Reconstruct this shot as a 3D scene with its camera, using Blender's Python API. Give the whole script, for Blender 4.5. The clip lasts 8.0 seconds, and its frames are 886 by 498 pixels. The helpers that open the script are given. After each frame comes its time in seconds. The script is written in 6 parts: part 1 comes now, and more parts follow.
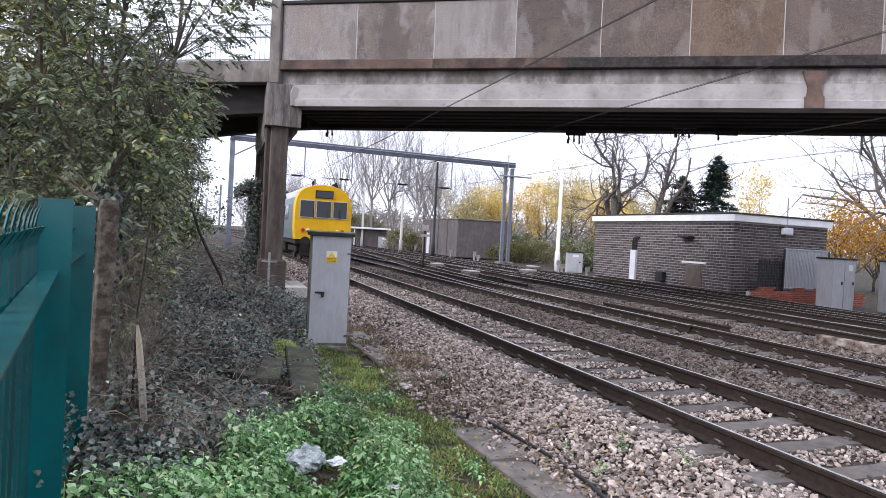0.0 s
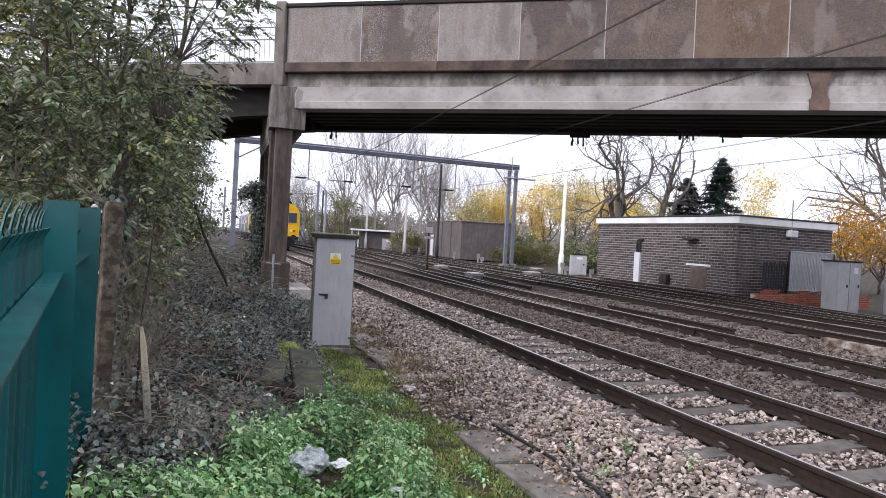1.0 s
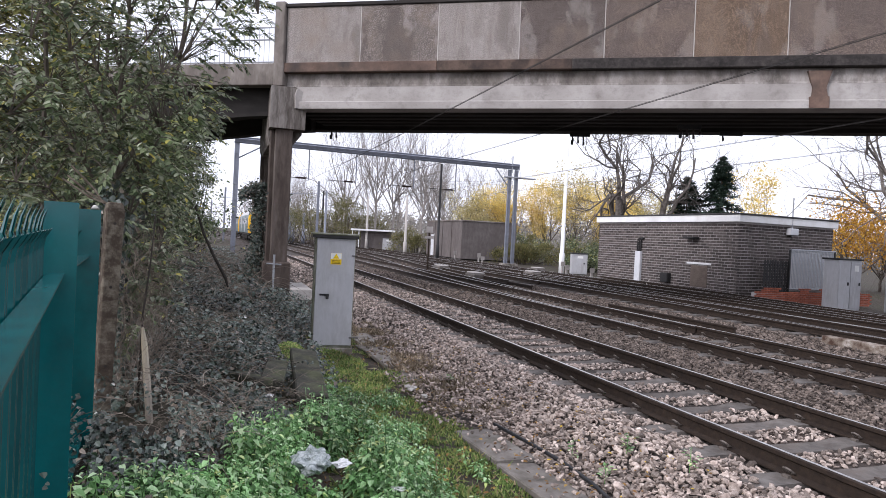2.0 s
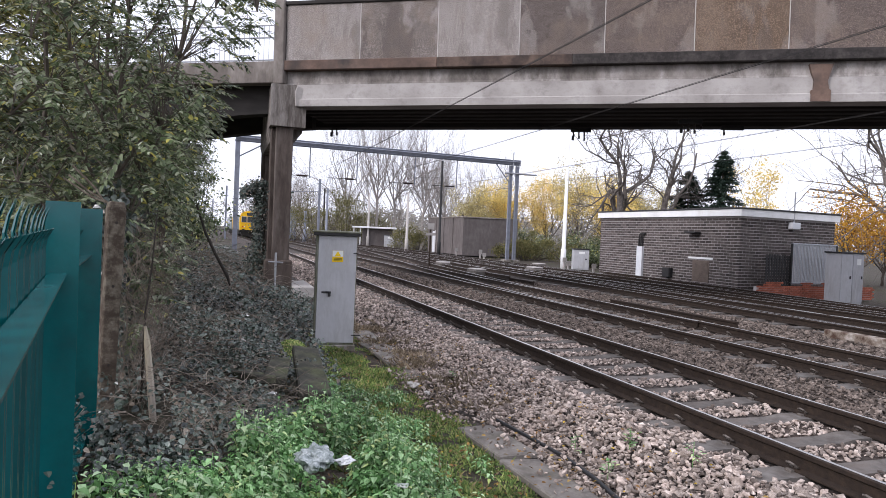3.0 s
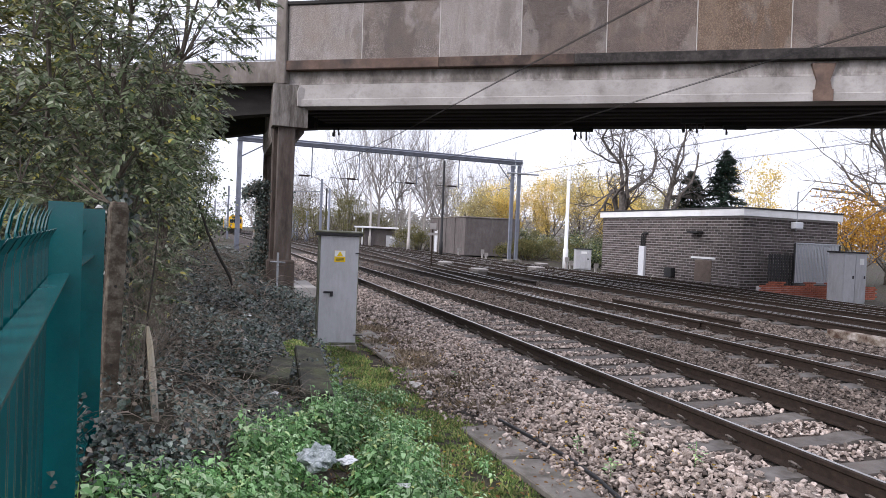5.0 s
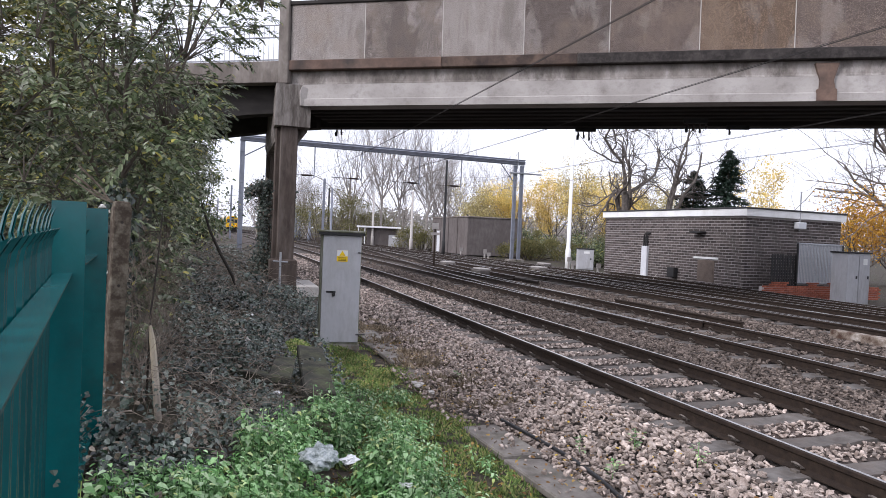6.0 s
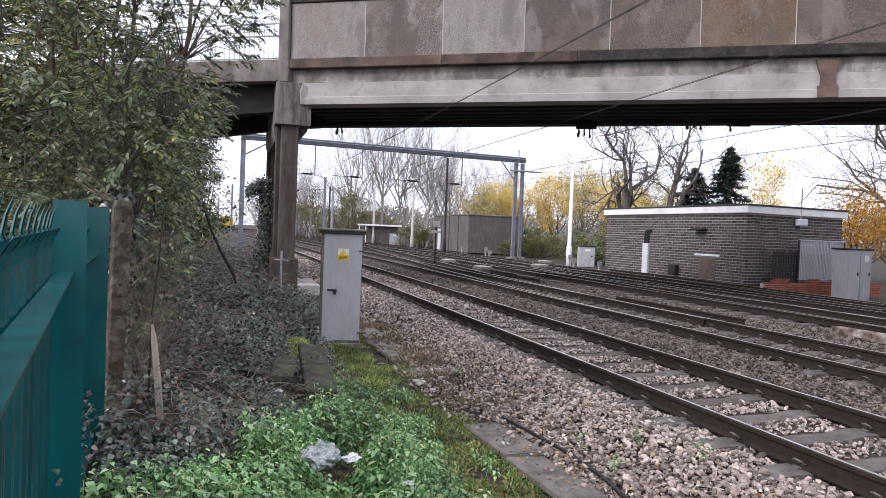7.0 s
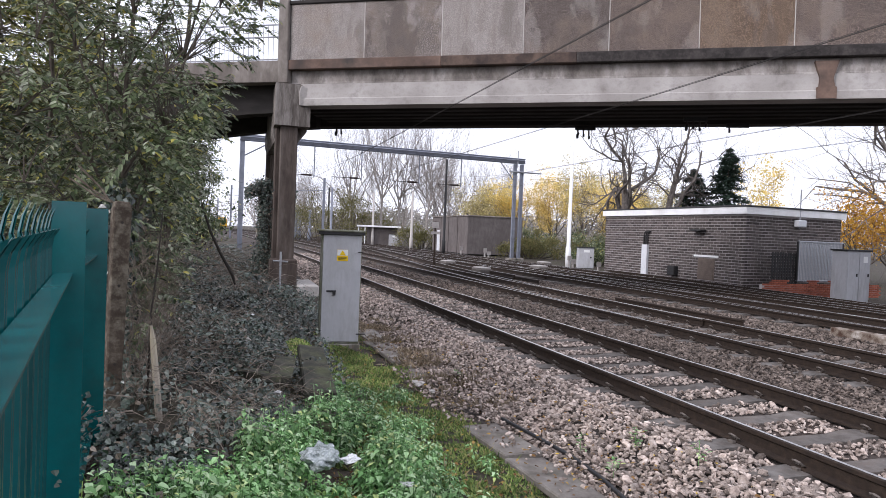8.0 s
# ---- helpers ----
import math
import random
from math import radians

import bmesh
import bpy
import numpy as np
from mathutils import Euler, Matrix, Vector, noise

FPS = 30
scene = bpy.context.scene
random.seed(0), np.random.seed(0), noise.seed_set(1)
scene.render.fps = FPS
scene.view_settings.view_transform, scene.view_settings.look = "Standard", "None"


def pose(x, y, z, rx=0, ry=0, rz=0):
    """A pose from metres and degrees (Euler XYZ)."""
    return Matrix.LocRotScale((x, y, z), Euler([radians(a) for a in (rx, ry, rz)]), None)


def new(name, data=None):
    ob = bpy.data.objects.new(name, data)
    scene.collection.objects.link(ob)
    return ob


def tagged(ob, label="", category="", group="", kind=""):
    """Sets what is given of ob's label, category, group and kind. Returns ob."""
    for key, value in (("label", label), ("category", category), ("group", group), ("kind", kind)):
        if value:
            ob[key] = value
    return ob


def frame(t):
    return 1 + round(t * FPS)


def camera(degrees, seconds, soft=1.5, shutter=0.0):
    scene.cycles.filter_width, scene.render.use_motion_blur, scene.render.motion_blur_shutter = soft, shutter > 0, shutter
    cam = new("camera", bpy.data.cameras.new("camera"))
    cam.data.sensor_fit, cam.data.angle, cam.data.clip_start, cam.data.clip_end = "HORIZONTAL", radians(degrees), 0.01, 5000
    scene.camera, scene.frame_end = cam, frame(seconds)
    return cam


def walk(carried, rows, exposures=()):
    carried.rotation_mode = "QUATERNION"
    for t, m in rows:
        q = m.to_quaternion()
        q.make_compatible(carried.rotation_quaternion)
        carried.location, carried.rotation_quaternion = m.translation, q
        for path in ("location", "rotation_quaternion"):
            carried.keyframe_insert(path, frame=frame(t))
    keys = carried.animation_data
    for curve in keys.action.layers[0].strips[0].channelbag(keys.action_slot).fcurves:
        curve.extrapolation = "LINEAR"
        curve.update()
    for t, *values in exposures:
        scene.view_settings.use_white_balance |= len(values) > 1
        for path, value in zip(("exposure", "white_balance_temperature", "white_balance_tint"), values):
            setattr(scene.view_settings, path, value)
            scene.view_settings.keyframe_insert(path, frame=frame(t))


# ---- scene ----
cam = camera(68.1, 8.0, soft=0.6)
EYE = (0.0, 0.0, 1.53)
PATH = [(0.0, 88.94, -3.12, -18.99), (0.5, 89.67, -3.36, -18.96), (1.0, 89.11, -3.17, -18.66), (1.5, 89.12, -3.06, -18.61),
        (3.0, 88.78, -2.48, -18.49), (3.5, 88.58, -2.31, -18.46), (4.0, 88.48, -2.20, -18.59), (4.5, 88.73, -2.29, -18.47),
        (6.0, 88.73, -2.50, -18.10), (6.5, 88.50, -2.20, -17.95), (7.0, 88.55, -2.30, -18.02), (7.5, 88.58, -2.27, -18.24),
        (8.0, 88.65, -2.31, -18.09)]
walk(cam, [(t, pose(*EYE, rx, ry, rz)) for t, rx, ry, rz in PATH], exposures=[(0.0, 0.66, 5950, 17), (0.5, 0.58, 6100, 17), (1.5, 0.52, 6150, 17), (8.0, 0.52, 6150, 17)])

# ---- light: a bright overcast sky, a weak wide sun behind it ----
SUN_HEIGHT, SUN_TURN = 32.0, 255.0
world = bpy.data.worlds.new("overcast_sky")
scene.world = world
world.use_nodes = True
wn = world.node_tree
wn.nodes.clear()
w_out = wn.nodes.new("ShaderNodeOutputWorld")
w_bg = wn.nodes.new("ShaderNodeBackground")
w_sky = wn.nodes.new("ShaderNodeTexSky")
w_sky.sky_type = "NISHITA"
w_sky.sun_disc = False
w_sky.sun_elevation = radians(SUN_HEIGHT)
w_sky.sun_rotation = radians(SUN_TURN)
w_sky.dust_density = 4.0
w_co = wn.nodes.new("ShaderNodeTexCoord")
w_no = wn.nodes.new("ShaderNodeTexNoise")
w_no.inputs["Scale"].default_value = 2.2
w_no.inputs["Detail"].default_value = 5
w_rp = wn.nodes.new("ShaderNodeValToRGB")
w_rp.color_ramp.elements[0].position, w_rp.color_ramp.elements[0].color = 0.3, (9.2, 9.6, 10.4, 1)
w_rp.color_ramp.elements[1].position, w_rp.color_ramp.elements[1].color = 0.7, (11.2, 11.4, 12.0, 1)
w_mx = wn.nodes.new("ShaderNodeMix")
w_mx.data_type = "RGBA"
w_mx.inputs[0].default_value = 0.86
wn.links.new(w_co.outputs["Generated"], w_no.inputs["Vector"])
wn.links.new(w_no.outputs["Fac"], w_rp.inputs["Fac"])
wn.links.new(w_sky.outputs["Color"], w_mx.inputs[6])
wn.links.new(w_rp.outputs["Color"], w_mx.inputs[7])
wn.links.new(w_mx.outputs[2], w_bg.inputs["Color"])
w_bg.inputs["Strength"].default_value = 0.102
wn.links.new(w_bg.outputs["Background"], w_out.inputs["Surface"])
sun_data = bpy.data.lights.new("sun", "SUN")
sun_data.energy, sun_data.angle, sun_data.color = 1.5, radians(16), (1.0, 0.98, 0.95)
sun = new("sun", sun_data)
sun.matrix_world = pose(0, 0, 40, 90 - SUN_HEIGHT, 0, 180 - SUN_TURN)

# ---- materials ----


def ramp_stops(node, stops):
    els = node.color_ramp.elements
    while len(els) < len(stops):
        els.new(0.5)
    for el, (p, c) in zip(els, stops):
        el.position, el.color = p, (*c, 1)


def surface(name, stops, scale=6.0, rough=0.8, metal=0.0, bump=0.3, fine=60.0, stain=None, stain_scale=1.2, stain_amount=0.5,
            vary=0.0, stretch=(1, 1, 1), rough_vary=0.1, island=False, bump_dist=0.01, spec=0.25):
    """Mottled colour from stops, fine grain in relief, broad stains, and a change of tone from piece to piece."""
    m = bpy.data.materials.new(name)
    m.use_nodes = True
    nt = m.node_tree
    ns, ln = nt.nodes, nt.links
    b = ns["Principled BSDF"]
    co = ns.new("ShaderNodeTexCoord")
    mp = ns.new("ShaderNodeMapping")
    mp.inputs["Scale"].default_value = stretch
    ln.new(co.outputs["Object"], mp.inputs["Vector"])
    n1 = ns.new("ShaderNodeTexNoise")
    n1.inputs["Scale"].default_value, n1.inputs["Detail"].default_value, n1.inputs["Roughness"].default_value = scale, 8, 0.65
    ln.new(mp.outputs["Vector"], n1.inputs["Vector"])
    rp = ns.new("ShaderNodeValToRGB")
    ramp_stops(rp, stops)
    ln.new(n1.outputs["Fac"], rp.inputs["Fac"])
    col = rp.outputs["Color"]
    n2 = ns.new("ShaderNodeTexNoise")
    n2.inputs["Scale"].default_value, n2.inputs["Detail"].default_value = fine, 4
    ln.new(mp.outputs["Vector"], n2.inputs["Vector"])
    if stain:
        n3 = ns.new("ShaderNodeTexNoise")
        n3.inputs["Scale"].default_value, n3.inputs["Detail"].default_value, n3.inputs["Roughness"].default_value = stain_scale, 6, 0.7
        ln.new(mp.outputs["Vector"], n3.inputs["Vector"])
        r3 = ns.new("ShaderNodeValToRGB")
        ramp_stops(r3, [(0.46, (0, 0, 0)), (0.66, (stain_amount,) * 3)])
        ln.new(n3.outputs["Fac"], r3.inputs["Fac"])
        mx = ns.new("ShaderNodeMix")
        mx.data_type = "RGBA"
        ln.new(r3.outputs["Color"], mx.inputs[0])
        ln.new(col, mx.inputs[6])
        mx.inputs[7].default_value = (*stain, 1)
        col = mx.outputs[2]
    if vary:
        src = ns.new("ShaderNodeNewGeometry").outputs["Random Per Island"] if island else ns.new("ShaderNodeObjectInfo").outputs["Random"]
        mr = ns.new("ShaderNodeMapRange")
        mr.inputs[3].default_value, mr.inputs[4].default_value = 1 - vary, 1 + vary
        ln.new(src, mr.inputs[0])
        hs = ns.new("ShaderNodeHueSaturation")
        ln.new(mr.outputs[0], hs.inputs["Value"])
        ln.new(col, hs.inputs["Color"])
        col = hs.outputs["Color"]
    ln.new(col, b.inputs["Base Color"])
    rr = ns.new("ShaderNodeMapRange")
    rr.inputs[3].default_value, rr.inputs[4].default_value = max(0.02, rough - rough_vary), min(1, rough + rough_vary)
    ln.new(n1.outputs["Fac"], rr.inputs[0])
    ln.new(rr.outputs[0], b.inputs["Roughness"])
    b.inputs["Metallic"].default_value = metal
    b.inputs["Specular IOR Level"].default_value = spec
    if bump:
        bp = ns.new("ShaderNodeBump")
        bp.inputs["Strength"].default_value, bp.inputs["Distance"].default_value = bump, bump_dist
        ln.new(n2.outputs["Fac"], bp.inputs["Height"])
        ln.new(bp.outputs["Normal"], b.inputs["Normal"])
    return m


def leafy(name, stops, vary=0.35, rough=0.5, through_light=0.25, spec=0.2):
    """Leaves: colour that changes from leaf to leaf, some light let through."""
    m = bpy.data.materials.new(name)
    m.use_nodes = True
    ns, ln = m.node_tree.nodes, m.node_tree.links
    b = ns["Principled BSDF"]
    ge = ns.new("ShaderNodeNewGeometry")
    rp = ns.new("ShaderNodeValToRGB")
    ramp_stops(rp, stops)
    ln.new(ge.outputs["Random Per Island"], rp.inputs["Fac"])
    co = ns.new("ShaderNodeTexCoord")
    no = ns.new("ShaderNodeTexNoise")
    no.inputs["Scale"].default_value = 1.3
    ln.new(co.outputs["Object"], no.inputs["Vector"])
    mr = ns.new("ShaderNodeMapRange")
    mr.inputs[1].default_value, mr.inputs[2].default_value = 0.3, 0.7
    mr.inputs[3].default_value, mr.inputs[4].default_value = 1 - vary, 1 + vary
    ln.new(no.outputs["Fac"], mr.inputs[0])
    hs = ns.new("ShaderNodeHueSaturation")
    ln.new(mr.outputs[0], hs.inputs["Value"])
    ln.new(rp.outputs["Color"], hs.inputs["Color"])
    ln.new(hs.outputs["Color"], b.inputs["Base Color"])
    b.inputs["Roughness"].default_value = rough
    b.inputs["Specular IOR Level"].default_value = spec
    tr = ns.new("ShaderNodeBsdfTranslucent")
    ln.new(hs.outputs["Color"], tr.inputs["Color"])
    ms = ns.new("ShaderNodeMixShader")
    ms.inputs[0].default_value = through_light
    ln.new(b.outputs["BSDF"], ms.inputs[1])
    ln.new(tr.outputs["BSDF"], ms.inputs[2])
    ln.new(ms.outputs[0], ns["Material Output"].inputs["Surface"])
    return m


def glassy(name, tint=(0.03, 0.035, 0.04), rough=0.06):
    m = bpy.data.materials.new(name)
    m.use_nodes = True
    b = m.node_tree.nodes["Principled BSDF"]
    b.inputs["Base Color"].default_value = (*tint, 1)
    b.inputs["Roughness"].default_value = rough
    b.inputs["Specular IOR Level"].default_value = 0.35
    return m


M_SOIL = surface("soil_and_litter", [(0.3, (0.02, 0.016, 0.012)), (0.5, (0.05, 0.04, 0.031)), (0.7, (0.115, 0.093, 0.072))], 9, 0.95, bump=0.8, fine=40, stain=(0.05, 0.06, 0.025), stain_scale=0.7, bump_dist=0.03)
# bed coloured darker than the stones, as shadow in the gaps between them
M_BED = surface("ballast_bed", [(0.3, (0.018, 0.015, 0.013)), (0.5, (0.05, 0.042, 0.037)), (0.72, (0.12, 0.104, 0.094))], 22, 0.95, bump=1.0, fine=26, stain=(0.1, 0.065, 0.05), stain_scale=0.35, bump_dist=0.04)
M_STONE = surface("ballast_stone", [(0.3, (0.13, 0.098, 0.08)), (0.5, (0.31, 0.252, 0.217)), (0.7, (0.52, 0.45, 0.4))], 14, 0.9, bump=0.5, fine=90, vary=0.7, island=True)
M_STONE_ONE = surface("ballast_stone_single", [(0.3, (0.14, 0.107, 0.087)), (0.5, (0.32, 0.262, 0.226)), (0.7, (0.53, 0.46, 0.41))], 14, 0.9, bump=0.4, fine=90, vary=0.45)
M_STONE_DARK = surface("ballast_stone_oily", [(0.3, (0.05, 0.04, 0.035)), (0.5, (0.128, 0.101, 0.084)), (0.7, (0.235, 0.195, 0.168))], 14, 0.9, bump=0.5, fine=90, vary=0.65, island=True)
M_RAIL = surface("rusty_rail_side", [(0.3, (0.016, 0.011, 0.009)), (0.55, (0.032, 0.022, 0.016)), (0.8, (0.06, 0.04, 0.028))], 18, 0.85, bump=0.4, fine=120)
M_RAILTOP = surface("worn_rail_head", [(0.3, (0.55, 0.54, 0.53)), (0.7, (0.72, 0.71, 0.7))], 10, 0.34, metal=0.9, bump=0.05, stretch=(20, 0.5, 1))
M_SLEEPER = surface("concrete_sleeper", [(0.3, (0.08, 0.071, 0.064)), (0.5, (0.13, 0.118, 0.108)), (0.7, (0.18, 0.166, 0.153))], 7, 0.9, bump=0.4, fine=90, stain=(0.09, 0.065, 0.05), stain_scale=3, vary=0.15)
M_CLIP = surface("spring_clip_steel", [(0.3, (0.08, 0.066, 0.056)), (0.7, (0.2, 0.175, 0.155))], 40, 0.7, metal=0.1, bump=0.1)
M_CONC = surface("weathered_concrete", [(0.28, (0.1, 0.085, 0.073)), (0.5, (0.2, 0.175, 0.155)), (0.72, (0.32, 0.29, 0.262))], 2.2, 0.9, bump=0.35, fine=70, stain=(0.085, 0.072, 0.06), stain_scale=0.9, stain_amount=0.8, stretch=(1, 1, 0.45))
M_CONC_PALE = surface("pale_concrete_beam", [(0.28, (0.22, 0.2, 0.183)), (0.5, (0.4, 0.373, 0.35)), (0.72, (0.54, 0.513, 0.49))], 1.6, 0.88, bump=0.3, fine=70, stain=(0.15, 0.132, 0.118), stain_scale=3.2, stain_amount=0.6, stretch=(0.7, 1, 0.8))
M_BEAM_GRIME = surface("grimy_beam_concrete", [(0.28, (0.11, 0.095, 0.083)), (0.45, (0.24, 0.215, 0.195)), (0.6, (0.4, 0.37, 0.345))], 1.3, 0.9, bump=0.35, fine=60, stain=(0.07, 0.06, 0.052), stain_scale=1.7, stain_amount=0.85, stretch=(1, 1, 0.6))
# near-black colour holds the shade under the bridge; the coping shares it
M_CONC_DARK = surface("near_black_concrete", [(0.3, (0.018, 0.016, 0.015)), (0.6, (0.045, 0.04, 0.037)), (0.8, (0.075, 0.066, 0.06))], 2.5, 0.92, bump=0.3, fine=60, stretch=(0.3, 1, 1))
M_KERB = surface("rust_stained_kerb", [(0.28, (0.06, 0.042, 0.034)), (0.5, (0.15, 0.1, 0.078)), (0.72, (0.25, 0.17, 0.13))], 1.1, 0.9, bump=0.35, fine=70, stain=(0.05, 0.045, 0.042), stain_scale=0.35, stain_amount=0.9)
M_KERB_MIX = surface("half_sooty_kerb", [(0.28, (0.04, 0.03, 0.026)), (0.5, (0.095, 0.067, 0.054)), (0.72, (0.18, 0.13, 0.1))], 1.4, 0.9, bump=0.35, fine=70, stain=(0.03, 0.026, 0.024), stain_scale=1.1, stain_amount=0.95)
M_KERB_DARK = surface("sooty_kerb", [(0.28, (0.016, 0.014, 0.013)), (0.5, (0.034, 0.03, 0.028)), (0.72, (0.065, 0.057, 0.053))], 2.2, 0.92, bump=0.4, fine=50, stain=(0.15, 0.13, 0.12), stain_scale=9, stain_amount=0.25)
M_PIER = surface("brown_stained_concrete", [(0.28, (0.04, 0.03, 0.025)), (0.5, (0.08, 0.062, 0.052)), (0.72, (0.135, 0.11, 0.095))], 2.6, 0.92, bump=0.4, fine=60, stain=(0.2, 0.178, 0.158), stain_scale=1.6, stain_amount=0.4, stretch=(1.6, 1.6, 0.35))
M_CROSSHEAD = surface("stained_crosshead", [(0.28, (0.06, 0.05, 0.043)), (0.5, (0.12, 0.103, 0.09)), (0.72, (0.2, 0.177, 0.158))], 2.4, 0.92, bump=0.4, fine=60, stain=(0.4, 0.37, 0.34), stain_scale=1.9, stain_amount=0.6, stretch=(2.6, 1.6, 0.4))

# ---- building helpers ----


def link_mesh(name, bm, material, parent=None, label="", smooth=False):
    me = bpy.data.meshes.new(name)
    bm.to_mesh(me)
    bm.free()
    if smooth:
        for p in me.polygons:
            p.use_smooth = True
    for mt in (material if isinstance(material, (list, tuple)) else [material]):
        me.materials.append(mt)
    ob = new(name, me)
    if parent is not None:
        ob.parent = parent
    if label:
        ob["label"] = label
    return ob


def part(name, bm, material, parent, label="", smooth=False):
    return link_mesh(name, bm, material, parent, label, smooth)


def piece(name, me, parent, m):
    """An object of its own on a shared mesh."""
    ob = new(name, me)
    ob.parent = parent
    ob.matrix_basis = m
    return ob


def thing(name, label, category, m=None, group="", kind=""):
    ob = new(name)
    if m is not None:
        ob.matrix_basis = m
    return tagged(ob, label, category, group, kind)


def add_box(bm, lo, hi, bevel=0.0, m=None, mat=0):
    lo, hi = Vector(lo), Vector(hi)
    r = bmesh.ops.create_cube(bm, size=1.0)
    vs = r["verts"]
    for v in vs:
        v.co = Vector([lo[i] + (v.co[i] + 0.5) * (hi[i] - lo[i]) for i in range(3)])
    if m is not None:
        bmesh.ops.transform(bm, matrix=m, verts=vs)
    fs = {f for v in vs for f in v.link_faces}
    for f in fs:
        f.material_index = mat
    if bevel:
        es = list({e for v in vs for e in v.link_edges})
        bmesh.ops.bevel(bm, geom=es, offset=bevel, segments=1, affect="EDGES")
    return bm


def box(lo, hi, bevel=0.0, m=None):
    return add_box(bmesh.new(), lo, hi, bevel, m)


def add_tube(bm, pts, radius, sides=6, cap=True, mat=0):
    """A tube along points; radius a number or one for each point."""
    pts = [Vector(p) for p in pts]
    rad = radius if isinstance(radius, (list, tuple)) else [radius] * len(pts)
    rings = []
    for i, p in enumerate(pts):
        d = (pts[min(i + 1, len(pts) - 1)] - pts[max(i - 1, 0)]).normalized()
        u = d.cross(Vector((0.13, 0.27, 1)) if abs(d.z) < 0.9 else Vector((1, 0.1, 0))).normalized()
        w = d.cross(u)
        rings.append([bm.verts.new(p + (u * math.cos(a) + w * math.sin(a)) * rad[i]) for a in (2 * math.pi * k / sides for k in range(sides))])
    for r0, r1 in zip(rings, rings[1:]):
        for k in range(sides):
            bm.faces.new((r0[k], r0[(k + 1) % sides], r1[(k + 1) % sides], r1[k])).material_index = mat
    if cap:
        bm.faces.new(rings[0][::-1]).material_index = mat
        bm.faces.new(rings[-1]).material_index = mat
    return bm


def tube(pts, radius, sides=6):
    return add_tube(bmesh.new(), pts, radius, sides)


def add_prism(bm, outline, axis, lo, hi, mat=0):
    """An outline in the plane across axis ('x', 'y' or 'z'), drawn out from lo to hi."""
    def at(a, b, c):
        return {"x": (c, a, b), "y": (a, c, b), "z": (a, b, c)}[axis]
    r0 = [bm.verts.new(at(a, b, lo)) for a, b in outline]
    r1 = [bm.verts.new(at(a, b, hi)) for a, b in outline]
    n = len(outline)
    fs = [bm.faces.new((r0[i], r0[(i + 1) % n], r1[(i + 1) % n], r1[i])) for i in range(n)]
    fs += [bm.faces.new(r0[::-1]), bm.faces.new(r1)]
    for f in fs:
        f.material_index = mat
    bmesh.ops.recalc_face_normals(bm, faces=fs)
    return bm


def prism(outline, axis, lo, hi):
    return add_prism(bmesh.new(), outline, axis, lo, hi)


def raw_mesh(name, verts, faces, material, parent=None, smooth=False):
    me = bpy.data.meshes.new(name)
    me.from_pydata(verts, [], faces)
    me.materials.append(material)
    if smooth:
        for p in me.polygons:
            p.use_smooth = True
    ob = new(name, me)
    if parent is not None:
        ob.parent = parent
    return ob


BEND = 0.00033


def bend(y):
    """How far the line has curved to the left at y."""
    return -BEND * max(0.0, y) ** 2 / 2


def smooth_step(a, b, x):
    t = min(1.0, max(0.0, (x - a) / (b - a)))
    return t * t * (3 - 2 * t)


def ground_z(x, y):
    """Height of the ground: ballast level under the tracks, a sunken cess, an ivy bank on the fence side."""
    q = x - bend(y)
    z = -0.40 - 0.4 * smooth_step(2.62, 2.95, q) + 0.36 * smooth_step(18.9, 19.3, q)
    z += 0.10 * smooth_step(2.2, 1.2, q)
    z += 0.55 * smooth_step(1.0, -0.8, q) * smooth_step(40, 22, y) + 0.25 * smooth_step(-0.8, -6.0, q)
    return z + 0.025 * noise.noise((x * 1.7, y * 1.7, 0.3)) * (1 if q < 2.4 else 0.4)


# ---- ground: one sheet to the horizon ----
def build_ground():
    xs = [-3000, -600, -150, -60, -25, -12] + [-8 + 0.25 * i for i in range(125)] + [24, 26, 30, 40, 70, 160, 600, 3000]
    ys = [-3000, -500, -100, -30, -10, -5] + [-3 + 0.25 * i for i in range(113)] + [26 + 2 * i for i in range(40)] + [110, 130, 160, 200, 260, 350, 600, 1200, 3000]
    verts = [(x, y, ground_z(x, min(y, 260))) for y in ys for x in xs]
    n = len(xs)
    faces = [(j * n + i, j * n + i + 1, (j + 1) * n + i + 1, (j + 1) * n + i) for j in range(len(ys) - 1) for i in range(n - 1)]
    ob = raw_mesh("ground", verts, faces, M_SOIL, smooth=True)
    return tagged(ob, "dark damp soil with leaf litter beside the line", "ground", kind="structure")


build_ground()

# ---- ballast: a bed, with real stones heaped on it ----
TRACKS = [5.0, 8.57, 13.2, 16.75]


def bed_z(q):
    """Top of the bed across the line."""
    z = -0.44 + 0.258 * smooth_step(2.6, 3.7, q)
    z -= 0.035 * smooth_step(9.9, 10.8, q)
    return z - 0.2 * smooth_step(18.0, 18.9, q)


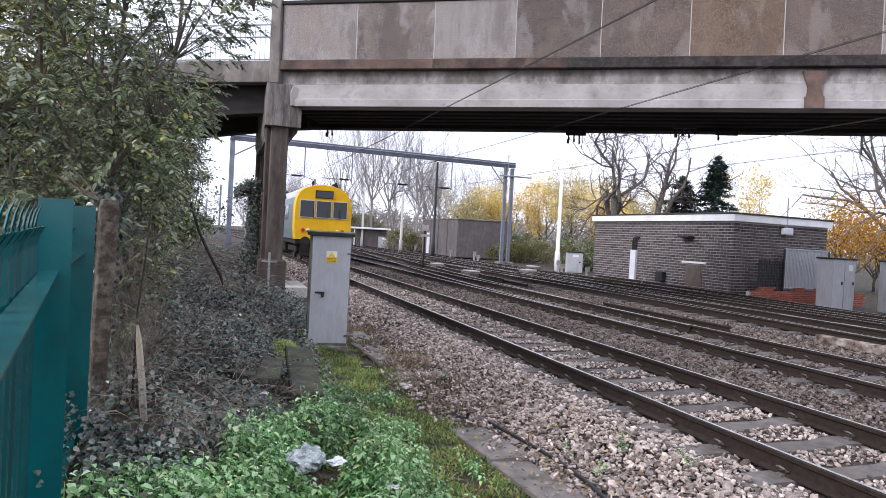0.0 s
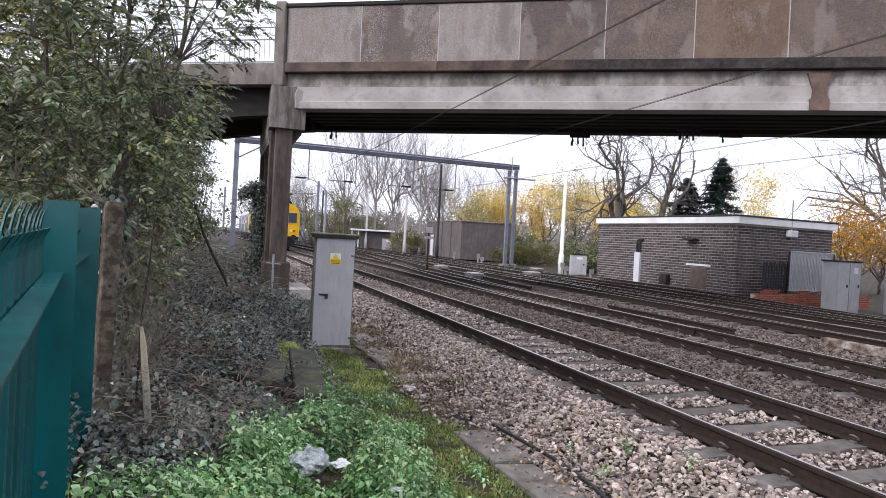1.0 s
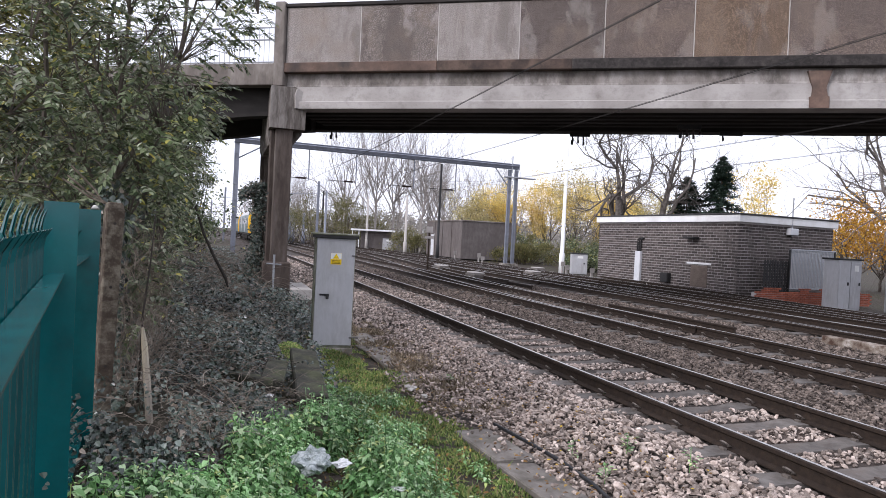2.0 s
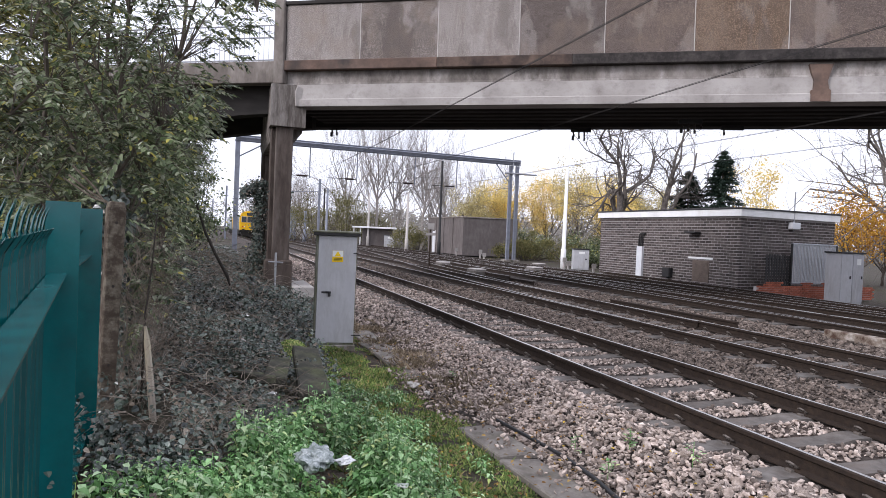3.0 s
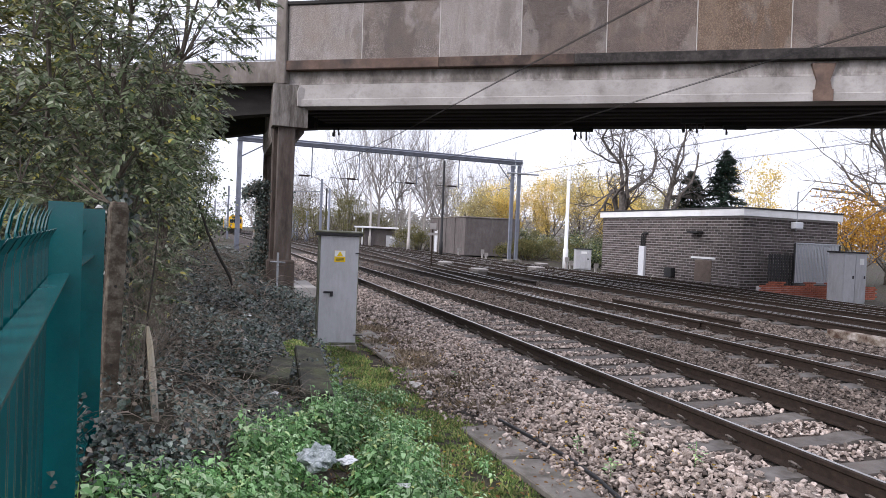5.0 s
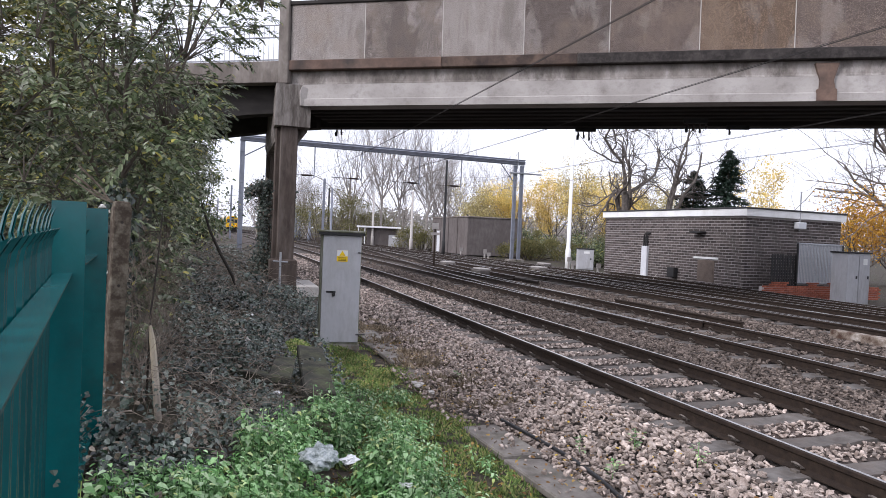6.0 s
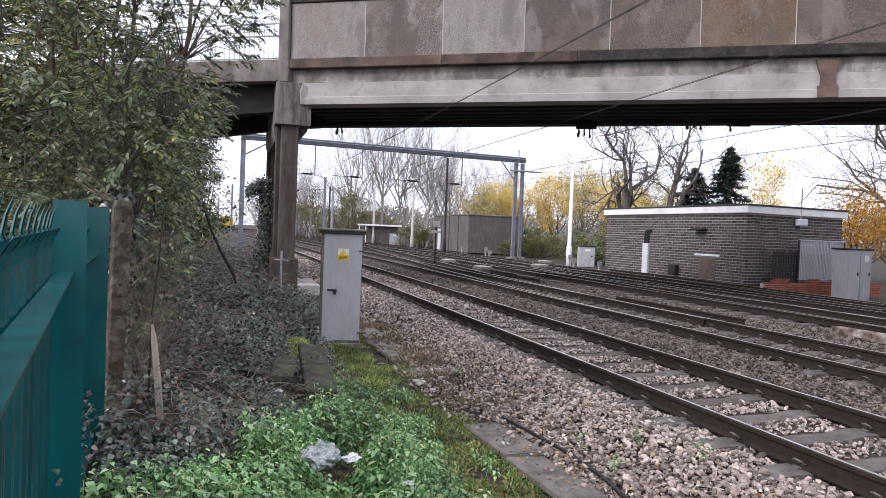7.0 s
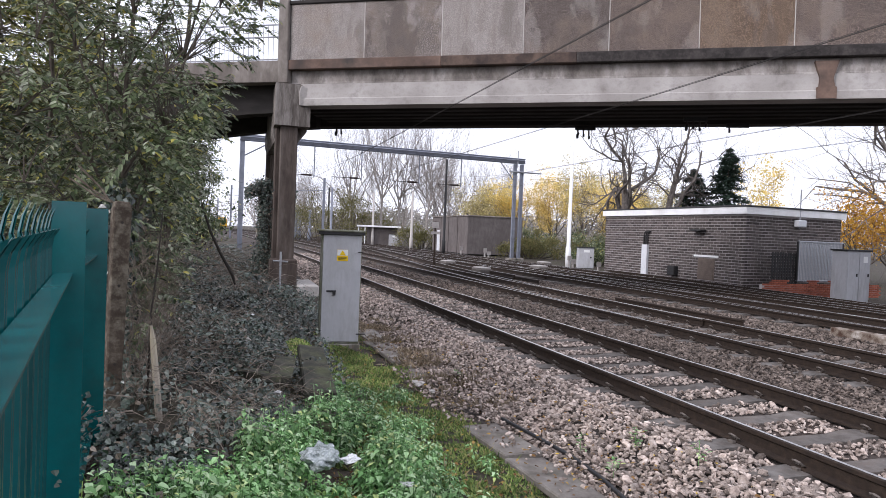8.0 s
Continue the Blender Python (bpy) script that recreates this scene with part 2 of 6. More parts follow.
def build_ballast():
    qs = [2.5 + 0.15 * i for i in range(112)] + [19.2, 19.4]
    ys = [-6 + 0.3 * i for i in range(140)] + [36 + 2 * i for i in range(35)] + [110 + 10 * i for i in range(24)]
    verts = [(q + bend(y), y, bed_z(q) - 0.012 + 0.012 * noise.noise((q * 3, y * 3, 1.0))) for y in ys for q in qs]
    n = len(qs)
    faces = [(j * n + i, j * n + i + 1, (j + 1) * n + i + 1, (j + 1) * n + i) for j in range(len(ys) - 1) for i in range(n - 1)]
    bed = raw_mesh("ballast_bed", verts, faces, M_BED, smooth=True)
    tagged(bed, "crushed stone ballast under the railway tracks", "ballast", kind="structure")
    return bed


def stone_shapes(rng, count):
    """Angular stones: battered icosahedra."""
    bm = bmesh.new()
    bmesh.ops.create_icosphere(bm, subdivisions=1, radius=0.5)
    base = np.array([v.co[:] for v in bm.verts])
    tris = np.array([[v.index for v in f.verts] for f in bm.faces])
    bm.free()
    out = []
    for _ in range(count):
        s = base * rng.uniform(0.75, 1.25, (len(base), 1))
        n = rng.normal(size=(3, 3))
        for a in n / np.linalg.norm(n, axis=1)[:, None]:
            d = s @ a
            s = s - np.outer(np.maximum(d - 0.24, 0), a)
        out.append(s * np.array([1.0, rng.uniform(0.5, 0.85), rng.uniform(0.36, 0.62)]))
    return out, tris


def scatter(rng, q0, q1, y0, y1, per_m2, size, keep):
    n = int((q1 - q0) * (y1 - y0) * per_m2)
    q, y = rng.uniform(q0, q1, n), rng.uniform(y0, y1, n)
    s = size * rng.lognormal(0, 0.28, n)
    ok = np.array([keep(a, b) for a, b in zip(q, y)], bool) if n else np.zeros(0, bool)
    return np.c_[q, y, s][ok]


def between(q, y):
    """False on rails and on the open tops of sleepers."""
    for i, xc in enumerate(TRACKS):
        d = abs(q - xc)
        if d < 1.3:
            if abs(d - 0.7525) < 0.1:
                return False
            ph = (y - (-2.0, 1.0, 6.0, 6.0)[i] + 0.325) % 0.65 - 0.325
            if abs(ph) < 0.15 and d < 1.12:
                return False
    return True


def heap(name, rows, rng, material, parent, lift=0.0):
    shapes, tris = stone_shapes(rng, 24)
    shapes = np.array(shapes)
    n = len(rows)
    pick = rng.integers(0, len(shapes), n)
    a, b, c = rng.uniform(0, 6.28, n), rng.normal(0, 0.5, n), rng.normal(0, 0.5, n)
    v = shapes[pick] * rows[:, 2][:, None, None]
    x, y, z = v[..., 0], v[..., 1], v[..., 2]
    y, z = y * np.cos(b)[:, None] - z * np.sin(b)[:, None], y * np.sin(b)[:, None] + z * np.cos(b)[:, None]
    x, z = x * np.cos(c)[:, None] - z * np.sin(c)[:, None], x * np.sin(c)[:, None] + z * np.cos(c)[:, None]
    x, y = x * np.cos(a)[:, None] - y * np.sin(a)[:, None], x * np.sin(a)[:, None] + y * np.cos(a)[:, None]
    px = rows[:, 0] + np.array([bend(t) for t in rows[:, 1]])
    pz = np.array([bed_z(t) for t in rows[:, 0]]) + rows[:, 2] * rng.uniform(-0.05, 0.28, n) + lift
    v = np.stack([x + px[:, None], y + rows[:, 1][:, None], z + pz[:, None]], -1).reshape(-1, 3)
    f = (tris[None] + (np.arange(n) * shapes.shape[1])[:, None, None]).reshape(-1, 3)
    ob = raw_mesh(name, v.tolist(), f.tolist(), material, parent)
    return tagged(ob, kind="stuff")


def build_stones(bed):
    rng = np.random.default_rng(5)
    pale = np.concatenate([scatter(rng, 2.72, 4.1, 2.2, 12, 1150, 0.058, between), scatter(rng, 4.1, 6.3, 2.2, 12, 640, 0.052, between),
                           scatter(rng, 2.75, 6.3, 12, 24, 420, 0.07, between), scatter(rng, 2.8, 6.3, 24, 45, 110, 0.1, between), scatter(rng, 2.75, 6.3, -4, 2.2, 160, 0.066, between)])
    heap("ballast_stones", pale, rng, M_STONE, bed)
    spill = np.concatenate([scatter(rng, 2.3, 2.95, 2.5, 11.5, 150, 0.05, lambda q, y: rng.random() < 0.25 + 1.1 * (q - 2.3)), scatter(rng, 2.15, 2.9, 6.0, 8.6, 420, 0.042, lambda q, y: rng.random() < 0.8)])
    heap("spilled_stones", spill, rng, M_STONE, bed, 0.115)
    dark = np.concatenate([scatter(rng, 6.3, 10.2, 3.5, 16, 560, 0.058, between), scatter(rng, 6.3, 10.2, 16, 32, 200, 0.082, between),
                           scatter(rng, 10.2, 12.4, 6, 24, 300, 0.075, between), scatter(rng, 12.4, 18.0, 9, 30, 80, 0.1, between), scatter(rng, 6.2, 18.0, 32, 60, 12, 0.12, between)])
    heap("ballast_stones_oily", dark, rng, M_STONE_DARK, bed)
    # the nearest stones, one by one
    shapes, tris = stone_shapes(rng, 10)
    datas = []
    for s in shapes:
        me = bpy.data.meshes.new("stone")
        me.from_pydata(s.tolist(), [], tris.tolist())
        me.materials.append(M_STONE_ONE)
        datas.append(me)
    for k in range(290):
        q, y, s = rng.uniform(2.75, 4.0), rng.uniform(3.2, 6.2), 0.062 * rng.lognormal(0, 0.25)
        m = Matrix.Translation((q + bend(y), y, bed_z(q) + 0.03 + rng.uniform(0, 0.015))) @ Euler((rng.normal(0, 0.35), rng.normal(0, 0.35), rng.uniform(0, 6.28))).to_matrix().to_4x4() @ Matrix.Diagonal((s, s, s, 1))
        piece("stone", datas[k % 10], bed, m)


build_stones(build_ballast())

# ---- tracks ----

RAIL = [(-0.07, -0.159), (0.07, -0.159), (0.07, -0.147), (0.012, -0.128), (0.0085, -0.05), (0.034, -0.038), (0.035, -0.008), (0.027, -0.003), (0.016, 0.0),
        (-0.016, 0.0), (-0.027, -0.003), (-0.035, -0.008), (-0.034, -0.038), (-0.0085, -0.05), (-0.012, -0.128), (-0.07, -0.147)]


def rail_mesh(name, xc, y0, y1, parent, label, step=2.0, shift=None):
    """A flat-bottomed rail swept along the line."""
    off = shift or (lambda y: 0.0)
    n = int((y1 - y0) / step) + 1
    ys = [y0 + (y1 - y0) * i / (n - 1) for i in range(n)]
    verts = [(xc + off(y) + bend(y) + a, y, b) for y in ys for a, b in RAIL]
    k = len(RAIL)
    faces = [(j * k + i, (j + 1) * k + i, (j + 1) * k + (i + 1) % k, j * k + (i + 1) % k) for j in range(n - 1) for i in range(k)]
    faces += [tuple(range(k)), tuple(range((n - 1) * k, n * k))[::-1]]
    ob = raw_mesh(name, verts, faces, M_RAIL, parent)
    ob.data.materials.append(M_RAILTOP)
    bm = bmesh.new()
    bm.from_mesh(ob.data)
    bmesh.ops.recalc_face_normals(bm, faces=bm.faces)
    for f in bm.faces:
        if f.calc_center_median().z > -0.001:
            f.material_index = 1
    bm.to_mesh(ob.data)
    bm.free()
    ob["label"] = label
    return ob


def sleeper_data():
    """Concrete sleeper: dipped in the middle, sloped shoulders."""
    bm = bmesh.new()
    secs = [(-1.25, -0.172), (-1.05, -0.158), (-0.5, -0.158), (-0.3, -0.185), (0.3, -0.185), (0.5, -0.158), (1.05, -0.158), (1.25, -0.172)]
    rings = [[bm.verts.new((x, s * w, z)) for s, w, z in ((-1, 0.142, -0.33), (-1, 0.118, zt), (1, 0.118, zt), (1, 0.142, -0.33))] for x, zt in secs]
    for a, b in zip(rings, rings[1:]):
        for i in range(4):
            bm.faces.new((a[i], a[(i + 1) % 4], b[(i + 1) % 4], b[i]))
    bm.faces.new(rings[0][::-1])
    bm.faces.new(rings[-1])
    bmesh.ops.recalc_face_normals(bm, faces=bm.faces)
    me = bpy.data.meshes.new("sleeper")
    bm.to_mesh(me)
    bm.free()
    me.materials.append(M_SLEEPER)
    return me


def clip_data():
    """A spring clip: a bent bar that loops beside the rail's foot, on a cast shoulder."""
    bm = bmesh.new()
    add_tube(bm, [(0.0, -0.04, 0.0), (0.035, -0.045, 0.02), (0.065, -0.034, 0.046), (0.08, 0.0, 0.056), (0.065, 0.034, 0.044), (0.035, 0.038, 0.022), (0.01, 0.025, 0.012), (0.012, 0.0, 0.006)], 0.0085, 6)
    add_box(bm, (0.05, -0.03, -0.025), (0.085, 0.03, 0.0))
    me = bpy.data.meshes.new("spring_clip")
    bm.to_mesh(me)
    bm.free()
    me.materials.append(M_CLIP)
    return me


def build_tracks():
    sl, cl = sleeper_data(), clip_data()
    for i, xc in enumerate(TRACKS):
        names = ("pale new ballast along the cess", "ballast between the running lines", "oily ballast by the junction", "dark ballast under an outer line")
        track = thing("railway_track", "steel rails on concrete sleepers in " + names[i], "railway track", group="running lines")
        for s in (-0.7525, 0.7525):
            rail_mesh("rail", xc + s, -6, 330, track, "rusty sided rail with a polished head")
        near, count = (-2.0, 92) if i == 0 else ((1.0, 75) if i == 1 else (6.0, 62))
        for k in range(count):
            y = near + 0.65 * k
            m = Matrix.Translation((xc + bend(y) + random.uniform(-0.02, 0.02), y, random.uniform(-0.006, 0.004) - (0.004 if i else 0))) @ Matrix.Rotation(math.atan(BEND * y) + random.uniform(-0.01, 0.01), 4, "Z")
            piece("sleeper", sl, track, m)
            if (i == 0 and k < 45) or (i == 1 and k < 30):
                for r in (-0.7525, 0.7525):
                    for side in (-1, 1):
                        piece("spring_clip", cl, track, m @ Matrix.Translation((r + side * 0.035, 0, -0.138)) @ Matrix.Rotation(0 if side > 0 else math.pi, 4, "Z"))
        verts, faces = [], []
        y = near + 0.65 * count
        while y < 300:
            b = len(verts)
            x = xc + bend(y)
            for dx in (-1.25, 1.25):
                for dy, dz in ((-0.14, -0.33), (-0.12, -0.165), (0.12, -0.165), (0.14, -0.33)):
                    verts.append((x + dx, y + dy, dz))
            faces += [(b + 1, b + 2, b + 6, b + 5), (b, b + 1, b + 5, b + 4), (b + 2, b + 3, b + 7, b + 6), (b, b + 3, b + 2, b + 1), (b + 4, b + 5, b + 6, b + 7)]
            y += 0.65
        tagged(raw_mesh("far_sleepers", verts, faces, M_SLEEPER, track), kind="stuff")


build_tracks()


# ---- junction rails, spare materials beside the tracks ----
M_TIMBER = surface("weathered_timber", [(0.3, (0.07, 0.055, 0.042)), (0.5, (0.14, 0.11, 0.085)), (0.7, (0.23, 0.19, 0.15))], 6, 0.95, bump=0.5, stretch=(1, 0.2, 1))
M_BAULK = surface("flaking_white_baulk", [(0.38, (0.07, 0.04, 0.028)), (0.52, (0.22, 0.18, 0.145)), (0.7, (0.5, 0.46, 0.42))], 5, 0.9, bump=0.5)


def build_junction():
    for a, b, y0, y1 in ((8.57, 13.2, 11.0, 72.0), (13.2, 16.75, 6.0, 58.0), (16.75, 13.2, 20.0, 75.0), (14.95, 13.2, 2.0, 46.0), (11.7, 13.2, 24.0, 60.0), (16.75, 18.3, 3.0, 30.0)):
        th = thing("crossover", "rusty crossover rails linking two running lines", "railway track", group="crossovers")
        shift = lambda y: (b - a) * smooth_step(y0, y1, y)
        for s in (-0.69, 0.69):
            rail_mesh("switch_rail", a + s, y0, y1, th, "dark switch rail", 1.5, shift)
    for k, (x, y, ln, w, h, rz, mt, nm, lab) in enumerate(((10.45, 11.2, 4.6, 0.13, 0.14, 2, M_RAIL, "spare_rail", "spare rusty rail lying on the ballast"), (11.75, 8.2, 1.9, 0.24, 0.18, 1, M_BAULK, "timber_baulk", "flaking white timber baulk lying on the ballast"),
                                                 (12.15, 7.6, 1.4, 0.2, 0.16, -1, M_BAULK, "timber_baulk", "flaking white timber baulk lying on the ballast"), (11.0, 22.0, 6.0, 0.12, 0.12, 1, M_RAIL, "spare_rail", "spare rusty rail lying on the ballast"), (18.4, 24.0, 9.0, 0.3, 0.2, 0, M_TIMBER, "timber_walkway", "weathered timber walkway beside the outer line"))):
        if nm == "spare_rail":
            ob = link_mesh(nm, add_prism(bmesh.new(), [(p, q + 0.165) for p, q in RAIL], "y", 0, ln), mt)
        else:
            ob = link_mesh(nm, box((-w / 2, 0, 0), (w / 2, ln, h), 0.015), mt)
        ob.matrix_basis = pose(x, y, bed_z(x) - 0.005, 0, 0, rz)
        tagged(ob, lab, "rail" if nm == "spare_rail" else "timber")
    # point machines and small white marker posts
    for x, y in ((10.7, 27.0), (11.1, 33.0), (15.0, 30.0), (18.3, 36.0)):
        th = thing("point_machine", "low grey point machine box beside the rails", "point machine", pose(x, y, bed_z(x) - 0.02, 0, 0, 3), group="point machines")
        part("case", box((-0.3, -0.5, 0), (0.3, 0.5, 0.28), 0.03), M_SLEEPER, th)
        part("lid", box((-0.26, -0.42, 0.28), (0.26, 0.42, 0.36), 0.03), M_CONC_PALE, th)
        part("rod", tube([(-0.3, 0.1, 0.1), (-1.1, 0.1, 0.09)], 0.02, 6), M_RAIL, th)
    for x, y, h in ((18.6, 33.0, 0.6), (20.0, 36.0, 0.7), (19.2, 31.3, 0.55), (18.8, 47.0, 0.7), (20.0, 50.0, 0.7), (19.0, 53.0, 0.7), (17.9, 44.0, 0.6)):
        th = thing("marker_post", "short white marker post on the cess", "marker post", pose(x, y, -0.65), group="marker posts")
        part("post", box((-0.05, -0.05, 0), (0.05, 0.05, h + 0.4), 0.008), M_CONC_PALE, th)
        part("plate", box((-0.14, -0.075, h + 0.15), (0.14, -0.052, h + 0.42), 0.004), M_CONC_PALE, th)
    sign = thing("track_sign", "slim dark post with two small white plates between the tracks", "sign", pose(10.4, 33.2, -0.5))
    part("post", tube([(0, 0, 0), (0, 0, 2.65)], 0.05, 8), M_RAIL, sign)
    part("plate", box((-0.18, -0.08, 2.3), (0.18, -0.055, 2.62), 0.004), M_CONC_PALE, sign)
    part("plate", box((-0.26, -0.08, 1.98), (0.26, -0.055, 2.12), 0.004), M_CONC_PALE, sign)


build_junction()

# ---- road bridge, on the skew over the line ----
def panel_material(name, colour, grime, chip=0.9):
    """Exposed aggregate: a tone for each panel, pale chips, rain streaks and pale leached patches."""
    m = bpy.data.materials.new(name)
    m.use_nodes = True
    ns, ln = m.node_tree.nodes, m.node_tree.links
    b = ns["Principled BSDF"]
    info = ns.new("ShaderNodeObjectInfo")
    co = ns.new("ShaderNodeTexCoord")
    sh = ns.new("ShaderNodeVectorMath")
    sh.operation = "MULTIPLY_ADD"
    sh.inputs[1].default_value = (1, 1, 1)
    cmb = ns.new("ShaderNodeCombineXYZ")
    mul = ns.new("ShaderNodeMath")
    mul.operation = "MULTIPLY"
    mul.inputs[1].default_value = 37.0
    ln.new(info.outputs["Random"], mul.inputs[0])
    ln.new(mul.outputs[0], cmb.inputs[0])
    ln.new(mul.outputs[0], cmb.inputs[2])
    ln.new(co.outputs["Object"], sh.inputs[0])
    ln.new(cmb.outputs[0], sh.inputs[2])
    chips = ns.new("ShaderNodeTexVoronoi")
    chips.inputs["Scale"].default_value = 46
    ln.new(sh.outputs[0], chips.inputs["Vector"])
    cr = ns.new("ShaderNodeValToRGB")
    ramp_stops(cr, [(0.1, (2.4, 2.35, 2.3)), (0.28, (1.1, 1.1, 1.1)), (0.6, (0.4, 0.38, 0.36))])
    ln.new(chips.outputs["Distance"], cr.inputs["Fac"])
    m1 = ns.new("ShaderNodeMix")
    m1.data_type, m1.blend_type = "RGBA", "MULTIPLY"
    m1.inputs[0].default_value = chip
    m1.inputs[6].default_value = (*colour, 1)
    ln.new(cr.outputs["Color"], m1.inputs[7])
    col = m1.outputs[2]
    for scale, stretch, lo, hi, tint, amount in ((7.0, (1, 1, 0.08), 0.5, 0.75, (0.13, 0.105, 0.09), 0.5), (1.1, (1.3, 1, 0.6), 0.5, 0.58, (0.11, 0.09, 0.078), grime), (1.2, (1.3, 1, 0.7), 0.55, 0.62, (0.45, 0.41, 0.385), grime * 0.5), (0.9, (1, 1, 1), 0.5, 0.7, (0.24, 0.18, 0.135), 0.45)):
        mp = ns.new("ShaderNodeMapping")
        mp.inputs["Scale"].default_value = stretch
        mp.inputs["Location"].default_value = (scale * 7, scale * 3, 0)
        ln.new(sh.outputs[0], mp.inputs["Vector"])
        no = ns.new("ShaderNodeTexNoise")
        no.inputs["Scale"].default_value, no.inputs["Detail"].default_value, no.inputs["Roughness"].default_value = scale, 7, 0.6
        ln.new(mp.outputs["Vector"], no.inputs["Vector"])
        rp = ns.new("ShaderNodeValToRGB")
        ramp_stops(rp, [(lo, (0, 0, 0)), (hi, (amount,) * 3)])
        ln.new(no.outputs["Fac"], rp.inputs["Fac"])
        mx = ns.new("ShaderNodeMix")
        mx.data_type = "RGBA"
        ln.new(rp.outputs["Color"], mx.inputs[0])
        ln.new(col, mx.inputs[6])
        mx.inputs[7].default_value = (*tint, 1)
        col = mx.outputs[2]
    ln.new(col, b.inputs["Base Color"])
    b.inputs["Roughness"].default_value = 0.9
    bp = ns.new("ShaderNodeBump")
    bp.inputs["Strength"].default_value, bp.inputs["Distance"].default_value = 0.7, 0.02
    ln.new(chips.outputs["Distance"], bp.inputs["Height"])
    ln.new(bp.outputs["Normal"], b.inputs["Normal"])
    return m


M_PANELS = [panel_material("pale_aggregate_panel", (0.34, 0.305, 0.28), 0.4, 0.45), panel_material("grey_aggregate_panel", (0.26, 0.225, 0.205), 0.8), panel_material("dark_aggregate_panel", (0.165, 0.135, 0.12), 0.5),
            panel_material("ochre_aggregate_panel", (0.215, 0.15, 0.103), 0.35), panel_material("brown_aggregate_panel", (0.185, 0.145, 0.125), 0.4)]
PANEL_ORDER = [0, 1, 0, 2, 4, 3, 4, 1, 2, 4, 0, 1, 4, 2, 1]
M_JOINT = surface("pale_joint_filler", [(0.3, (0.36, 0.33, 0.3)), (0.7, (0.52, 0.49, 0.46))], 9, 0.85)
M_GALV = surface("galvanised_steel", [(0.3, (0.3, 0.31, 0.33)), (0.7, (0.46, 0.47, 0.49))], 12, 0.5, metal=0.6, bump=0.1)
PANEL = 2.2


def build_bridge():
    bridge = thing("road_bridge", "weathered concrete road bridge with panelled parapet spanning the tracks", "bridge", pose(1.57, 19.2, 0, 0, -0.73, -29.65))
    x1 = PANEL * 15
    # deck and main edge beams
    # deck, inner beams and rear edge beam carry underside shade in their colour
    part("deck", box((-0.2, 0.63, 5.78), (x1, 3.57, 6.18)), M_CONC_DARK, bridge, "underside of the deck, coloured near black for shade")
    prof = [(0.12, 5.62), (0.10, 5.22), (0.065, 5.19), (0.065, 5.0), (0.62, 5.0), (0.62, 5.62)]
    shoulder = [(0.15, 5.998), (0.15, 5.68), (0.125, 5.624), (0.62, 5.624), (0.62, 5.998)]
    part("beam_shoulder", add_prism(bmesh.new(), shoulder, "x", 0.0, x1), M_BEAM_GRIME, bridge, "grimy grey shoulder of the beam")
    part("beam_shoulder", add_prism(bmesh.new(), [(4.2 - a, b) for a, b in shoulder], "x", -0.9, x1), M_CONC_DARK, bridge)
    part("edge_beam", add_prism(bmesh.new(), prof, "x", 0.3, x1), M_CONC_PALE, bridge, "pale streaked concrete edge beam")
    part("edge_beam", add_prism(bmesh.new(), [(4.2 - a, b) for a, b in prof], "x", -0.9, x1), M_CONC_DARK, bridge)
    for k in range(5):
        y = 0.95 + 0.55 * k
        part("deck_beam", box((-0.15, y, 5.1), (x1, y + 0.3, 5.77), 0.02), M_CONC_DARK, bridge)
    part("kerb_fascia", box((-0.08, -0.06, 6.0), (4.4, 0.3, 6.275), 0.015), M_KERB, bridge, "rust-stained kerb fascia")
    part("kerb_fascia", box((4.405, -0.06, 6.0), (8.0, 0.3, 6.275), 0.015), M_KERB_MIX, bridge, "kerb fascia half blackened with soot")
    part("kerb_fascia", box((8.005, -0.06, 6.0), (x1, 0.3, 6.275), 0.015), M_KERB_DARK, bridge, "soot-blackened kerb fascia")
    bm = bmesh.new()
    add_prism(bm, [(13.75, 5.01), (14.2, 5.01), (14.2, 5.28), (14.16, 5.3), (14.12, 5.5), (14.24, 5.92), (13.7, 5.92), (13.82, 5.5), (13.8, 5.3), (13.75, 5.28)], "y", 0.045, 0.16)
    part("corbel_patch", bm, M_KERB, bridge, "brown repair patch on the beam")
    part("kerb_fascia", box((-0.08, 3.9, 6.0), (x1, 4.26, 6.275), 0.015), M_KERB, bridge)
    # parapet
    me = None
    for side, y in ((0, 0.0), (1, 4.08)):
        for k in range(15):
            if me is None:
                ob = part("parapet_panel", box((0.012, 0, 0), (PANEL - 0.012, 0.12, 1.56), 0.008), M_PANELS[0], bridge)
                me = ob.data
                ob.matrix_basis = Matrix.Translation((0, y, 6.28))
            else:
                ob = piece("parapet_panel", me, bridge, Matrix.Translation((k * PANEL, y, 6.28)))
            ob.material_slots[0].link = "OBJECT"
            ob.material_slots[0].material = M_PANELS[PANEL_ORDER[k]]
            if k:
                part("joint_strip", box((k * PANEL - 0.011, y + 0.004, 6.28), (k * PANEL + 0.011, y + 0.115, 7.84)), M_JOINT, bridge)
    part("coping", box((-0.05, -0.05, 7.84), (x1, 0.17, 7.95), 0.02), M_CONC_DARK, bridge, "dark concrete coping")
    part("coping", box((-0.05, 4.03, 7.84), (x1, 4.25, 7.95), 0.02), M_CONC_DARK, bridge)
    part("end_post", box((-0.32, -0.1, 5.62), (-0.02, 0.3, 8.0), 0.02), M_CONC, bridge, "concrete end post of the parapet")
    part("end_post", box((-0.32, 3.9, 5.62), (-0.02, 4.3, 8.0), 0.02), M_CONC, bridge)
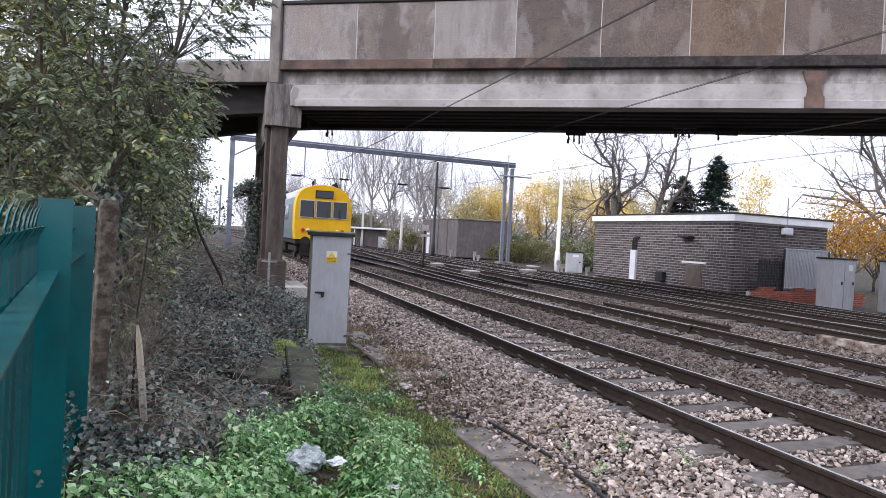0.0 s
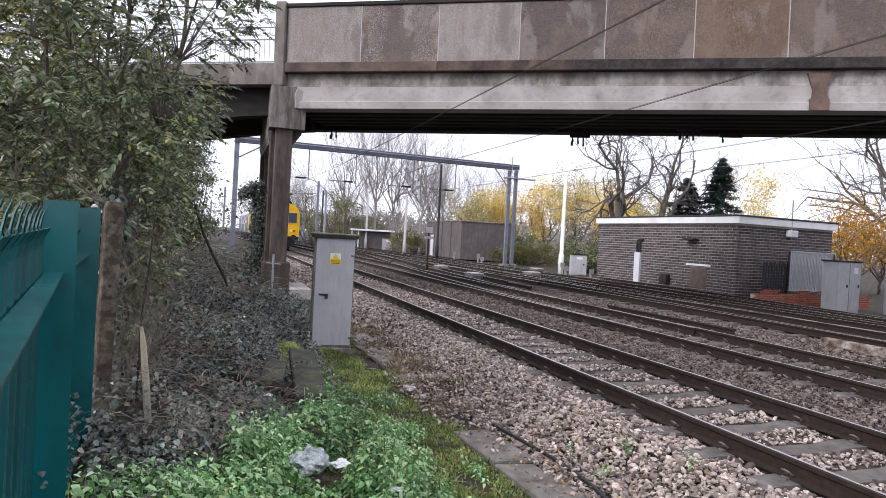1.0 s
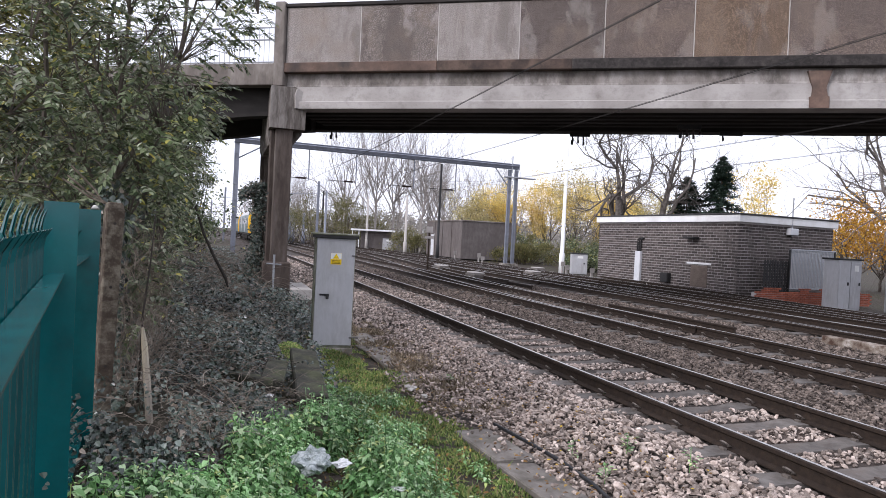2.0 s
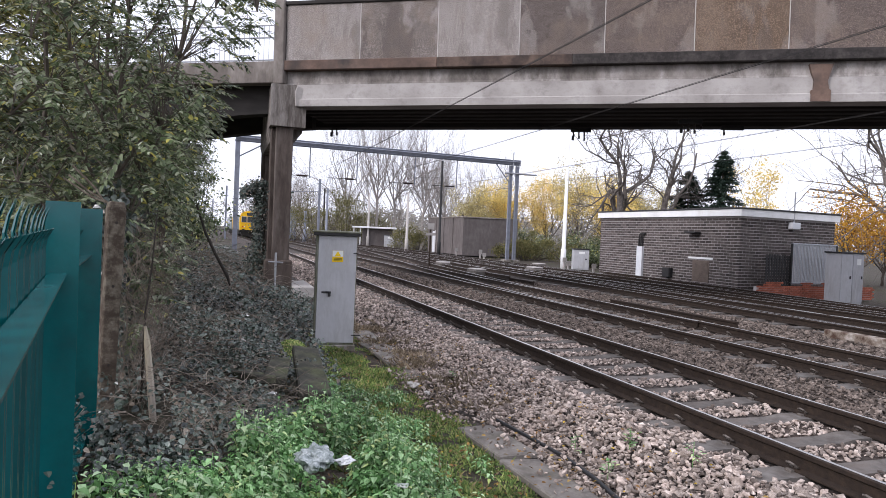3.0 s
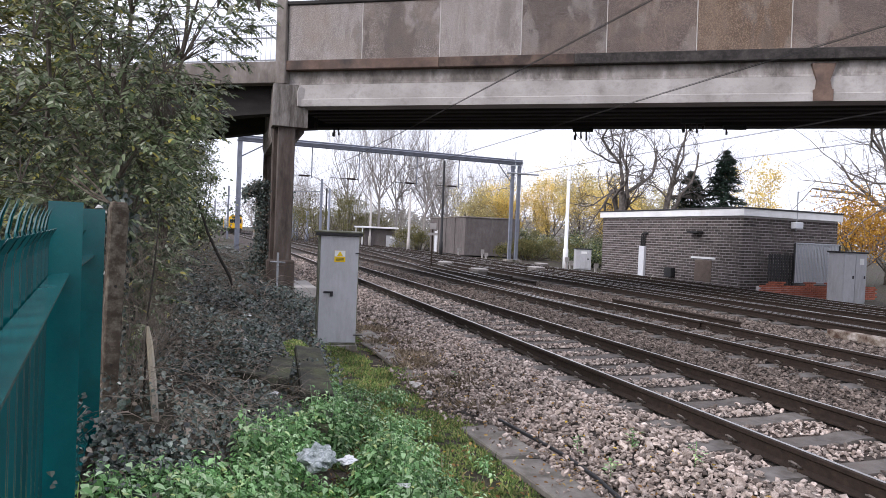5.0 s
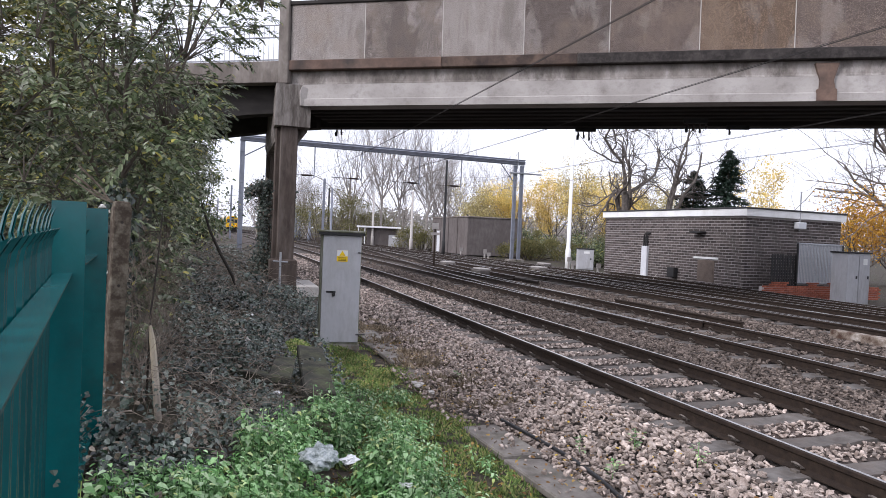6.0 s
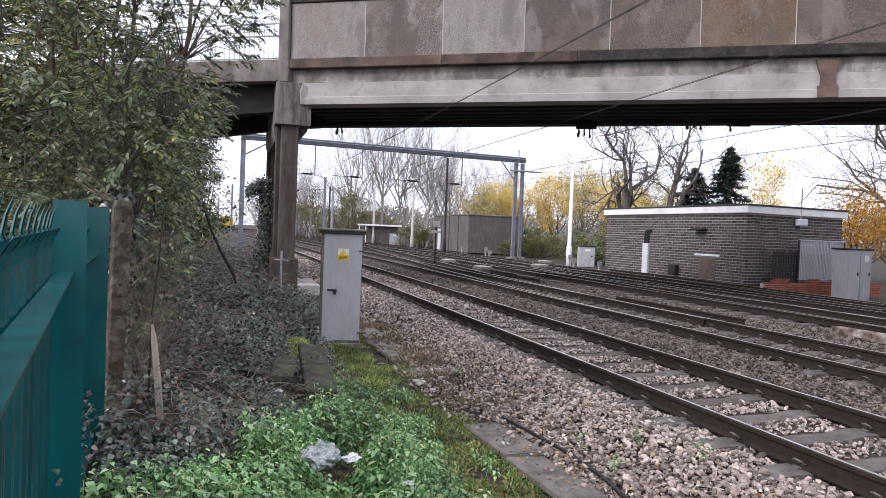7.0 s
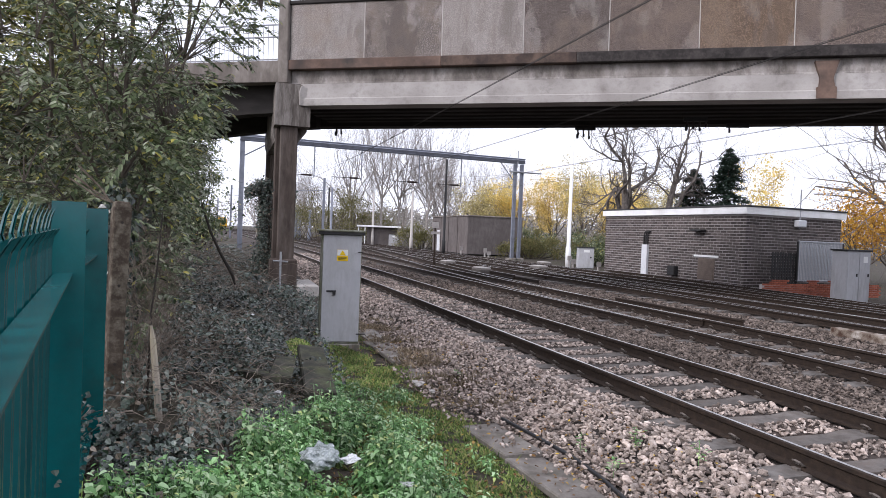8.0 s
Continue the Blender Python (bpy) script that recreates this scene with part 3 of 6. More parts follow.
    # approach span with open railings
    part("approach_fascia", box((-12, -0.02, 5.66), (-0.325, 0.36, 6.28), 0.015), M_CONC, bridge)
    part("approach_fascia", box((-12, 3.84, 5.66), (-0.325, 4.22, 6.28), 0.015), M_CONC, bridge)
    # approach underside: its shade is put into the near-black colour
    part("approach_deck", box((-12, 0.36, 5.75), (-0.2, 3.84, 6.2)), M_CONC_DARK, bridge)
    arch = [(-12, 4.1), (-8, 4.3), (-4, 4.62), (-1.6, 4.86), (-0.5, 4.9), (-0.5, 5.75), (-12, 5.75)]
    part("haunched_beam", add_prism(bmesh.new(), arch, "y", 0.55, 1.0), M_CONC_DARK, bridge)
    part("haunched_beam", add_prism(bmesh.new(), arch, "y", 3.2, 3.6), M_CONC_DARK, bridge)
    # pier: two columns in line with the tracks, each with a capital
    inv = bridge.matrix_basis.inverted()
    for px, py in ((1.60, 19.28), (1.58, 23.6)):
        m = inv @ pose(px, py, 0)
        for dx0, dx1, dy0, dy1 in ((-0.28, 0.2, 0.0, 0.28), (-0.4, 0.1, 0.285, 0.75)):
            part("pier_column", box((dx0, dy0, 0.35), (dx1, dy1, 4.5), 0.025, m), M_PIER, bridge)
        part("pier_footing", box((-0.46, -0.12, -0.45), (0.3, 0.9, 0.62), 0.04, m), M_PIER, bridge)
    m = inv @ pose(1.6, 19.28, 0)
    bm = bmesh.new()
    add_prism(bm, [(-0.46, 4.42), (0.52, 4.42), (0.52, 5.6), (-0.46, 5.6)], "y", -0.12, 0.5)
    add_prism(bm, [(-0.47, 4.3), (-0.4, 4.05), (0.16, 4.05), (0.5, 4.36), (0.5, 5.58), (-0.47, 5.58)], "y", 0.51, 4.9)
    bmesh.ops.transform(bm, matrix=m, verts=bm.verts)
    part("pier_crosshead", bm, M_CROSSHEAD, bridge, "stained concrete crosshead on the columns")
    bm = bmesh.new()
    add_prism(bm, [(0.2, 5.0), (0.5, 5.0), (0.5, 5.3), (0.47, 5.5), (0.24, 5.58), (0.18, 5.4)], "y", -0.2, 0.3)
    bmesh.ops.bevel(bm, geom=list(bm.edges), offset=0.02, segments=1, affect="EDGES")
    bmesh.ops.transform(bm, matrix=m, verts=bm.verts)
    part("beam_nose", bm, M_CONC_PALE, bridge)
    # railing of the approach
    rail = thing("bridge_railing", "light grey steel railing along the bridge approach", "railing", bridge.matrix_basis.copy())
    for z in (6.36, 7.0, 7.35):
        part("handrail", tube([(-11.5, 0.17, z), (-0.34, 0.17, z)], 0.022, 6), M_GALV, rail)
    me = None
    for k in range(70):
        x = -0.45 - k * 0.155
        if me is None:
            ob = part("baluster", tube([(0, 0, 6.28), (0, 0, 7.35)], 0.011, 5), M_GALV, rail)
            me = ob.data
            ob.matrix_basis = Matrix.Translation((x, 0.17, 0))
        else:
            piece("baluster", me, rail, Matrix.Translation((x, 0.17, 0)))
    return bridge


build_bridge()

# ---- palisade fence and the old fence beyond it ----
M_GREEN = surface("green_powder_coat", [(0.3, (0.0, 0.05, 0.054)), (0.6, (0.0, 0.082, 0.085)), (0.8, (0.002, 0.115, 0.116))], 3, 0.24, bump=0.03, spec=0.6, vary=0.3, stain=(0.015, 0.05, 0.048), stain_scale=2.0, stain_amount=0.4)
M_OLDPOST = surface("lichened_concrete_post", [(0.3, (0.03, 0.022, 0.015)), (0.5, (0.066, 0.05, 0.037)), (0.7, (0.115, 0.092, 0.07))], 7, 0.95, bump=0.6, fine=60, stain=(0.24, 0.22, 0.17), stain_scale=14, stain_amount=0.5)
M_DEADWOOD = surface("bleached_wood", [(0.3, (0.2, 0.17, 0.13)), (0.5, (0.36, 0.32, 0.27)), (0.7, (0.5, 0.46, 0.4))], 7, 0.9, bump=0.5, fine=40, stretch=(1, 1, 0.15), stain=(0.42, 0.32, 0.05), stain_scale=3.5, stain_amount=0.35)


def pale_data():
    """A W-section pale, its head splayed and cut to three points."""
    bm = bmesh.new()
    prof = [(-0.036, 0.0), (-0.022, 0.022), (-0.009, 0.022), (0.0, 0.006), (0.009, 0.022), (0.022, 0.022), (0.036, 0.0)]
    levels = [(-0.1, 0.0), (1.43, 0.0), (1.462, 0.005)]
    thick = 0.003
    for back in (0, 1):
        rings = [[bm.verts.new((x0 + lean - back * thick, y, z)) for y, x0 in prof] for z, lean in levels]

        def face(*vs):
            bm.faces.new(vs if not back else vs[::-1])
        for a, b in zip(rings, rings[1:]):
            for i in range(6):
                face(a[i], a[i + 1], b[i + 1], b[i])
        top = rings[-1]
        # outer points bent towards the line
        for lo, mid, hi in ((0, 1, 2), (4, 5, 6)):
            tip = bm.verts.new((top[lo].co + top[hi].co) / 2 + Vector((0.03, 0, 0.034)))
            face(top[lo], top[mid], tip)
            face(top[mid], top[hi], tip)
        # long middle point with a slight curve
        low = [top[2], top[3], top[4]]
        for lean, dz, w in ((-0.004, 0.035, 0.8), (0.004, 0.07, 0.6)):
            nxt = [bm.verts.new((top[3].co.x + lean + (0.01 if k != 1 else 0.004) * w, prof[2 + k][0] * w, 1.462 + dz)) for k in range(3)]
            face(low[0], low[1], nxt[1], nxt[0])
            face(low[1], low[2], nxt[2], nxt[1])
            low = nxt
        tip = bm.verts.new((top[3].co.x + 0.022, 0, 1.462 + 0.108))
        face(low[0], low[1], tip)
        face(low[1], low[2], tip)
    me = bpy.data.meshes.new("pale")
    bm.to_mesh(me)
    bm.free()
    me.materials.append(M_GREEN)
    return me


RAIL_WIDTH = 0.058


def angle_rail(y0, y1, x, z):
    """An angle bar: a flat top and a leg down against the pales."""
    return add_prism(bmesh.new(), [(x, z), (x + RAIL_WIDTH, z), (x + RAIL_WIDTH, z - 0.006), (x + 0.006, z - 0.006), (x + 0.006, z - 0.05), (x, z - 0.05)], "y", y0, y1)


def i_post(y, x, top, th):
    o = [(x, y), (x + 0.11, y), (x + 0.11, y + 0.007), (x + 0.06, y + 0.007), (x + 0.06, y + 0.045), (x + 0.11, y + 0.045), (x + 0.11, y + 0.052), (x, y + 0.052), (x, y + 0.045), (x + 0.05, y + 0.045), (x + 0.05, y + 0.007), (x, y + 0.007)]
    return part("post", prism(o, "z", -0.15, top), M_GREEN, th)


def build_fence():
    th = thing("palisade_fence", "dark green steel palisade fence with splayed pointed pales", "fence", pose(0.0, 0.0, 0.0, 0, 0, 9.5))
    pale = pale_data()
    part("rail", angle_rail(-1.6, 2.73, -0.142, 1.332), M_GREEN, th)
    part("rail", angle_rail(-1.6, 2.73, -0.142, 0.3), M_GREEN, th)
    for k in range(28):
        piece("pale", pale, th, Matrix.Translation((-0.168, -1.55 + 0.155 * k, 0.0)))
    for y in (0.83,):
        bm = bmesh.new()
        bmesh.ops.create_cone(bm, cap_ends=True, segments=12, radius1=0.012, radius2=0.010, depth=0.004, matrix=Matrix.Translation((-0.116, y, 1.334)))
        part("bolt", bm, M_GALV, th)
    i_post(2.73, -0.156, 1.592, th)
    i_post(4.2, -0.07, 1.592, th)
    m = Matrix.Translation((-0.156, 2.785, 0)) @ Matrix.Rotation(-0.05, 4, "Z")
    for z in (1.332, 0.3):
        bm = angle_rail(0, 1.42, 0.02, z)
        bmesh.ops.transform(bm, matrix=m, verts=bm.verts)
        part("rail", bm, M_GREEN, th)
    for k in range(9):
        piece("pale", pale, th, m @ Matrix.Translation((-0.005, 0.08 + 0.155 * k, -0.02)))
    return th


def build_old_fence():
    post = thing("concrete_fence_post", "old brown concrete fence post with a chipped top", "fence post", pose(-0.69, 4.62, 0, 1, 1.2, 12))
    bm = bmesh.new()
    rings = []
    for z, w in ((-0.2, 0.05), (0.6, 0.052), (1.2, 0.055), (1.6, 0.058), (1.655, 0.046)):
        rings.append([bm.verts.new((sx * (w - (0.012 if (sx * sy > 0) else 0)), sy * w, z + random.uniform(-0.012, 0.012))) for sx, sy in ((-1, -1), (1, -1), (1, 1), (-1, 1))])
    for a, b in zip(rings, rings[1:]):
        for i in range(4):
            bm.faces.new((a[i], a[(i + 1) % 4], b[(i + 1) % 4], b[i]))
    bm.faces.new(rings[-1])
    bmesh.ops.bevel(bm, geom=[e for e in bm.edges], offset=0.007, segments=1, affect="EDGES")
    part("shaft", bm, M_OLDPOST, post)
    for z in (0.62, 1.12, 1.52):
        bm = bmesh.new()
        bmesh.ops.create_cone(bm, cap_ends=True, segments=10, radius1=0.009, radius2=0.009, depth=0.006, matrix=Matrix.Translation((0.005, -0.055, z)) @ Matrix.Rotation(math.pi / 2, 4, "X"))
        part("bolt_hole", bm, M_BLACKISH, post)
    stake = link_mesh("wooden_stake", add_tube(bmesh.new(), [(-0.39, 4.80, -0.3), (-0.405, 4.82, 0.1), (-0.44, 4.85, 0.45), (-0.47, 4.86, 0.72), (-0.485, 4.87, 0.82)], [0.026, 0.024, 0.024, 0.02, 0.009], 7), M_DEADWOOD)
    tagged(stake, "bleached leaning wooden stake with yellow lichen in the ivy", "stake")
    up = link_mesh("dead_sapling", add_tube(bmesh.new(), [(-0.5, 4.9, 0.3), (-0.49, 4.9, 0.9), (-0.46, 4.93, 1.25), (-0.44, 4.95, 1.6)], [0.009, 0.008, 0.006, 0.004], 6), M_BLACKISH)
    tagged(up, "thin grey dead stem standing by the stake", "sapling")
    br = link_mesh("dead_branch", add_tube(bmesh.new(), [(-0.30, 8.0, 1.75), (-0.2, 7.95, 1.45), (-0.08, 7.9, 1.2), (0.06, 7.85, 0.95), (0.09, 7.85, 0.85)], [0.012, 0.016, 0.017, 0.018, 0.01], 6), M_BLACKISH)
    tagged(br, "dark bare branch leaning out over the ivy", "branch")
    for k, (a, b, c) in enumerate((((-0.98, 4.9, 1.82), (-0.85, 4.8, 1.72), (-0.66, 4.66, 1.62)), ((-1.02, 4.95, 1.8), (-0.83, 4.85, 1.68), (-0.6, 4.7, 1.6)), ((-0.95, 4.85, 1.88), (-0.8, 4.75, 1.74), (-0.72, 4.66, 1.64)))):
        ob = link_mesh("broken_lath", add_tube(bmesh.new(), [a, b, c], [0.006, 0.008, 0.004], 5), M_OLDPOST)
        tagged(ob, "splintered bleached wood lath on the old post", "lath", group="broken laths")


M_BLACKISH = surface("dark_wet_bark", [(0.3, (0.018, 0.015, 0.013)), (0.7, (0.05, 0.042, 0.035))], 9, 0.9, bump=0.3)
build_fence()
build_old_fence()

# ---- buildings across the line ----
M_BRICK = surface("dark_brown_brick", [(0.3, (0.05, 0.041, 0.038)), (0.5, (0.085, 0.071, 0.066)), (0.7, (0.13, 0.11, 0.102))], 5, 0.9, bump=0.3, fine=60, vary=0.35, island=True)
M_MORTAR = surface("grey_mortar", [(0.3, (0.34, 0.31, 0.3)), (0.7, (0.52, 0.485, 0.47))], 12, 0.95, bump=0.4)
M_REDBRICK = surface("red_brick", [(0.3, (0.2, 0.06, 0.035)), (0.5, (0.33, 0.1, 0.06)), (0.7, (0.42, 0.16, 0.1))], 6, 0.9, bump=0.3, vary=0.25, stain=(0.1, 0.06, 0.05), stain_scale=2)
M_WHITE = surface("peeling_white_paint", [(0.3, (0.76, 0.76, 0.75)), (0.6, (0.86, 0.86, 0.85)), (0.8, (0.9, 0.9, 0.89))], 3, 0.6, bump=0.1, stain=(0.45, 0.42, 0.38), stain_scale=1.5, stain_amount=0.4, stretch=(1, 1, 0.4))
M_FELT = surface("roof_felt", [(0.3, (0.04, 0.04, 0.042)), (0.7, (0.08, 0.078, 0.075))], 5, 0.95)
M_STEEL_DARK = surface("dark_painted_steel", [(0.3, (0.018, 0.018, 0.02)), (0.7, (0.04, 0.038, 0.036))], 8, 0.6, bump=0.1)


def brick_skin(name, length, height, parent, material, m, u=0.34, h=0.118, gap=0.022, holes=()):
    """Courses of bricks in stretcher bond, each proud of its mortar."""
    verts, faces = [], []
    rows = int(height / h)
    for j in range(rows):
        x = -u / 2 * (j % 2)
        while x < length:
            a, b = max(0.0, x), min(length, x + u - gap)
            z0, z1 = j * h, j * h + h - gap
            x += u
            if b - a < 0.03 or any(hx0 < b and a < hx1 and hz0 < z1 and z0 < hz1 for hx0, hx1, hz0, hz1 in holes):
                continue
            d = 0.006 + random.uniform(0, 0.004)
            n = len(verts)
            verts += [(a, 0, z0), (b, 0, z0), (b, 0, z1), (a, 0, z1), (a, -d, z0), (b, -d, z0), (b, -d, z1), (a, -d, z1)]
            faces += [(n + 4, n + 5, n + 6, n + 7), (n, n + 1, n + 5, n + 4), (n + 2, n + 3, n + 7, n + 6), (n + 1, n + 2, n + 6, n + 5), (n + 3, n, n + 4, n + 7)]
    ob = raw_mesh(name, verts, faces, material, parent)
    ob.matrix_basis = m
    return tagged(ob, kind="stuff")


def build_relay_building():
    W, L, H = 5.2, 9.3, 3.02
    th = thing("relay_building", "dark brown brick lineside building with a white fascia and flat roof", "building", pose(19.3, 20.8, -0.22, 0, 0, 3))
    part("wall", box((0, 0, 0), (W, L, H)), M_MORTAR, th, "dark brown brick wall in stretcher bond")
    # side along the line faces -x, the end faces -y
    brick_skin("brickwork", L, H, th, M_BRICK, Matrix.Translation((-0.001, L, 0)) @ Matrix.Rotation(-math.pi / 2, 4, "Z"))
    brick_skin("brickwork", W, H, th, M_BRICK, Matrix.Translation((0, -0.001, 0)))
    part("fascia", box((-0.14, -0.14, H - 0.02), (W + 0.14, L + 0.14, H + 0.26), 0.01), M_WHITE, th, "peeling white painted fascia board")
    part("roof", box((-0.17, -0.17, H + 0.262), (W + 0.17, L + 0.17, H + 0.33), 0.01), M_FELT, th, "grey felt flat roof edge")
    # fittings on the side along the line (x < 0 there), y from the near corner
    part("pipe_cover", box((-0.14, 5.75, 0.02), (-0.012, 6.15, 1.62), 0.01), M_CABWHITE, th, "white vertical pipe cover")
    for dy in (0.08, 0.2, 0.32):
        part("conduit", add_tube(bmesh.new(), [(-0.07, 5.75 + dy, 1.6), (-0.07, 5.75 + dy, 2.05), (-0.09, 5.68 + dy, 2.2), (-0.05, 5.6 + dy, 2.25), (0.02, 5.58 + dy, 2.25)], 0.035, 6), M_STEEL_DARK, th)
    vent = part("louvre_vent", box((-0.03, 1.55, 0.25), (0.0, 2.5, 1.15)), M_LOUVRE, th, "brown louvred vent")
    for k in range(11):
        part("slat", box((-0.055, 1.6, 0.29 + 0.076 * k), (-0.03, 2.45, 0.335 + 0.076 * k), 0, Matrix.Identity(4)), M_LOUVRE, vent)
    part("lintel", box((-0.05, 1.35, 1.2), (0.0, 2.75, 1.28), 0.008), M_WHITE, th)
    part("wall_box", box((-0.26, 3.7, 0.3), (-0.012, 4.15, 0.72), 0.02), M_STEEL_DARK, th)
    part("lamp_bracket", box((-0.35, 2.1, 2.28), (-0.012, 2.75, 2.36), 0.015), M_STEEL_DARK, th)
    part("wall_stain_pipe", add_tube(bmesh.new(), [(-0.3, 5.0, 0.0), (-0.25, 4.98, 0.2), (-0.22, 4.85, 0.36)], 0.03, 6), M_JOINT, th)
    # end wall: antenna, timber screen, mesh gate and a low red brick wall before it
    part("antenna_pole", add_tube(bmesh.new(), [(2.7, -0.12, H - 0.5), (2.7, -0.12, H + 1.1)], 0.03, 6), M_GALV, th)
    part("antenna_box", box((2.5, -0.25, H - 0.42), (2.95, -0.012, H - 0.15), 0.02), M_CABWHITE, th)
    return th


M_CABWHITE = surface("off_white_sheet", [(0.3, (0.55, 0.56, 0.58)), (0.7, (0.68, 0.69, 0.71))], 3, 0.5, bump=0.05)
M_LOUVRE = surface("brown_louvre", [(0.3, (0.12, 0.09, 0.075)), (0.7, (0.2, 0.16, 0.135))], 5, 0.7, bump=0.1)
M_MESH = surface("pale_mesh_panel", [(0.3, (0.55, 0.54, 0.53)), (0.7, (0.72, 0.71, 0.7))], 40, 0.6, bump=0.6, fine=60)


def build_yard_screen():
    """Slatted screen, mesh gate and red brick wall at the end of the relay building."""
    base = pose(19.3, 20.8, -0.22, 0, 0, 3)
    scr = thing("slatted_screen", "dark vertical slatted screen before the brick end wall", "screen", base @ Matrix.Translation((0.4, -0.9, 0)))
    for z in (0.55, 1.35):
        part("rail", box((0, -0.02, z), (1.33, 0.02, z + 0.06)), M_STEEL_DARK, scr)
    me = None
    for k in range(10):
        if me is None:
            ob = part("slat", box((0, -0.045, 0.0), (0.09, -0.021, 1.55), 0.004), M_STEEL_DARK, scr)
            me = ob.data
        else:
            piece("slat", me, scr, Matrix.Translation((0.135 * k, 0, random.uniform(-0.02, 0.02))))
    gate = thing("mesh_gate", "pale grey metal mesh gate beside the brick building", "gate", base @ Matrix.Translation((1.62, -1.0, 0)))
    part("panel", box((0.05, 0.012, 0.5), (2.45, 0.02, 1.98)), M_MESH, gate)
    wire = prism([(-0.02, -0.008), (0.02, -0.008), (0.0, 0.01)], "z", 0.5, 1.98)
    me = bpy.data.meshes.new("mesh_wire")
    wire.to_mesh(me)
    wire.free()
    me.materials.append(M_GALV)
    for k in range(30):
        piece("mesh_wire", me, gate, Matrix.Translation((0.09 + 0.08 * k, 0, 0)))
    for x in (0.0, 2.45):
        part("upright", box((x, -0.03, 0.0), (x + 0.06, 0.03, 2.02), 0.005), M_STEEL_DARK, gate)
    for z in (0.45, 1.98):
        part("crossbar", box((0.0, -0.028, z), (2.5, 0.028, z + 0.05), 0.005), M_GALV, gate)
    wall = thing("low_brick_wall", "low broken red brick wall beside the tracks", "wall", base @ Matrix.Translation((-0.4, -1.3, -0.15)))
    part("core", box((0.05, 0.02, 0), (6.2, 0.2, 0.48)), M_MORTAR, wall)
    bm = box((0, 0, 0), (0.215, 0.02, 0.065), 0.004)
    me = bpy.data.meshes.new("brick")
    bm.to_mesh(me)
    bm.free()
    me.materials.append(M_REDBRICK)
    for j in range(9):
        for i in range(28):
            x = 0.225 * i + (0.112 if j % 2 else 0)
            if j > 6 and (noise.noise((x * 0.9, 3, 0)) < -0.05 or x < 0.3):
                continue
            piece("brick", me, wall, Matrix.Translation((x, random.uniform(-0.006, 0.004), 0.075 * j)))


def build_far_building():
    th = thing("far_relay_building", "flat-roofed brown brick building beyond the junction", "building", pose(21.3, 57.8, -0.3))
    W, L, H = 5.6, 11.0, 3.55
    part("wall", box((0, 0, 0), (W, L, H)), M_BRICKFAR, th)
    for y in (2.8, 5.6, 8.1):
        part("pilaster", box((-0.06, y, 0), (-0.002, y + 0.3, H - 0.02)), M_BRICKFAR, th)
    part("parapet", box((-0.08, -0.08, H), (W + 0.08, L + 0.08, H + 0.12), 0.02), M_CONC, th)
    part("door", box((-0.05, 8.3, 0.0), (-0.012, 9.3, 2.2), 0.01), M_CABWHITE, th, "white door")
    part("door_frame", box((-0.07, 8.2, 0.0), (-0.012, 8.28, 2.3)), M_WHITE, th)
    plat = thing("platform_shelter", "low flat white-roofed shelter beyond the junction", "shelter", pose(14.2, 76.0, -0.4, 0, 0, -12))
    part("roof", box((0, 0, 2.35), (5.2, 3, 2.55), 0.03), M_WHITE, plat)
    part("wall", box((1.2, 0.6, 0), (4.8, 2.8, 2.35)), M_BRICKFAR, plat)
    for x in (0.15, 0.9):
        part("post", box((x, 0.2, 0), (x + 0.12, 0.32, 2.35)), M_WHITE, plat)


M_BRICKFAR = surface("far_brown_wall", [(0.3, (0.1, 0.085, 0.08)), (0.7, (0.17, 0.15, 0.143))], 3, 0.9, stain=(0.09, 0.076, 0.07), stain_scale=0.5, stretch=(1, 1, 0.5))
build_relay_building()
build_yard_screen()
build_far_building()

# ---- lineside cabinets ----
M_CAB = surface("grey_cabinet_paint", [(0.3, (0.38, 0.38, 0.395)), (0.55, (0.46, 0.46, 0.475)), (0.75, (0.52, 0.52, 0.535))], 2.0, 0.5, bump=0.05, stain=(0.24, 0.23, 0.215), stain_scale=2.2, stain_amount=0.5, stretch=(1, 1, 0.35))
M_CAB_MOSS = surface("algae_grown_steel", [(0.3, (0.1, 0.105, 0.06)), (0.5, (0.2, 0.2, 0.155)), (0.7, (0.32, 0.32, 0.29))], 4, 0.8, bump=0.2, stain=(0.09, 0.1, 0.04), stain_scale=3, stretch=(1, 1, 0.4))
M_SIGN_Y = surface("warning_yellow", [(0.3, (0.74, 0.48, 0.0)), (0.7, (0.82, 0.55, 0.01))], 4, 0.5, bump=0.0)
M_SIGN_W = surface("label_white", [(0.3, (0.7, 0.7, 0.68)), (0.7, (0.8, 0.8, 0.78))], 4, 0.5, bump=0.0)
M_BLACK = surface("black_print", [(0.3, (0.012, 0.012, 0.012)), (0.7, (0.025, 0.025, 0.025))], 8, 0.6, bump=0.0)
M_LID = surface("trough_lid_concrete", [(0.3, (0.1, 0.088, 0.076)), (0.5, (0.21, 0.188, 0.168)), (0.7, (0.33, 0.302, 0.275))], 4, 0.95, bump=0.5, fine=60, stain=(0.09, 0.085, 0.05), stain_scale=2.5, vary=0.15)
M_MOSSLID = surface("mossy_slab", [(0.3, (0.028, 0.027, 0.021)), (0.5, (0.06, 0.057, 0.045)), (0.7, (0.115, 0.108, 0.09))], 6, 0.95, bump=0.5, stain=(0.09, 0.11, 0.03), stain_scale=3)
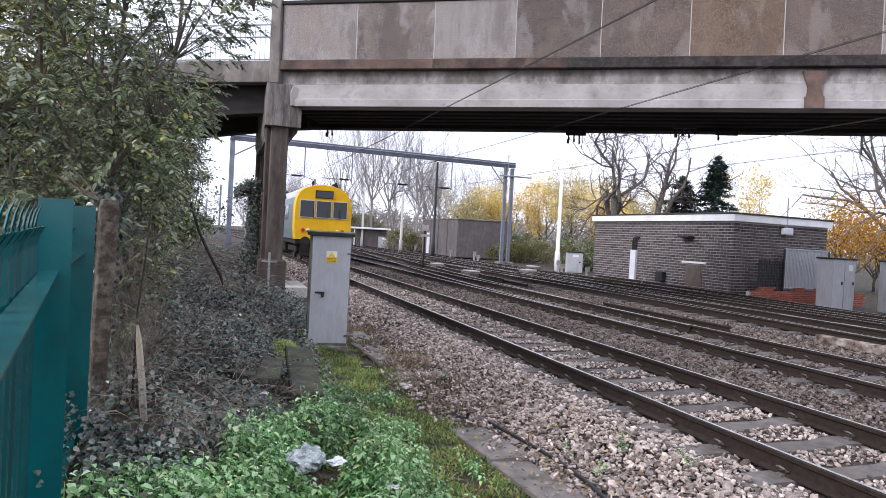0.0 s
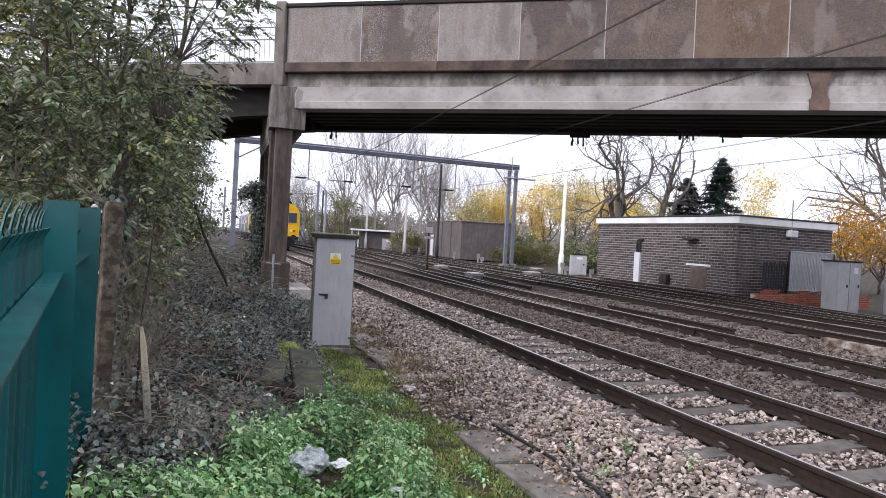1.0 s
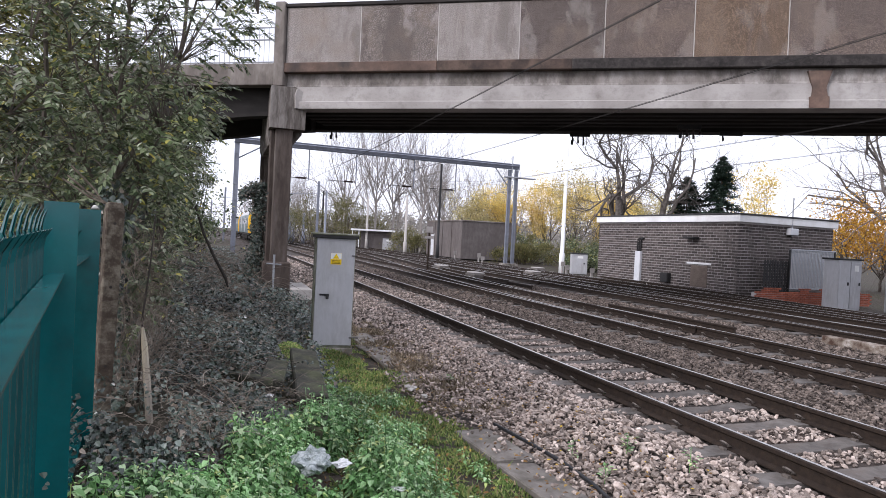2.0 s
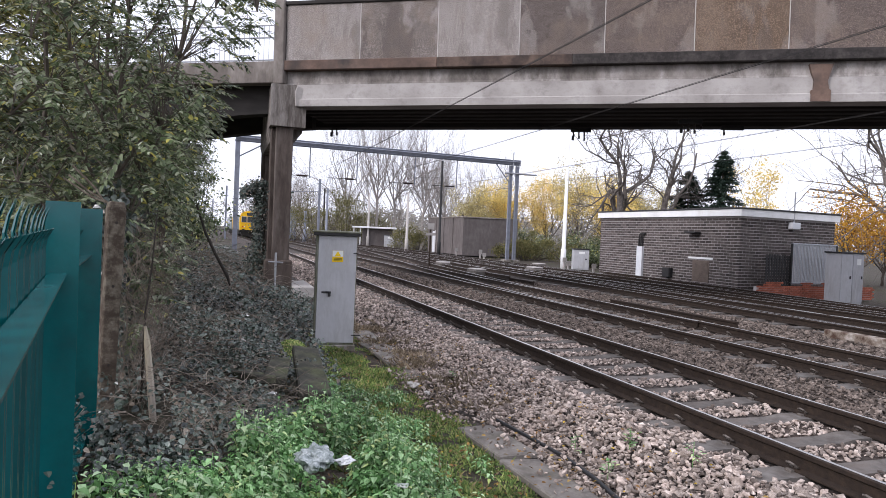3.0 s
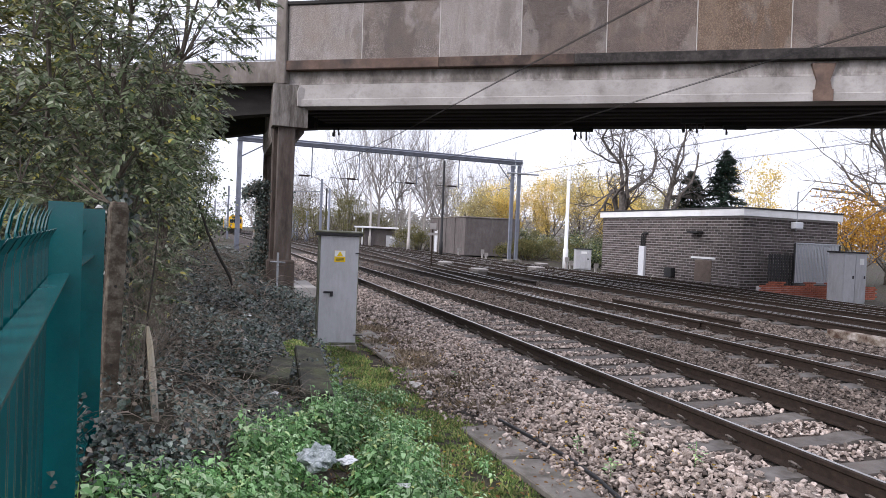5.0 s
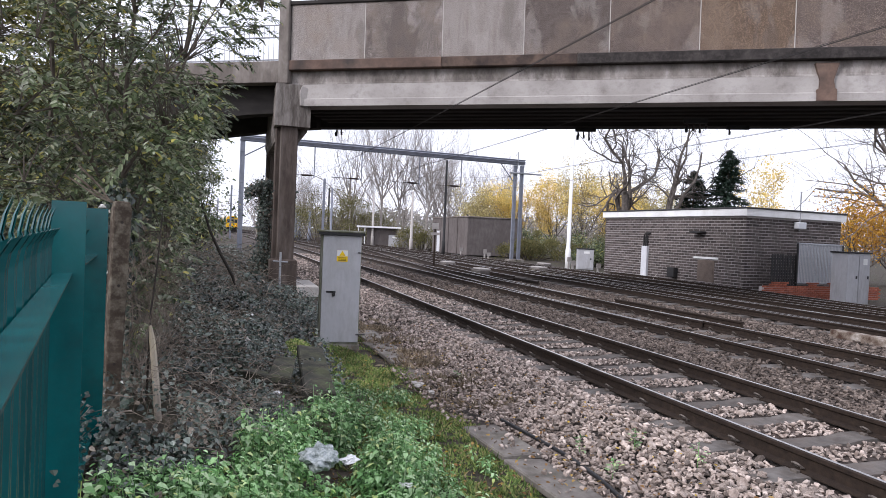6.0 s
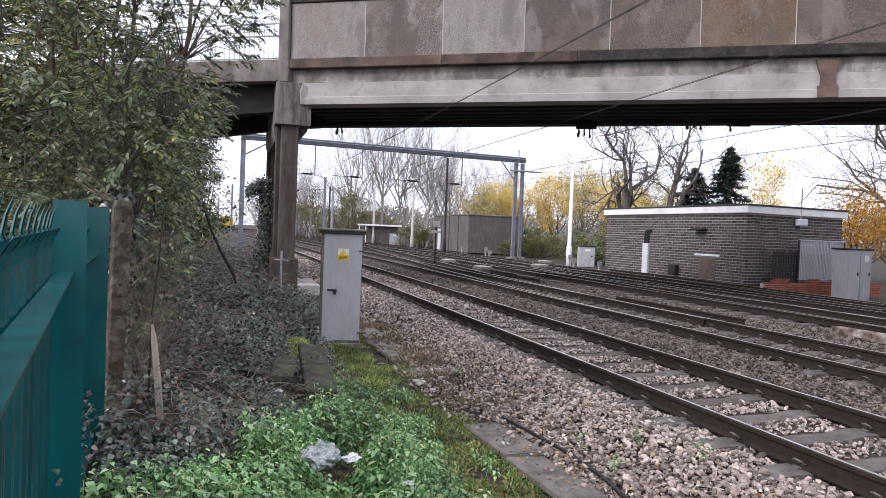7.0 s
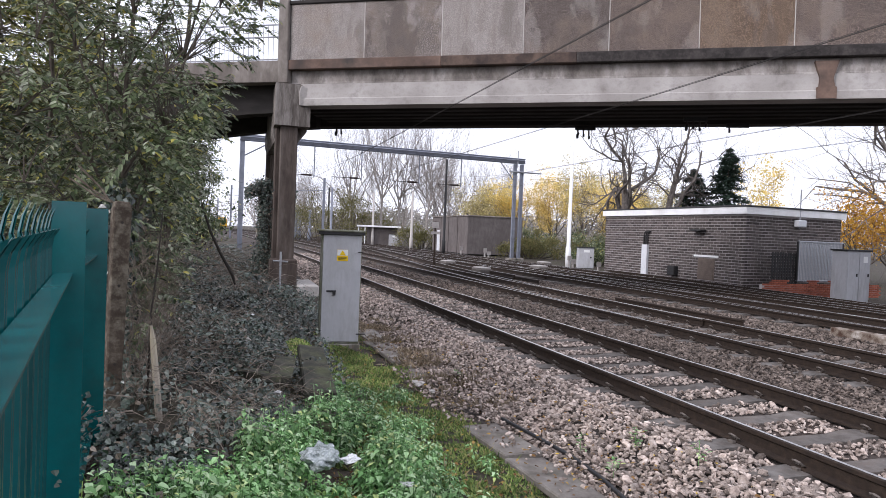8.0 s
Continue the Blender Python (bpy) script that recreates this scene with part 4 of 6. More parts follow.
M_PLASTIC = surface("crumpled_clear_plastic", [(0.3, (0.15, 0.185, 0.175)), (0.5, (0.32, 0.355, 0.35)), (0.7, (0.58, 0.61, 0.615))], 22, 0.22, bump=0.9, fine=24, bump_dist=0.03)
M_PAPER = surface("white_litter", [(0.3, (0.6, 0.6, 0.6)), (0.7, (0.78, 0.78, 0.78))], 10, 0.6, bump=0.3)
M_CABLE = surface("black_cable_sheath", [(0.3, (0.012, 0.012, 0.013)), (0.7, (0.03, 0.03, 0.032))], 10, 0.45, bump=0.05)


def build_location_case():
    th = thing("equipment_cabinet", "tall grey steel lineside cabinet with a yellow warning sticker", "cabinet", pose(1.40, 10.45, -0.36, 0, 0, -6))
    W, D, H = 0.64, 0.5, 1.85
    part("body", box((0, 0, 0.06), (W, D, H), 0.008), M_CAB_MOSS, th, "algae-stained grey steel sides")
    part("plinth", box((-0.02, -0.03, -0.08), (W + 0.02, D, 0.062), 0.01), M_LID, th)
    door = part("door", box((0.03, -0.024, 0.1), (W - 0.012, 0.0, H - 0.05), 0.006), M_CAB, th)
    part("roof", box((-0.06, -0.08, H), (W + 0.05, D + 0.05, H + 0.035), 0.012), M_CAB_MOSS, th, "overhanging weathered cabinet roof")
    part("roof_lip", box((-0.05, -0.07, H - 0.045), (W + 0.04, -0.025, H), 0.004), M_STEEL_DARK, th)
    part("warning_sticker", box((0.25, -0.028, 1.39), (0.42, -0.025, 1.57)), M_SIGN_Y, door, "yellow and white warning sticker")
    part("sticker_field", box((0.252, -0.0305, 1.475), (0.418, -0.0285, 1.568)), M_SIGN_W, door)
    tri = bmesh.new()
    add_prism(tri, [(0.285, 1.482), (0.385, 1.482), (0.335, 1.562)], "y", -0.0325, -0.031)
    part("warning_triangle", tri, M_SIGN_Y, door)
    for j in range(3):
        part("print_bar", box((0.27, -0.0295, 1.405 + 0.02 * j), (0.4, -0.0285, 1.413 + 0.02 * j)), M_BLACK, door)
    bm = bmesh.new()
    add_box(bm, (0.10, -0.036, 0.89), (0.25, -0.025, 0.92), 0.003)
    add_box(bm, (0.20, -0.06, 0.84), (0.245, -0.03, 0.915), 0.006)
    part("handle", bm, M_STEEL_DARK, door, "dark padlocked handle")
    bm = bmesh.new()
    add_box(bm, (W - 0.06, -0.05, 1.53), (W + 0.02, -0.026, 1.545), 0.003)
    part("hasp", bm, M_STEEL_DARK, th)
    part("hasp", box((W - 0.05, -0.05, 0.22), (W + 0.1, -0.028, 0.235), 0.003), M_STEEL_DARK, th)
    return th


def small_case(name, label, m, W, D, H, doors=2):
    th = thing(name, label, "cabinet", m, group="grey lineside cabinets")
    part("body", box((0, 0, 0), (W, D, H), 0.01), M_CAB, th)
    part("roof", box((-0.05, -0.06, H), (W + 0.05, D + 0.05, H + 0.06), 0.01), M_STEEL_DARK, th)
    for k in range(doors):
        a = W / doors
        d = part("door", box((a * k + 0.02, -0.02, 0.08), (a * (k + 1) - 0.02, 0.0, H - 0.05), 0.004), M_CAB, th)
        part("handle", box((a * k + a * 0.75, -0.045, H * 0.5), (a * k + a * 0.85, -0.021, H * 0.56), 0.004), M_STEEL_DARK, d)
        if k == doors - 1:
            part("label_plate", box((a * k + a * 0.35, -0.024, H * 0.78), (a * k + a * 0.72, -0.021, H * 0.9)), M_SIGN_W, d)
    return th


def build_troughs():
    th = thing("cable_trough", "concrete cable trough with worn lids along the ballast", "cable trough")
    part("trough_base", box((2.34, 3.0, -0.6), (2.66, 6.1, -0.39)), M_LID, th)
    part("trough_base", box((2.34, 8.35, -0.6), (2.66, 11.6, -0.39)), M_LID, th)
    y = 3.1
    while y < 11.3:
        if not (6.0 < y < 8.3):
            bm = box((-0.19, 0.006, -0.03), (0.19, 0.99, 0.03), 0.012)
            ob = part("lid", bm, M_LID, th)
            ob.matrix_basis = pose(2.5 + random.uniform(-0.025, 0.025), y, -0.365 + random.uniform(-0.012, 0.012), random.uniform(-2.5, 2.5), random.uniform(-5, 4), random.uniform(-4, 4))
        y += 1.0
    pts = [(2.66, 6.0, -0.30), (2.76, 5.4, -0.31), (2.82, 4.9, -0.315), (2.8, 4.4, -0.31), (2.72, 3.9, -0.3), (2.68, 3.3, -0.3)]
    cable = link_mesh("black_cable", add_tube(bmesh.new(), pts, 0.018, 8), M_CABLE, smooth=True)
    tagged(cable, "loose black cable lying beside the trough lids", "cable")


def build_verge_clutter():
    for i, (x, y, z, rz, sx, sy, mt, lab) in enumerate(((0.9, 6.9, 0.06, -3, 0.3, 1.75, M_MOSSLID, "mossy concrete slab tipped beside the ivy"), (0.56, 6.75, 0.1, -8, 0.22, 0.95, M_MOSSLID, "broken grey concrete slab among the ivy"), (0.3, 6.5, 0.1, 30, 0.26, 0.6, M_MOSSLID, "dark broken slab half under ivy"), (0.78, 5.3, -0.02, -14, 0.16, 0.5, M_MOSSLID, "dark slab edge among the nettles"))):
        ob = link_mesh("concrete_slab", box((-sx / 2, -sy / 2, -0.04), (sx / 2, sy / 2, 0.04), 0.014), mt)
        ob.matrix_basis = pose(x, y, z, random.uniform(-5, 5), 8, rz)
        tagged(ob, lab, "slab", group="broken slabs")
        part("packing", box((-sx / 4, -sy / 4, -0.5), (sx / 4, sy / 4, -0.045)), M_LID, ob)
    pier_slab = link_mesh("pale_slab", box((-0.3, -1.2, -0.6), (0.3, 1.2, 0.0), 0.03), M_JOINT)
    pier_slab.matrix_basis = pose(2.2, 20.0, -0.1)
    tagged(pier_slab, "pale concrete slab at the foot of the pier", "slab")
    rng = random.Random(4)
    for k, (x, y, z, s, mt, lab, nm, cat) in enumerate(((0.6, 4.1, 0.1, 0.13, M_PLASTIC, "crumpled clear plastic bag among the nettles", "plastic_bag", "bag"), (0.77, 4.03, 0.1, 0.05, M_PAPER, "scrunched white plastic wrapper among the nettles", "wrapper", "litter"),
                                                 (0.02, 5.35, 0.16, 0.035, M_PAPER, "white scrap of litter on the ivy", "litter_scrap", "litter"), (0.35, 10.2, 0.2, 0.05, M_PAPER, "white scrap of litter on the ivy", "litter_scrap", "litter"), (0.45, 5.8, 0.1, 0.03, M_PAPER, "white scrap of litter by the slab", "litter_scrap", "litter"),
                                                 (1.15, 4.05, -0.1, 0.035, M_PAPER, "white scrap of litter in the grass", "litter_scrap", "litter"), (0.2, 7.6, 0.25, 0.07, M_JOINT, "pale lump of rubble in the ivy", "rubble_lump", "rubble"), (2.25, 7.6, -0.3, 0.07, M_JOINT, "pale lump of rubble by the trough", "rubble_lump", "rubble"), (2.3, 7.2, -0.3, 0.04, M_JOINT, "pale lump of rubble by the trough", "rubble_lump", "rubble"))):
        bm = bmesh.new()
        bmesh.ops.create_icosphere(bm, subdivisions=4 if s > 0.1 else 3, radius=s)
        for v in bm.verts:
            f = 1 + (0.35 if s > 0.1 else 0.7) * noise.noise(v.co * (1.3 / s) + Vector((k * 3.1, 0, 0))) + 0.4 * noise.noise(v.co * (3.2 / s) + Vector((0, k * 2.0, 0)))
            v.co = Vector((v.co.x * f * 1.2, v.co.y * f * 0.8, v.co.z * f * (0.5 if s > 0.1 else 0.42)))
        ob = link_mesh(nm, bm, mt)
        ob.matrix_basis = pose(x, y, max(z, ground_z(x, y) + s * 0.25), 0, 0, rng.uniform(0, 360))
        tagged(ob, lab, cat)


build_location_case()
for px, py, rz in ((21.2, 17.9, 5), (23.2, 17.0, 5)):
    small_case("relay_cabinet", "pale grey two-door steel cabinet on the far cess", pose(px, py, -0.36, 0, 0, rz), 1.25, 0.6, 1.85)
small_case("relay_cabinet", "small grey steel cabinet beside a white pole", pose(22.3, 38.9, -0.4, 0, 0, -18), 1.05, 0.6, 1.35, 1)
small_case("relay_cabinet", "small pale cabinet near the far platform", pose(17.6, 74.0, -0.4, 0, 0, -15), 1.2, 0.6, 1.6, 1)
build_troughs()
build_verge_clutter()

# ---- overhead line equipment ----
M_OLE = surface("grey_gantry_steel", [(0.3, (0.16, 0.17, 0.2)), (0.6, (0.23, 0.245, 0.285)), (0.8, (0.3, 0.315, 0.35))], 2, 0.6, metal=0.2, bump=0.1)
M_WIRE = surface("dark_copper_wire", [(0.3, (0.02, 0.018, 0.017)), (0.7, (0.04, 0.036, 0.033))], 5, 0.6, bump=0.0)
M_INSUL = surface("brown_insulator", [(0.3, (0.02, 0.013, 0.012)), (0.7, (0.04, 0.026, 0.022))], 6, 0.3, bump=0.0)


def lattice_mast(th, x, y, z0, z1, w=0.3):
    """A mast of two channels joined by flat plates."""
    part("channel", box((x - w / 2, y - 0.1, z0), (x - w / 2 + 0.09, y + 0.1, z1), 0.006), M_OLE, th)
    part("channel", box((x + w / 2 - 0.09, y - 0.1, z0), (x + w / 2, y + 0.1, z1), 0.006), M_OLE, th)
    part("web", box((x - w / 2 + 0.012, y - 0.08, z0), (x + w / 2 - 0.012, y + 0.08, z1)), M_OLE, th)
    z = z0 + 0.5
    while z < z1 - 0.3:
        part("batten_plate", box((x - w / 2 + 0.012, y - 0.115, z), (x + w / 2 - 0.012, y - 0.1, z + 0.22)), M_OLE, th)
        z += 1.1
    part("base", box((x - 0.4, y - 0.4, -0.7), (x + 0.4, y + 0.4, z0 + 0.02), 0.03), M_LID, th)


def build_gantry(y0, y1, x0, x1, z):
    th = thing("overhead_gantry", "grey steel portal gantry carrying the overhead wires", "gantry")
    at = lambda x: y0 + (y1 - y0) * (x - x0) / (x1 - x0)
    lattice_mast(th, x0, y0, -0.3, z + 0.2, 0.34)
    lattice_mast(th, x1 - 0.3, y1, -0.3, z - 0.1, 0.28)
    lattice_mast(th, x1 + 0.3, y1, -0.3, z - 0.1, 0.28)
    for dz in (0.0, 0.34):
        for dy in (-0.17, 0.17):
            part("chord", add_tube(bmesh.new(), [(x0 - 0.2, y0 + dy, z + dz), (x1 + 0.5, y1 + dy, z + dz)], 0.055, 4), M_OLE, th)
    part("beam_web", add_tube(bmesh.new(), [(x0 - 0.15, y0 - 0.16, z + 0.17), (x1 + 0.45, y1 - 0.16, z + 0.17)], 0.15, 4), M_OLE, th)
    for k in range(18):
        x = x0 + (x1 - x0) * (k + 0.5) / 18
        part("batten_plate", box((x - 0.1, at(x) - 0.2, z - 0.05), (x + 0.1, at(x) - 0.17, z + 0.39)), M_OLE, th)
    part("knee_brace", add_tube(bmesh.new(), [(x0 + 0.15, y0, z - 1.1), (x0 + 2.0, at(x0 + 2), z)], 0.05, 4), M_OLE, th)
    part("knee_brace", add_tube(bmesh.new(), [(x1 - 0.4, y1, z - 1.5), (x1 - 1.7, at(x1 - 1.7), z)], 0.06, 4), M_OLE, th)
    part("side_arm", add_tube(bmesh.new(), [(x1 - 0.9, y1 - 0.2, z - 0.75), (x1 + 2.0, y1 - 0.2, z - 0.75)], 0.07, 6), M_GALV, th)
    part("side_arm", add_tube(bmesh.new(), [(x1 - 0.2, y1 - 0.25, z - 0.4), (x1 - 0.2, y1 - 0.25, z + 1.0)], 0.05, 6), M_GALV, th)
    for i, xc in enumerate(TRACKS):
        x = xc + bend(y0) + 1.25
        y = at(x)
        part("drop_tube", add_tube(bmesh.new(), [(x, y, z), (x, y, 5.3)], 0.045, 6), M_OLE, th)
        part("cantilever", add_tube(bmesh.new(), [(x, y, 5.45), (x - 2.2, y, 5.45)], 0.022, 5), M_WIRE, th)
        part("insulator", add_tube(bmesh.new(), [(x - 0.15, y, 5.45), (x - 0.25, y, 5.45), (x - 0.85, y, 5.45), (x - 0.95, y, 5.45)], [0.03, 0.075, 0.075, 0.03], 8), M_INSUL, th)
        part("registration_arm", add_tube(bmesh.new(), [(x - 1.9, y, 5.42), (x - 1.5, y, 4.9), (x - 1.2, y, 4.68)], 0.016, 5), M_WIRE, th)
    return th


def build_wires():
    for i, xc in enumerate(TRACKS):
        z = (4.62, 4.69, 4.55, 4.6)[i]
        th = thing("overhead_line", "thin dark overhead contact wire and messenger above the track", "overhead wire", group="overhead lines")
        ys = [-30 + 3 * k for k in range(100)]
        # registered to alternate sides of the track between supports
        zig = lambda y: 0.1 * math.sin(y * 0.062)
        part("contact_wire", add_tube(bmesh.new(), [(xc + bend(y) + zig(y), y, z) for y in ys], 0.0075, 5), M_WIRE, th)
        sag = lambda y: z + 0.02 + 1.06 * smooth_step(27, 48, y) * (0.75 + 0.25 * math.cos((y - 49.5) * 2 * math.pi / 55))
        part("messenger_wire", add_tube(bmesh.new(), [(xc + bend(y) + zig(y), y, sag(y)) for y in ys], 0.0045, 5), M_WIRE, th)
        for k in range(14):
            y = 34 + 7 * k
            part("dropper", add_tube(bmesh.new(), [(xc + bend(y) + zig(y), y, z), (xc + bend(y) + zig(y), y, sag(y))], 0.006, 4), M_WIRE, th)
    # supports hung under the bridge
    for x, y, n in ((3.6, 22.4, 2), (10.65, 18.45, 3), (12.45, 15.5, 4), (14.1, 15.7, 1)):
        th = thing("wire_support", "black insulated wire support hung under the bridge", "wire support", pose(x, y, 0, 0, 0, -30), group="bridge arms")
        part("bracket", box((-0.34, -0.05, 4.98), (0.3, 0.05, 5.11), 0.01), M_STEEL_DARK, th)
        for k in range(n):
            dx, zz = -0.25 + 0.17 * k, 4.98 - 0.06 * ((k * 7) % 3)
            part("insulator", add_tube(bmesh.new(), [(dx, 0, 5.0), (dx, 0, zz - 0.05), (dx + 0.01, 0, zz - 0.06), (dx + 0.01, 0, zz - 0.15), (dx, 0, zz - 0.16)], [0.025, 0.025, 0.034, 0.034, 0.02], 8), M_INSUL, th)
        if n > 1:
            part("clamp", box((-0.3, -0.04, 4.72), (-0.22, 0.04, 4.86), 0.01), M_STEEL_DARK, th)


def pole(name, label, x, y, z1, r0, r1, mat, cat="pole", z0=-0.45):
    ob = link_mesh(name, add_tube(bmesh.new(), [(x, y, z0), (x, y, z0 + 1.4), (x, y, z0 + 1.45), (x, y, z1)], [r0 * 1.35, r0 * 1.35, r0, r1], 10), mat, smooth=True)
    return tagged(ob, label, cat)


build_gantry(48.9, 50.1, 0.75, 22.75, 7.62)
for x, y in ((0.2, 98.0), (-2.4, 150.0), (18.0, 100.0), (15.0, 152.0), (10.0, 74.0)):
    th = thing("overhead_mast", "slim grey mast holding up the overhead wires", "mast", pose(x, y, -0.4), group="overhead masts")
    part("column", box((-0.13, -0.1, 0), (0.13, 0.1, 7.6), 0.01), M_OLE, th)
    part("cantilever", tube([(0, 0, 6.2), (3.2 if x < 5 else -3.2, 0, 6.0)], 0.03, 6), M_OLE, th)
    part("stay", tube([(0, 0, 7.2), (2.6 if x < 5 else -2.6, 0, 6.05)], 0.02, 6), M_OLE, th)
build_wires()
cess = thing("cess_post", "thin grey steel post with a crossbar by the bridge pier", "post", pose(1.38, 18.5, 0))
part("post", tube([(0, 0, -0.45), (0, 0, 0.85)], 0.03, 8), M_GALV, cess)
part("crossbar", tube([(-0.2, 0, 0.6), (0.2, 0, 0.58)], 0.02, 6), M_GALV, cess)
pole("white_mast", "tall slender white lineside mast", 20.7, 37.4, 8.0, 0.13, 0.09, M_WHITE, "mast")
pole("signal_mast", "thin dark mast under the gantry", 16.75, 51.0, 7.6, 0.11, 0.09, M_STEEL_DARK, "mast")
pole("white_post", "pale post beside the far building", 17.0, 62.0, 5.6, 0.13, 0.1, M_JOINT, "post")
pole("white_post", "pale post near the platform shelter", 16.1, 76.0, 6.0, 0.13, 0.1, M_JOINT, "post")
pole("dark_mast", "dark mast in the distance beside the line", 12.0, 84.0, 6.8, 0.13, 0.11, M_STEEL_DARK, "mast")
pole("dark_mast", "dark mast in the distance beside the line", 10.9, 74.0, 6.2, 0.13, 0.11, M_OLE, "mast")
for k, (x, y, h) in enumerate(((9.0, 95, 4.5), (8.2, 100, 5.5), (9.8, 98, 3.8), (7.4, 110, 5.0), (10.6, 92, 4.0), (6.8, 118, 5.5))):
    pole("far_post", "pale post far along the line", x, y, h, 0.2, 0.18, M_JOINT if k % 2 else M_OLE, "post")

# ---- plants ----
M_SHRUB = leafy("shrub_leaf", [(0.0, (0.03, 0.046, 0.02)), (0.35, (0.11, 0.15, 0.065)), (0.7, (0.23, 0.265, 0.15)), (0.9, (0.42, 0.44, 0.33)), (0.96, (0.4, 0.4, 0.12)), (1.0, (0.5, 0.43, 0.1))], 0.6, 0.33, 0.38, 0.45)
M_IVY = leafy("ivy_leaf", [(0.0, (0.008, 0.013, 0.01)), (0.35, (0.035, 0.052, 0.038)), (0.65, (0.095, 0.124, 0.097)), (0.85, (0.18, 0.203, 0.172)), (0.9, (0.13, 0.102, 0.072)), (1.0, (0.25, 0.205, 0.155))], 0.65, 0.28, 0.06, 0.55)
M_NETTLE = leafy("nettle_leaf", [(0.0, (0.05, 0.11, 0.035)), (0.35, (0.16, 0.33, 0.11)), (0.7, (0.33, 0.53, 0.24)), (0.9, (0.52, 0.66, 0.42)), (1.0, (0.54, 0.62, 0.22))], 0.4, 0.42, 0.25, 0.35)
M_MOSS = leafy("grass_and_moss", [(0.0, (0.07, 0.12, 0.035)), (0.45, (0.22, 0.32, 0.1)), (0.75, (0.38, 0.44, 0.15)), (0.9, (0.46, 0.42, 0.18)), (1.0, (0.4, 0.31, 0.21))], 0.45, 0.7, 0.25)
M_BARK = surface("grey_brown_bark", [(0.3, (0.045, 0.036, 0.028)), (0.5, (0.09, 0.075, 0.06)), (0.7, (0.16, 0.14, 0.115))], 14, 0.9, bump=0.5, fine=50, stretch=(1, 1, 0.3))
M_TWIG = surface("dry_twig", [(0.3, (0.09, 0.07, 0.053)), (0.5, (0.21, 0.172, 0.138)), (0.7, (0.4, 0.35, 0.29))], 9, 0.9, bump=0.2)
M_FARBARK = surface("winter_branch", [(0.3, (0.045, 0.036, 0.03)), (0.5, (0.085, 0.07, 0.058)), (0.7, (0.14, 0.118, 0.1))], 5, 0.9, bump=0.2)
# bark paled to put distance haze into the colour
M_HAZEBARK = surface("hazed_winter_branch", [(0.3, (0.19, 0.168, 0.152)), (0.5, (0.29, 0.262, 0.24)), (0.7, (0.39, 0.36, 0.33))], 5, 0.9, bump=0.1)
M_DRYWEED = leafy("dry_weed", [(0.0, (0.13, 0.1, 0.068)), (0.5, (0.29, 0.23, 0.165)), (1.0, (0.46, 0.385, 0.28))], 0.4, 0.8, 0.15)
M_FALLEN = leafy("fallen_leaf", [(0.0, (0.12, 0.06, 0.025)), (0.5, (0.25, 0.14, 0.05)), (0.85, (0.38, 0.25, 0.08)), (1.0, (0.6, 0.42, 0.05))], 0.3, 0.6, 0.1)
M_YELLOWLEAF = leafy("autumn_yellow_leaf", [(0.0, (0.55, 0.42, 0.11)), (0.5, (0.82, 0.63, 0.2)), (1.0, (0.9, 0.77, 0.34))], 0.3, 0.6, 0.5)
M_PALELEAF = leafy("thin_straw_leaf", [(0.0, (0.3, 0.26, 0.12)), (0.5, (0.5, 0.43, 0.2)), (1.0, (0.66, 0.58, 0.3))], 0.3, 0.6, 0.4)
M_OAKBARK = surface("grey_oak_bark", [(0.3, (0.075, 0.064, 0.056)), (0.5, (0.14, 0.122, 0.108)), (0.7, (0.24, 0.215, 0.195))], 4, 0.9, bump=0.3)
M_BACKLEAF = leafy("yellowing_olive_leaf", [(0.0, (0.07, 0.08, 0.025)), (0.5, (0.2, 0.2, 0.07)), (0.85, (0.36, 0.34, 0.16)), (1.0, (0.48, 0.42, 0.12))], 0.5, 0.4, 0.45, 0.4)
M_ORANGELEAF = leafy("autumn_orange_leaf", [(0.0, (0.34, 0.16, 0.025)), (0.5, (0.58, 0.31, 0.04)), (1.0, (0.72, 0.46, 0.08))], 0.3, 0.6, 0.4)
M_OLIVELEAF = leafy("olive_leaf", [(0.0, (0.09, 0.09, 0.035)), (0.5, (0.16, 0.15, 0.06)), (1.0, (0.25, 0.22, 0.09))], 0.3, 0.6, 0.3)
M_CONIFER = leafy("conifer_needle", [(0.0, (0.016, 0.03, 0.022)), (0.6, (0.034, 0.058, 0.042)), (1.0, (0.06, 0.09, 0.062))], 0.3, 0.6, 0.1)


def unit(v):
    return v / (np.linalg.norm(v, axis=-1, keepdims=True) + 1e-9)


def leaf_cloud(name, pos, tip, up, length, width, material, parent=None, fold=0.25, droop=0.15, belly=0.4):
    """Many leaves in one mesh: each two quads that meet at a midrib, its tip drooping."""
    pos, tip, up = np.asarray(pos, float), unit(np.asarray(tip, float)), np.asarray(up, float)
    n = len(pos)
    side = unit(np.cross(tip, up))
    nor = unit(np.cross(side, tip))
    L, W = np.broadcast_to(length, n)[:, None], np.broadcast_to(width, n)[:, None] / 2
    lift = nor * W * fold
    a = pos
    b = pos + tip * L * belly * 0.6 + side * W * 0.9 + lift
    c = pos + tip * L * (belly + 0.28) + side * W * 0.75 + lift - nor * L * droop * 0.4
    d = pos + tip * L - nor * L * droop
    e = pos + tip * L * (belly + 0.28) - side * W * 0.75 + lift - nor * L * droop * 0.4
    f = pos + tip * L * belly * 0.6 - side * W * 0.9 + lift
    v = np.stack([a, b, c, d, e, f], 1).reshape(-1, 3)
    q = np.array([[0, 1, 2, 3], [0, 3, 4, 5]])
    faces = (q[None] + (np.arange(n) * 6)[:, None, None]).reshape(-1, 4)
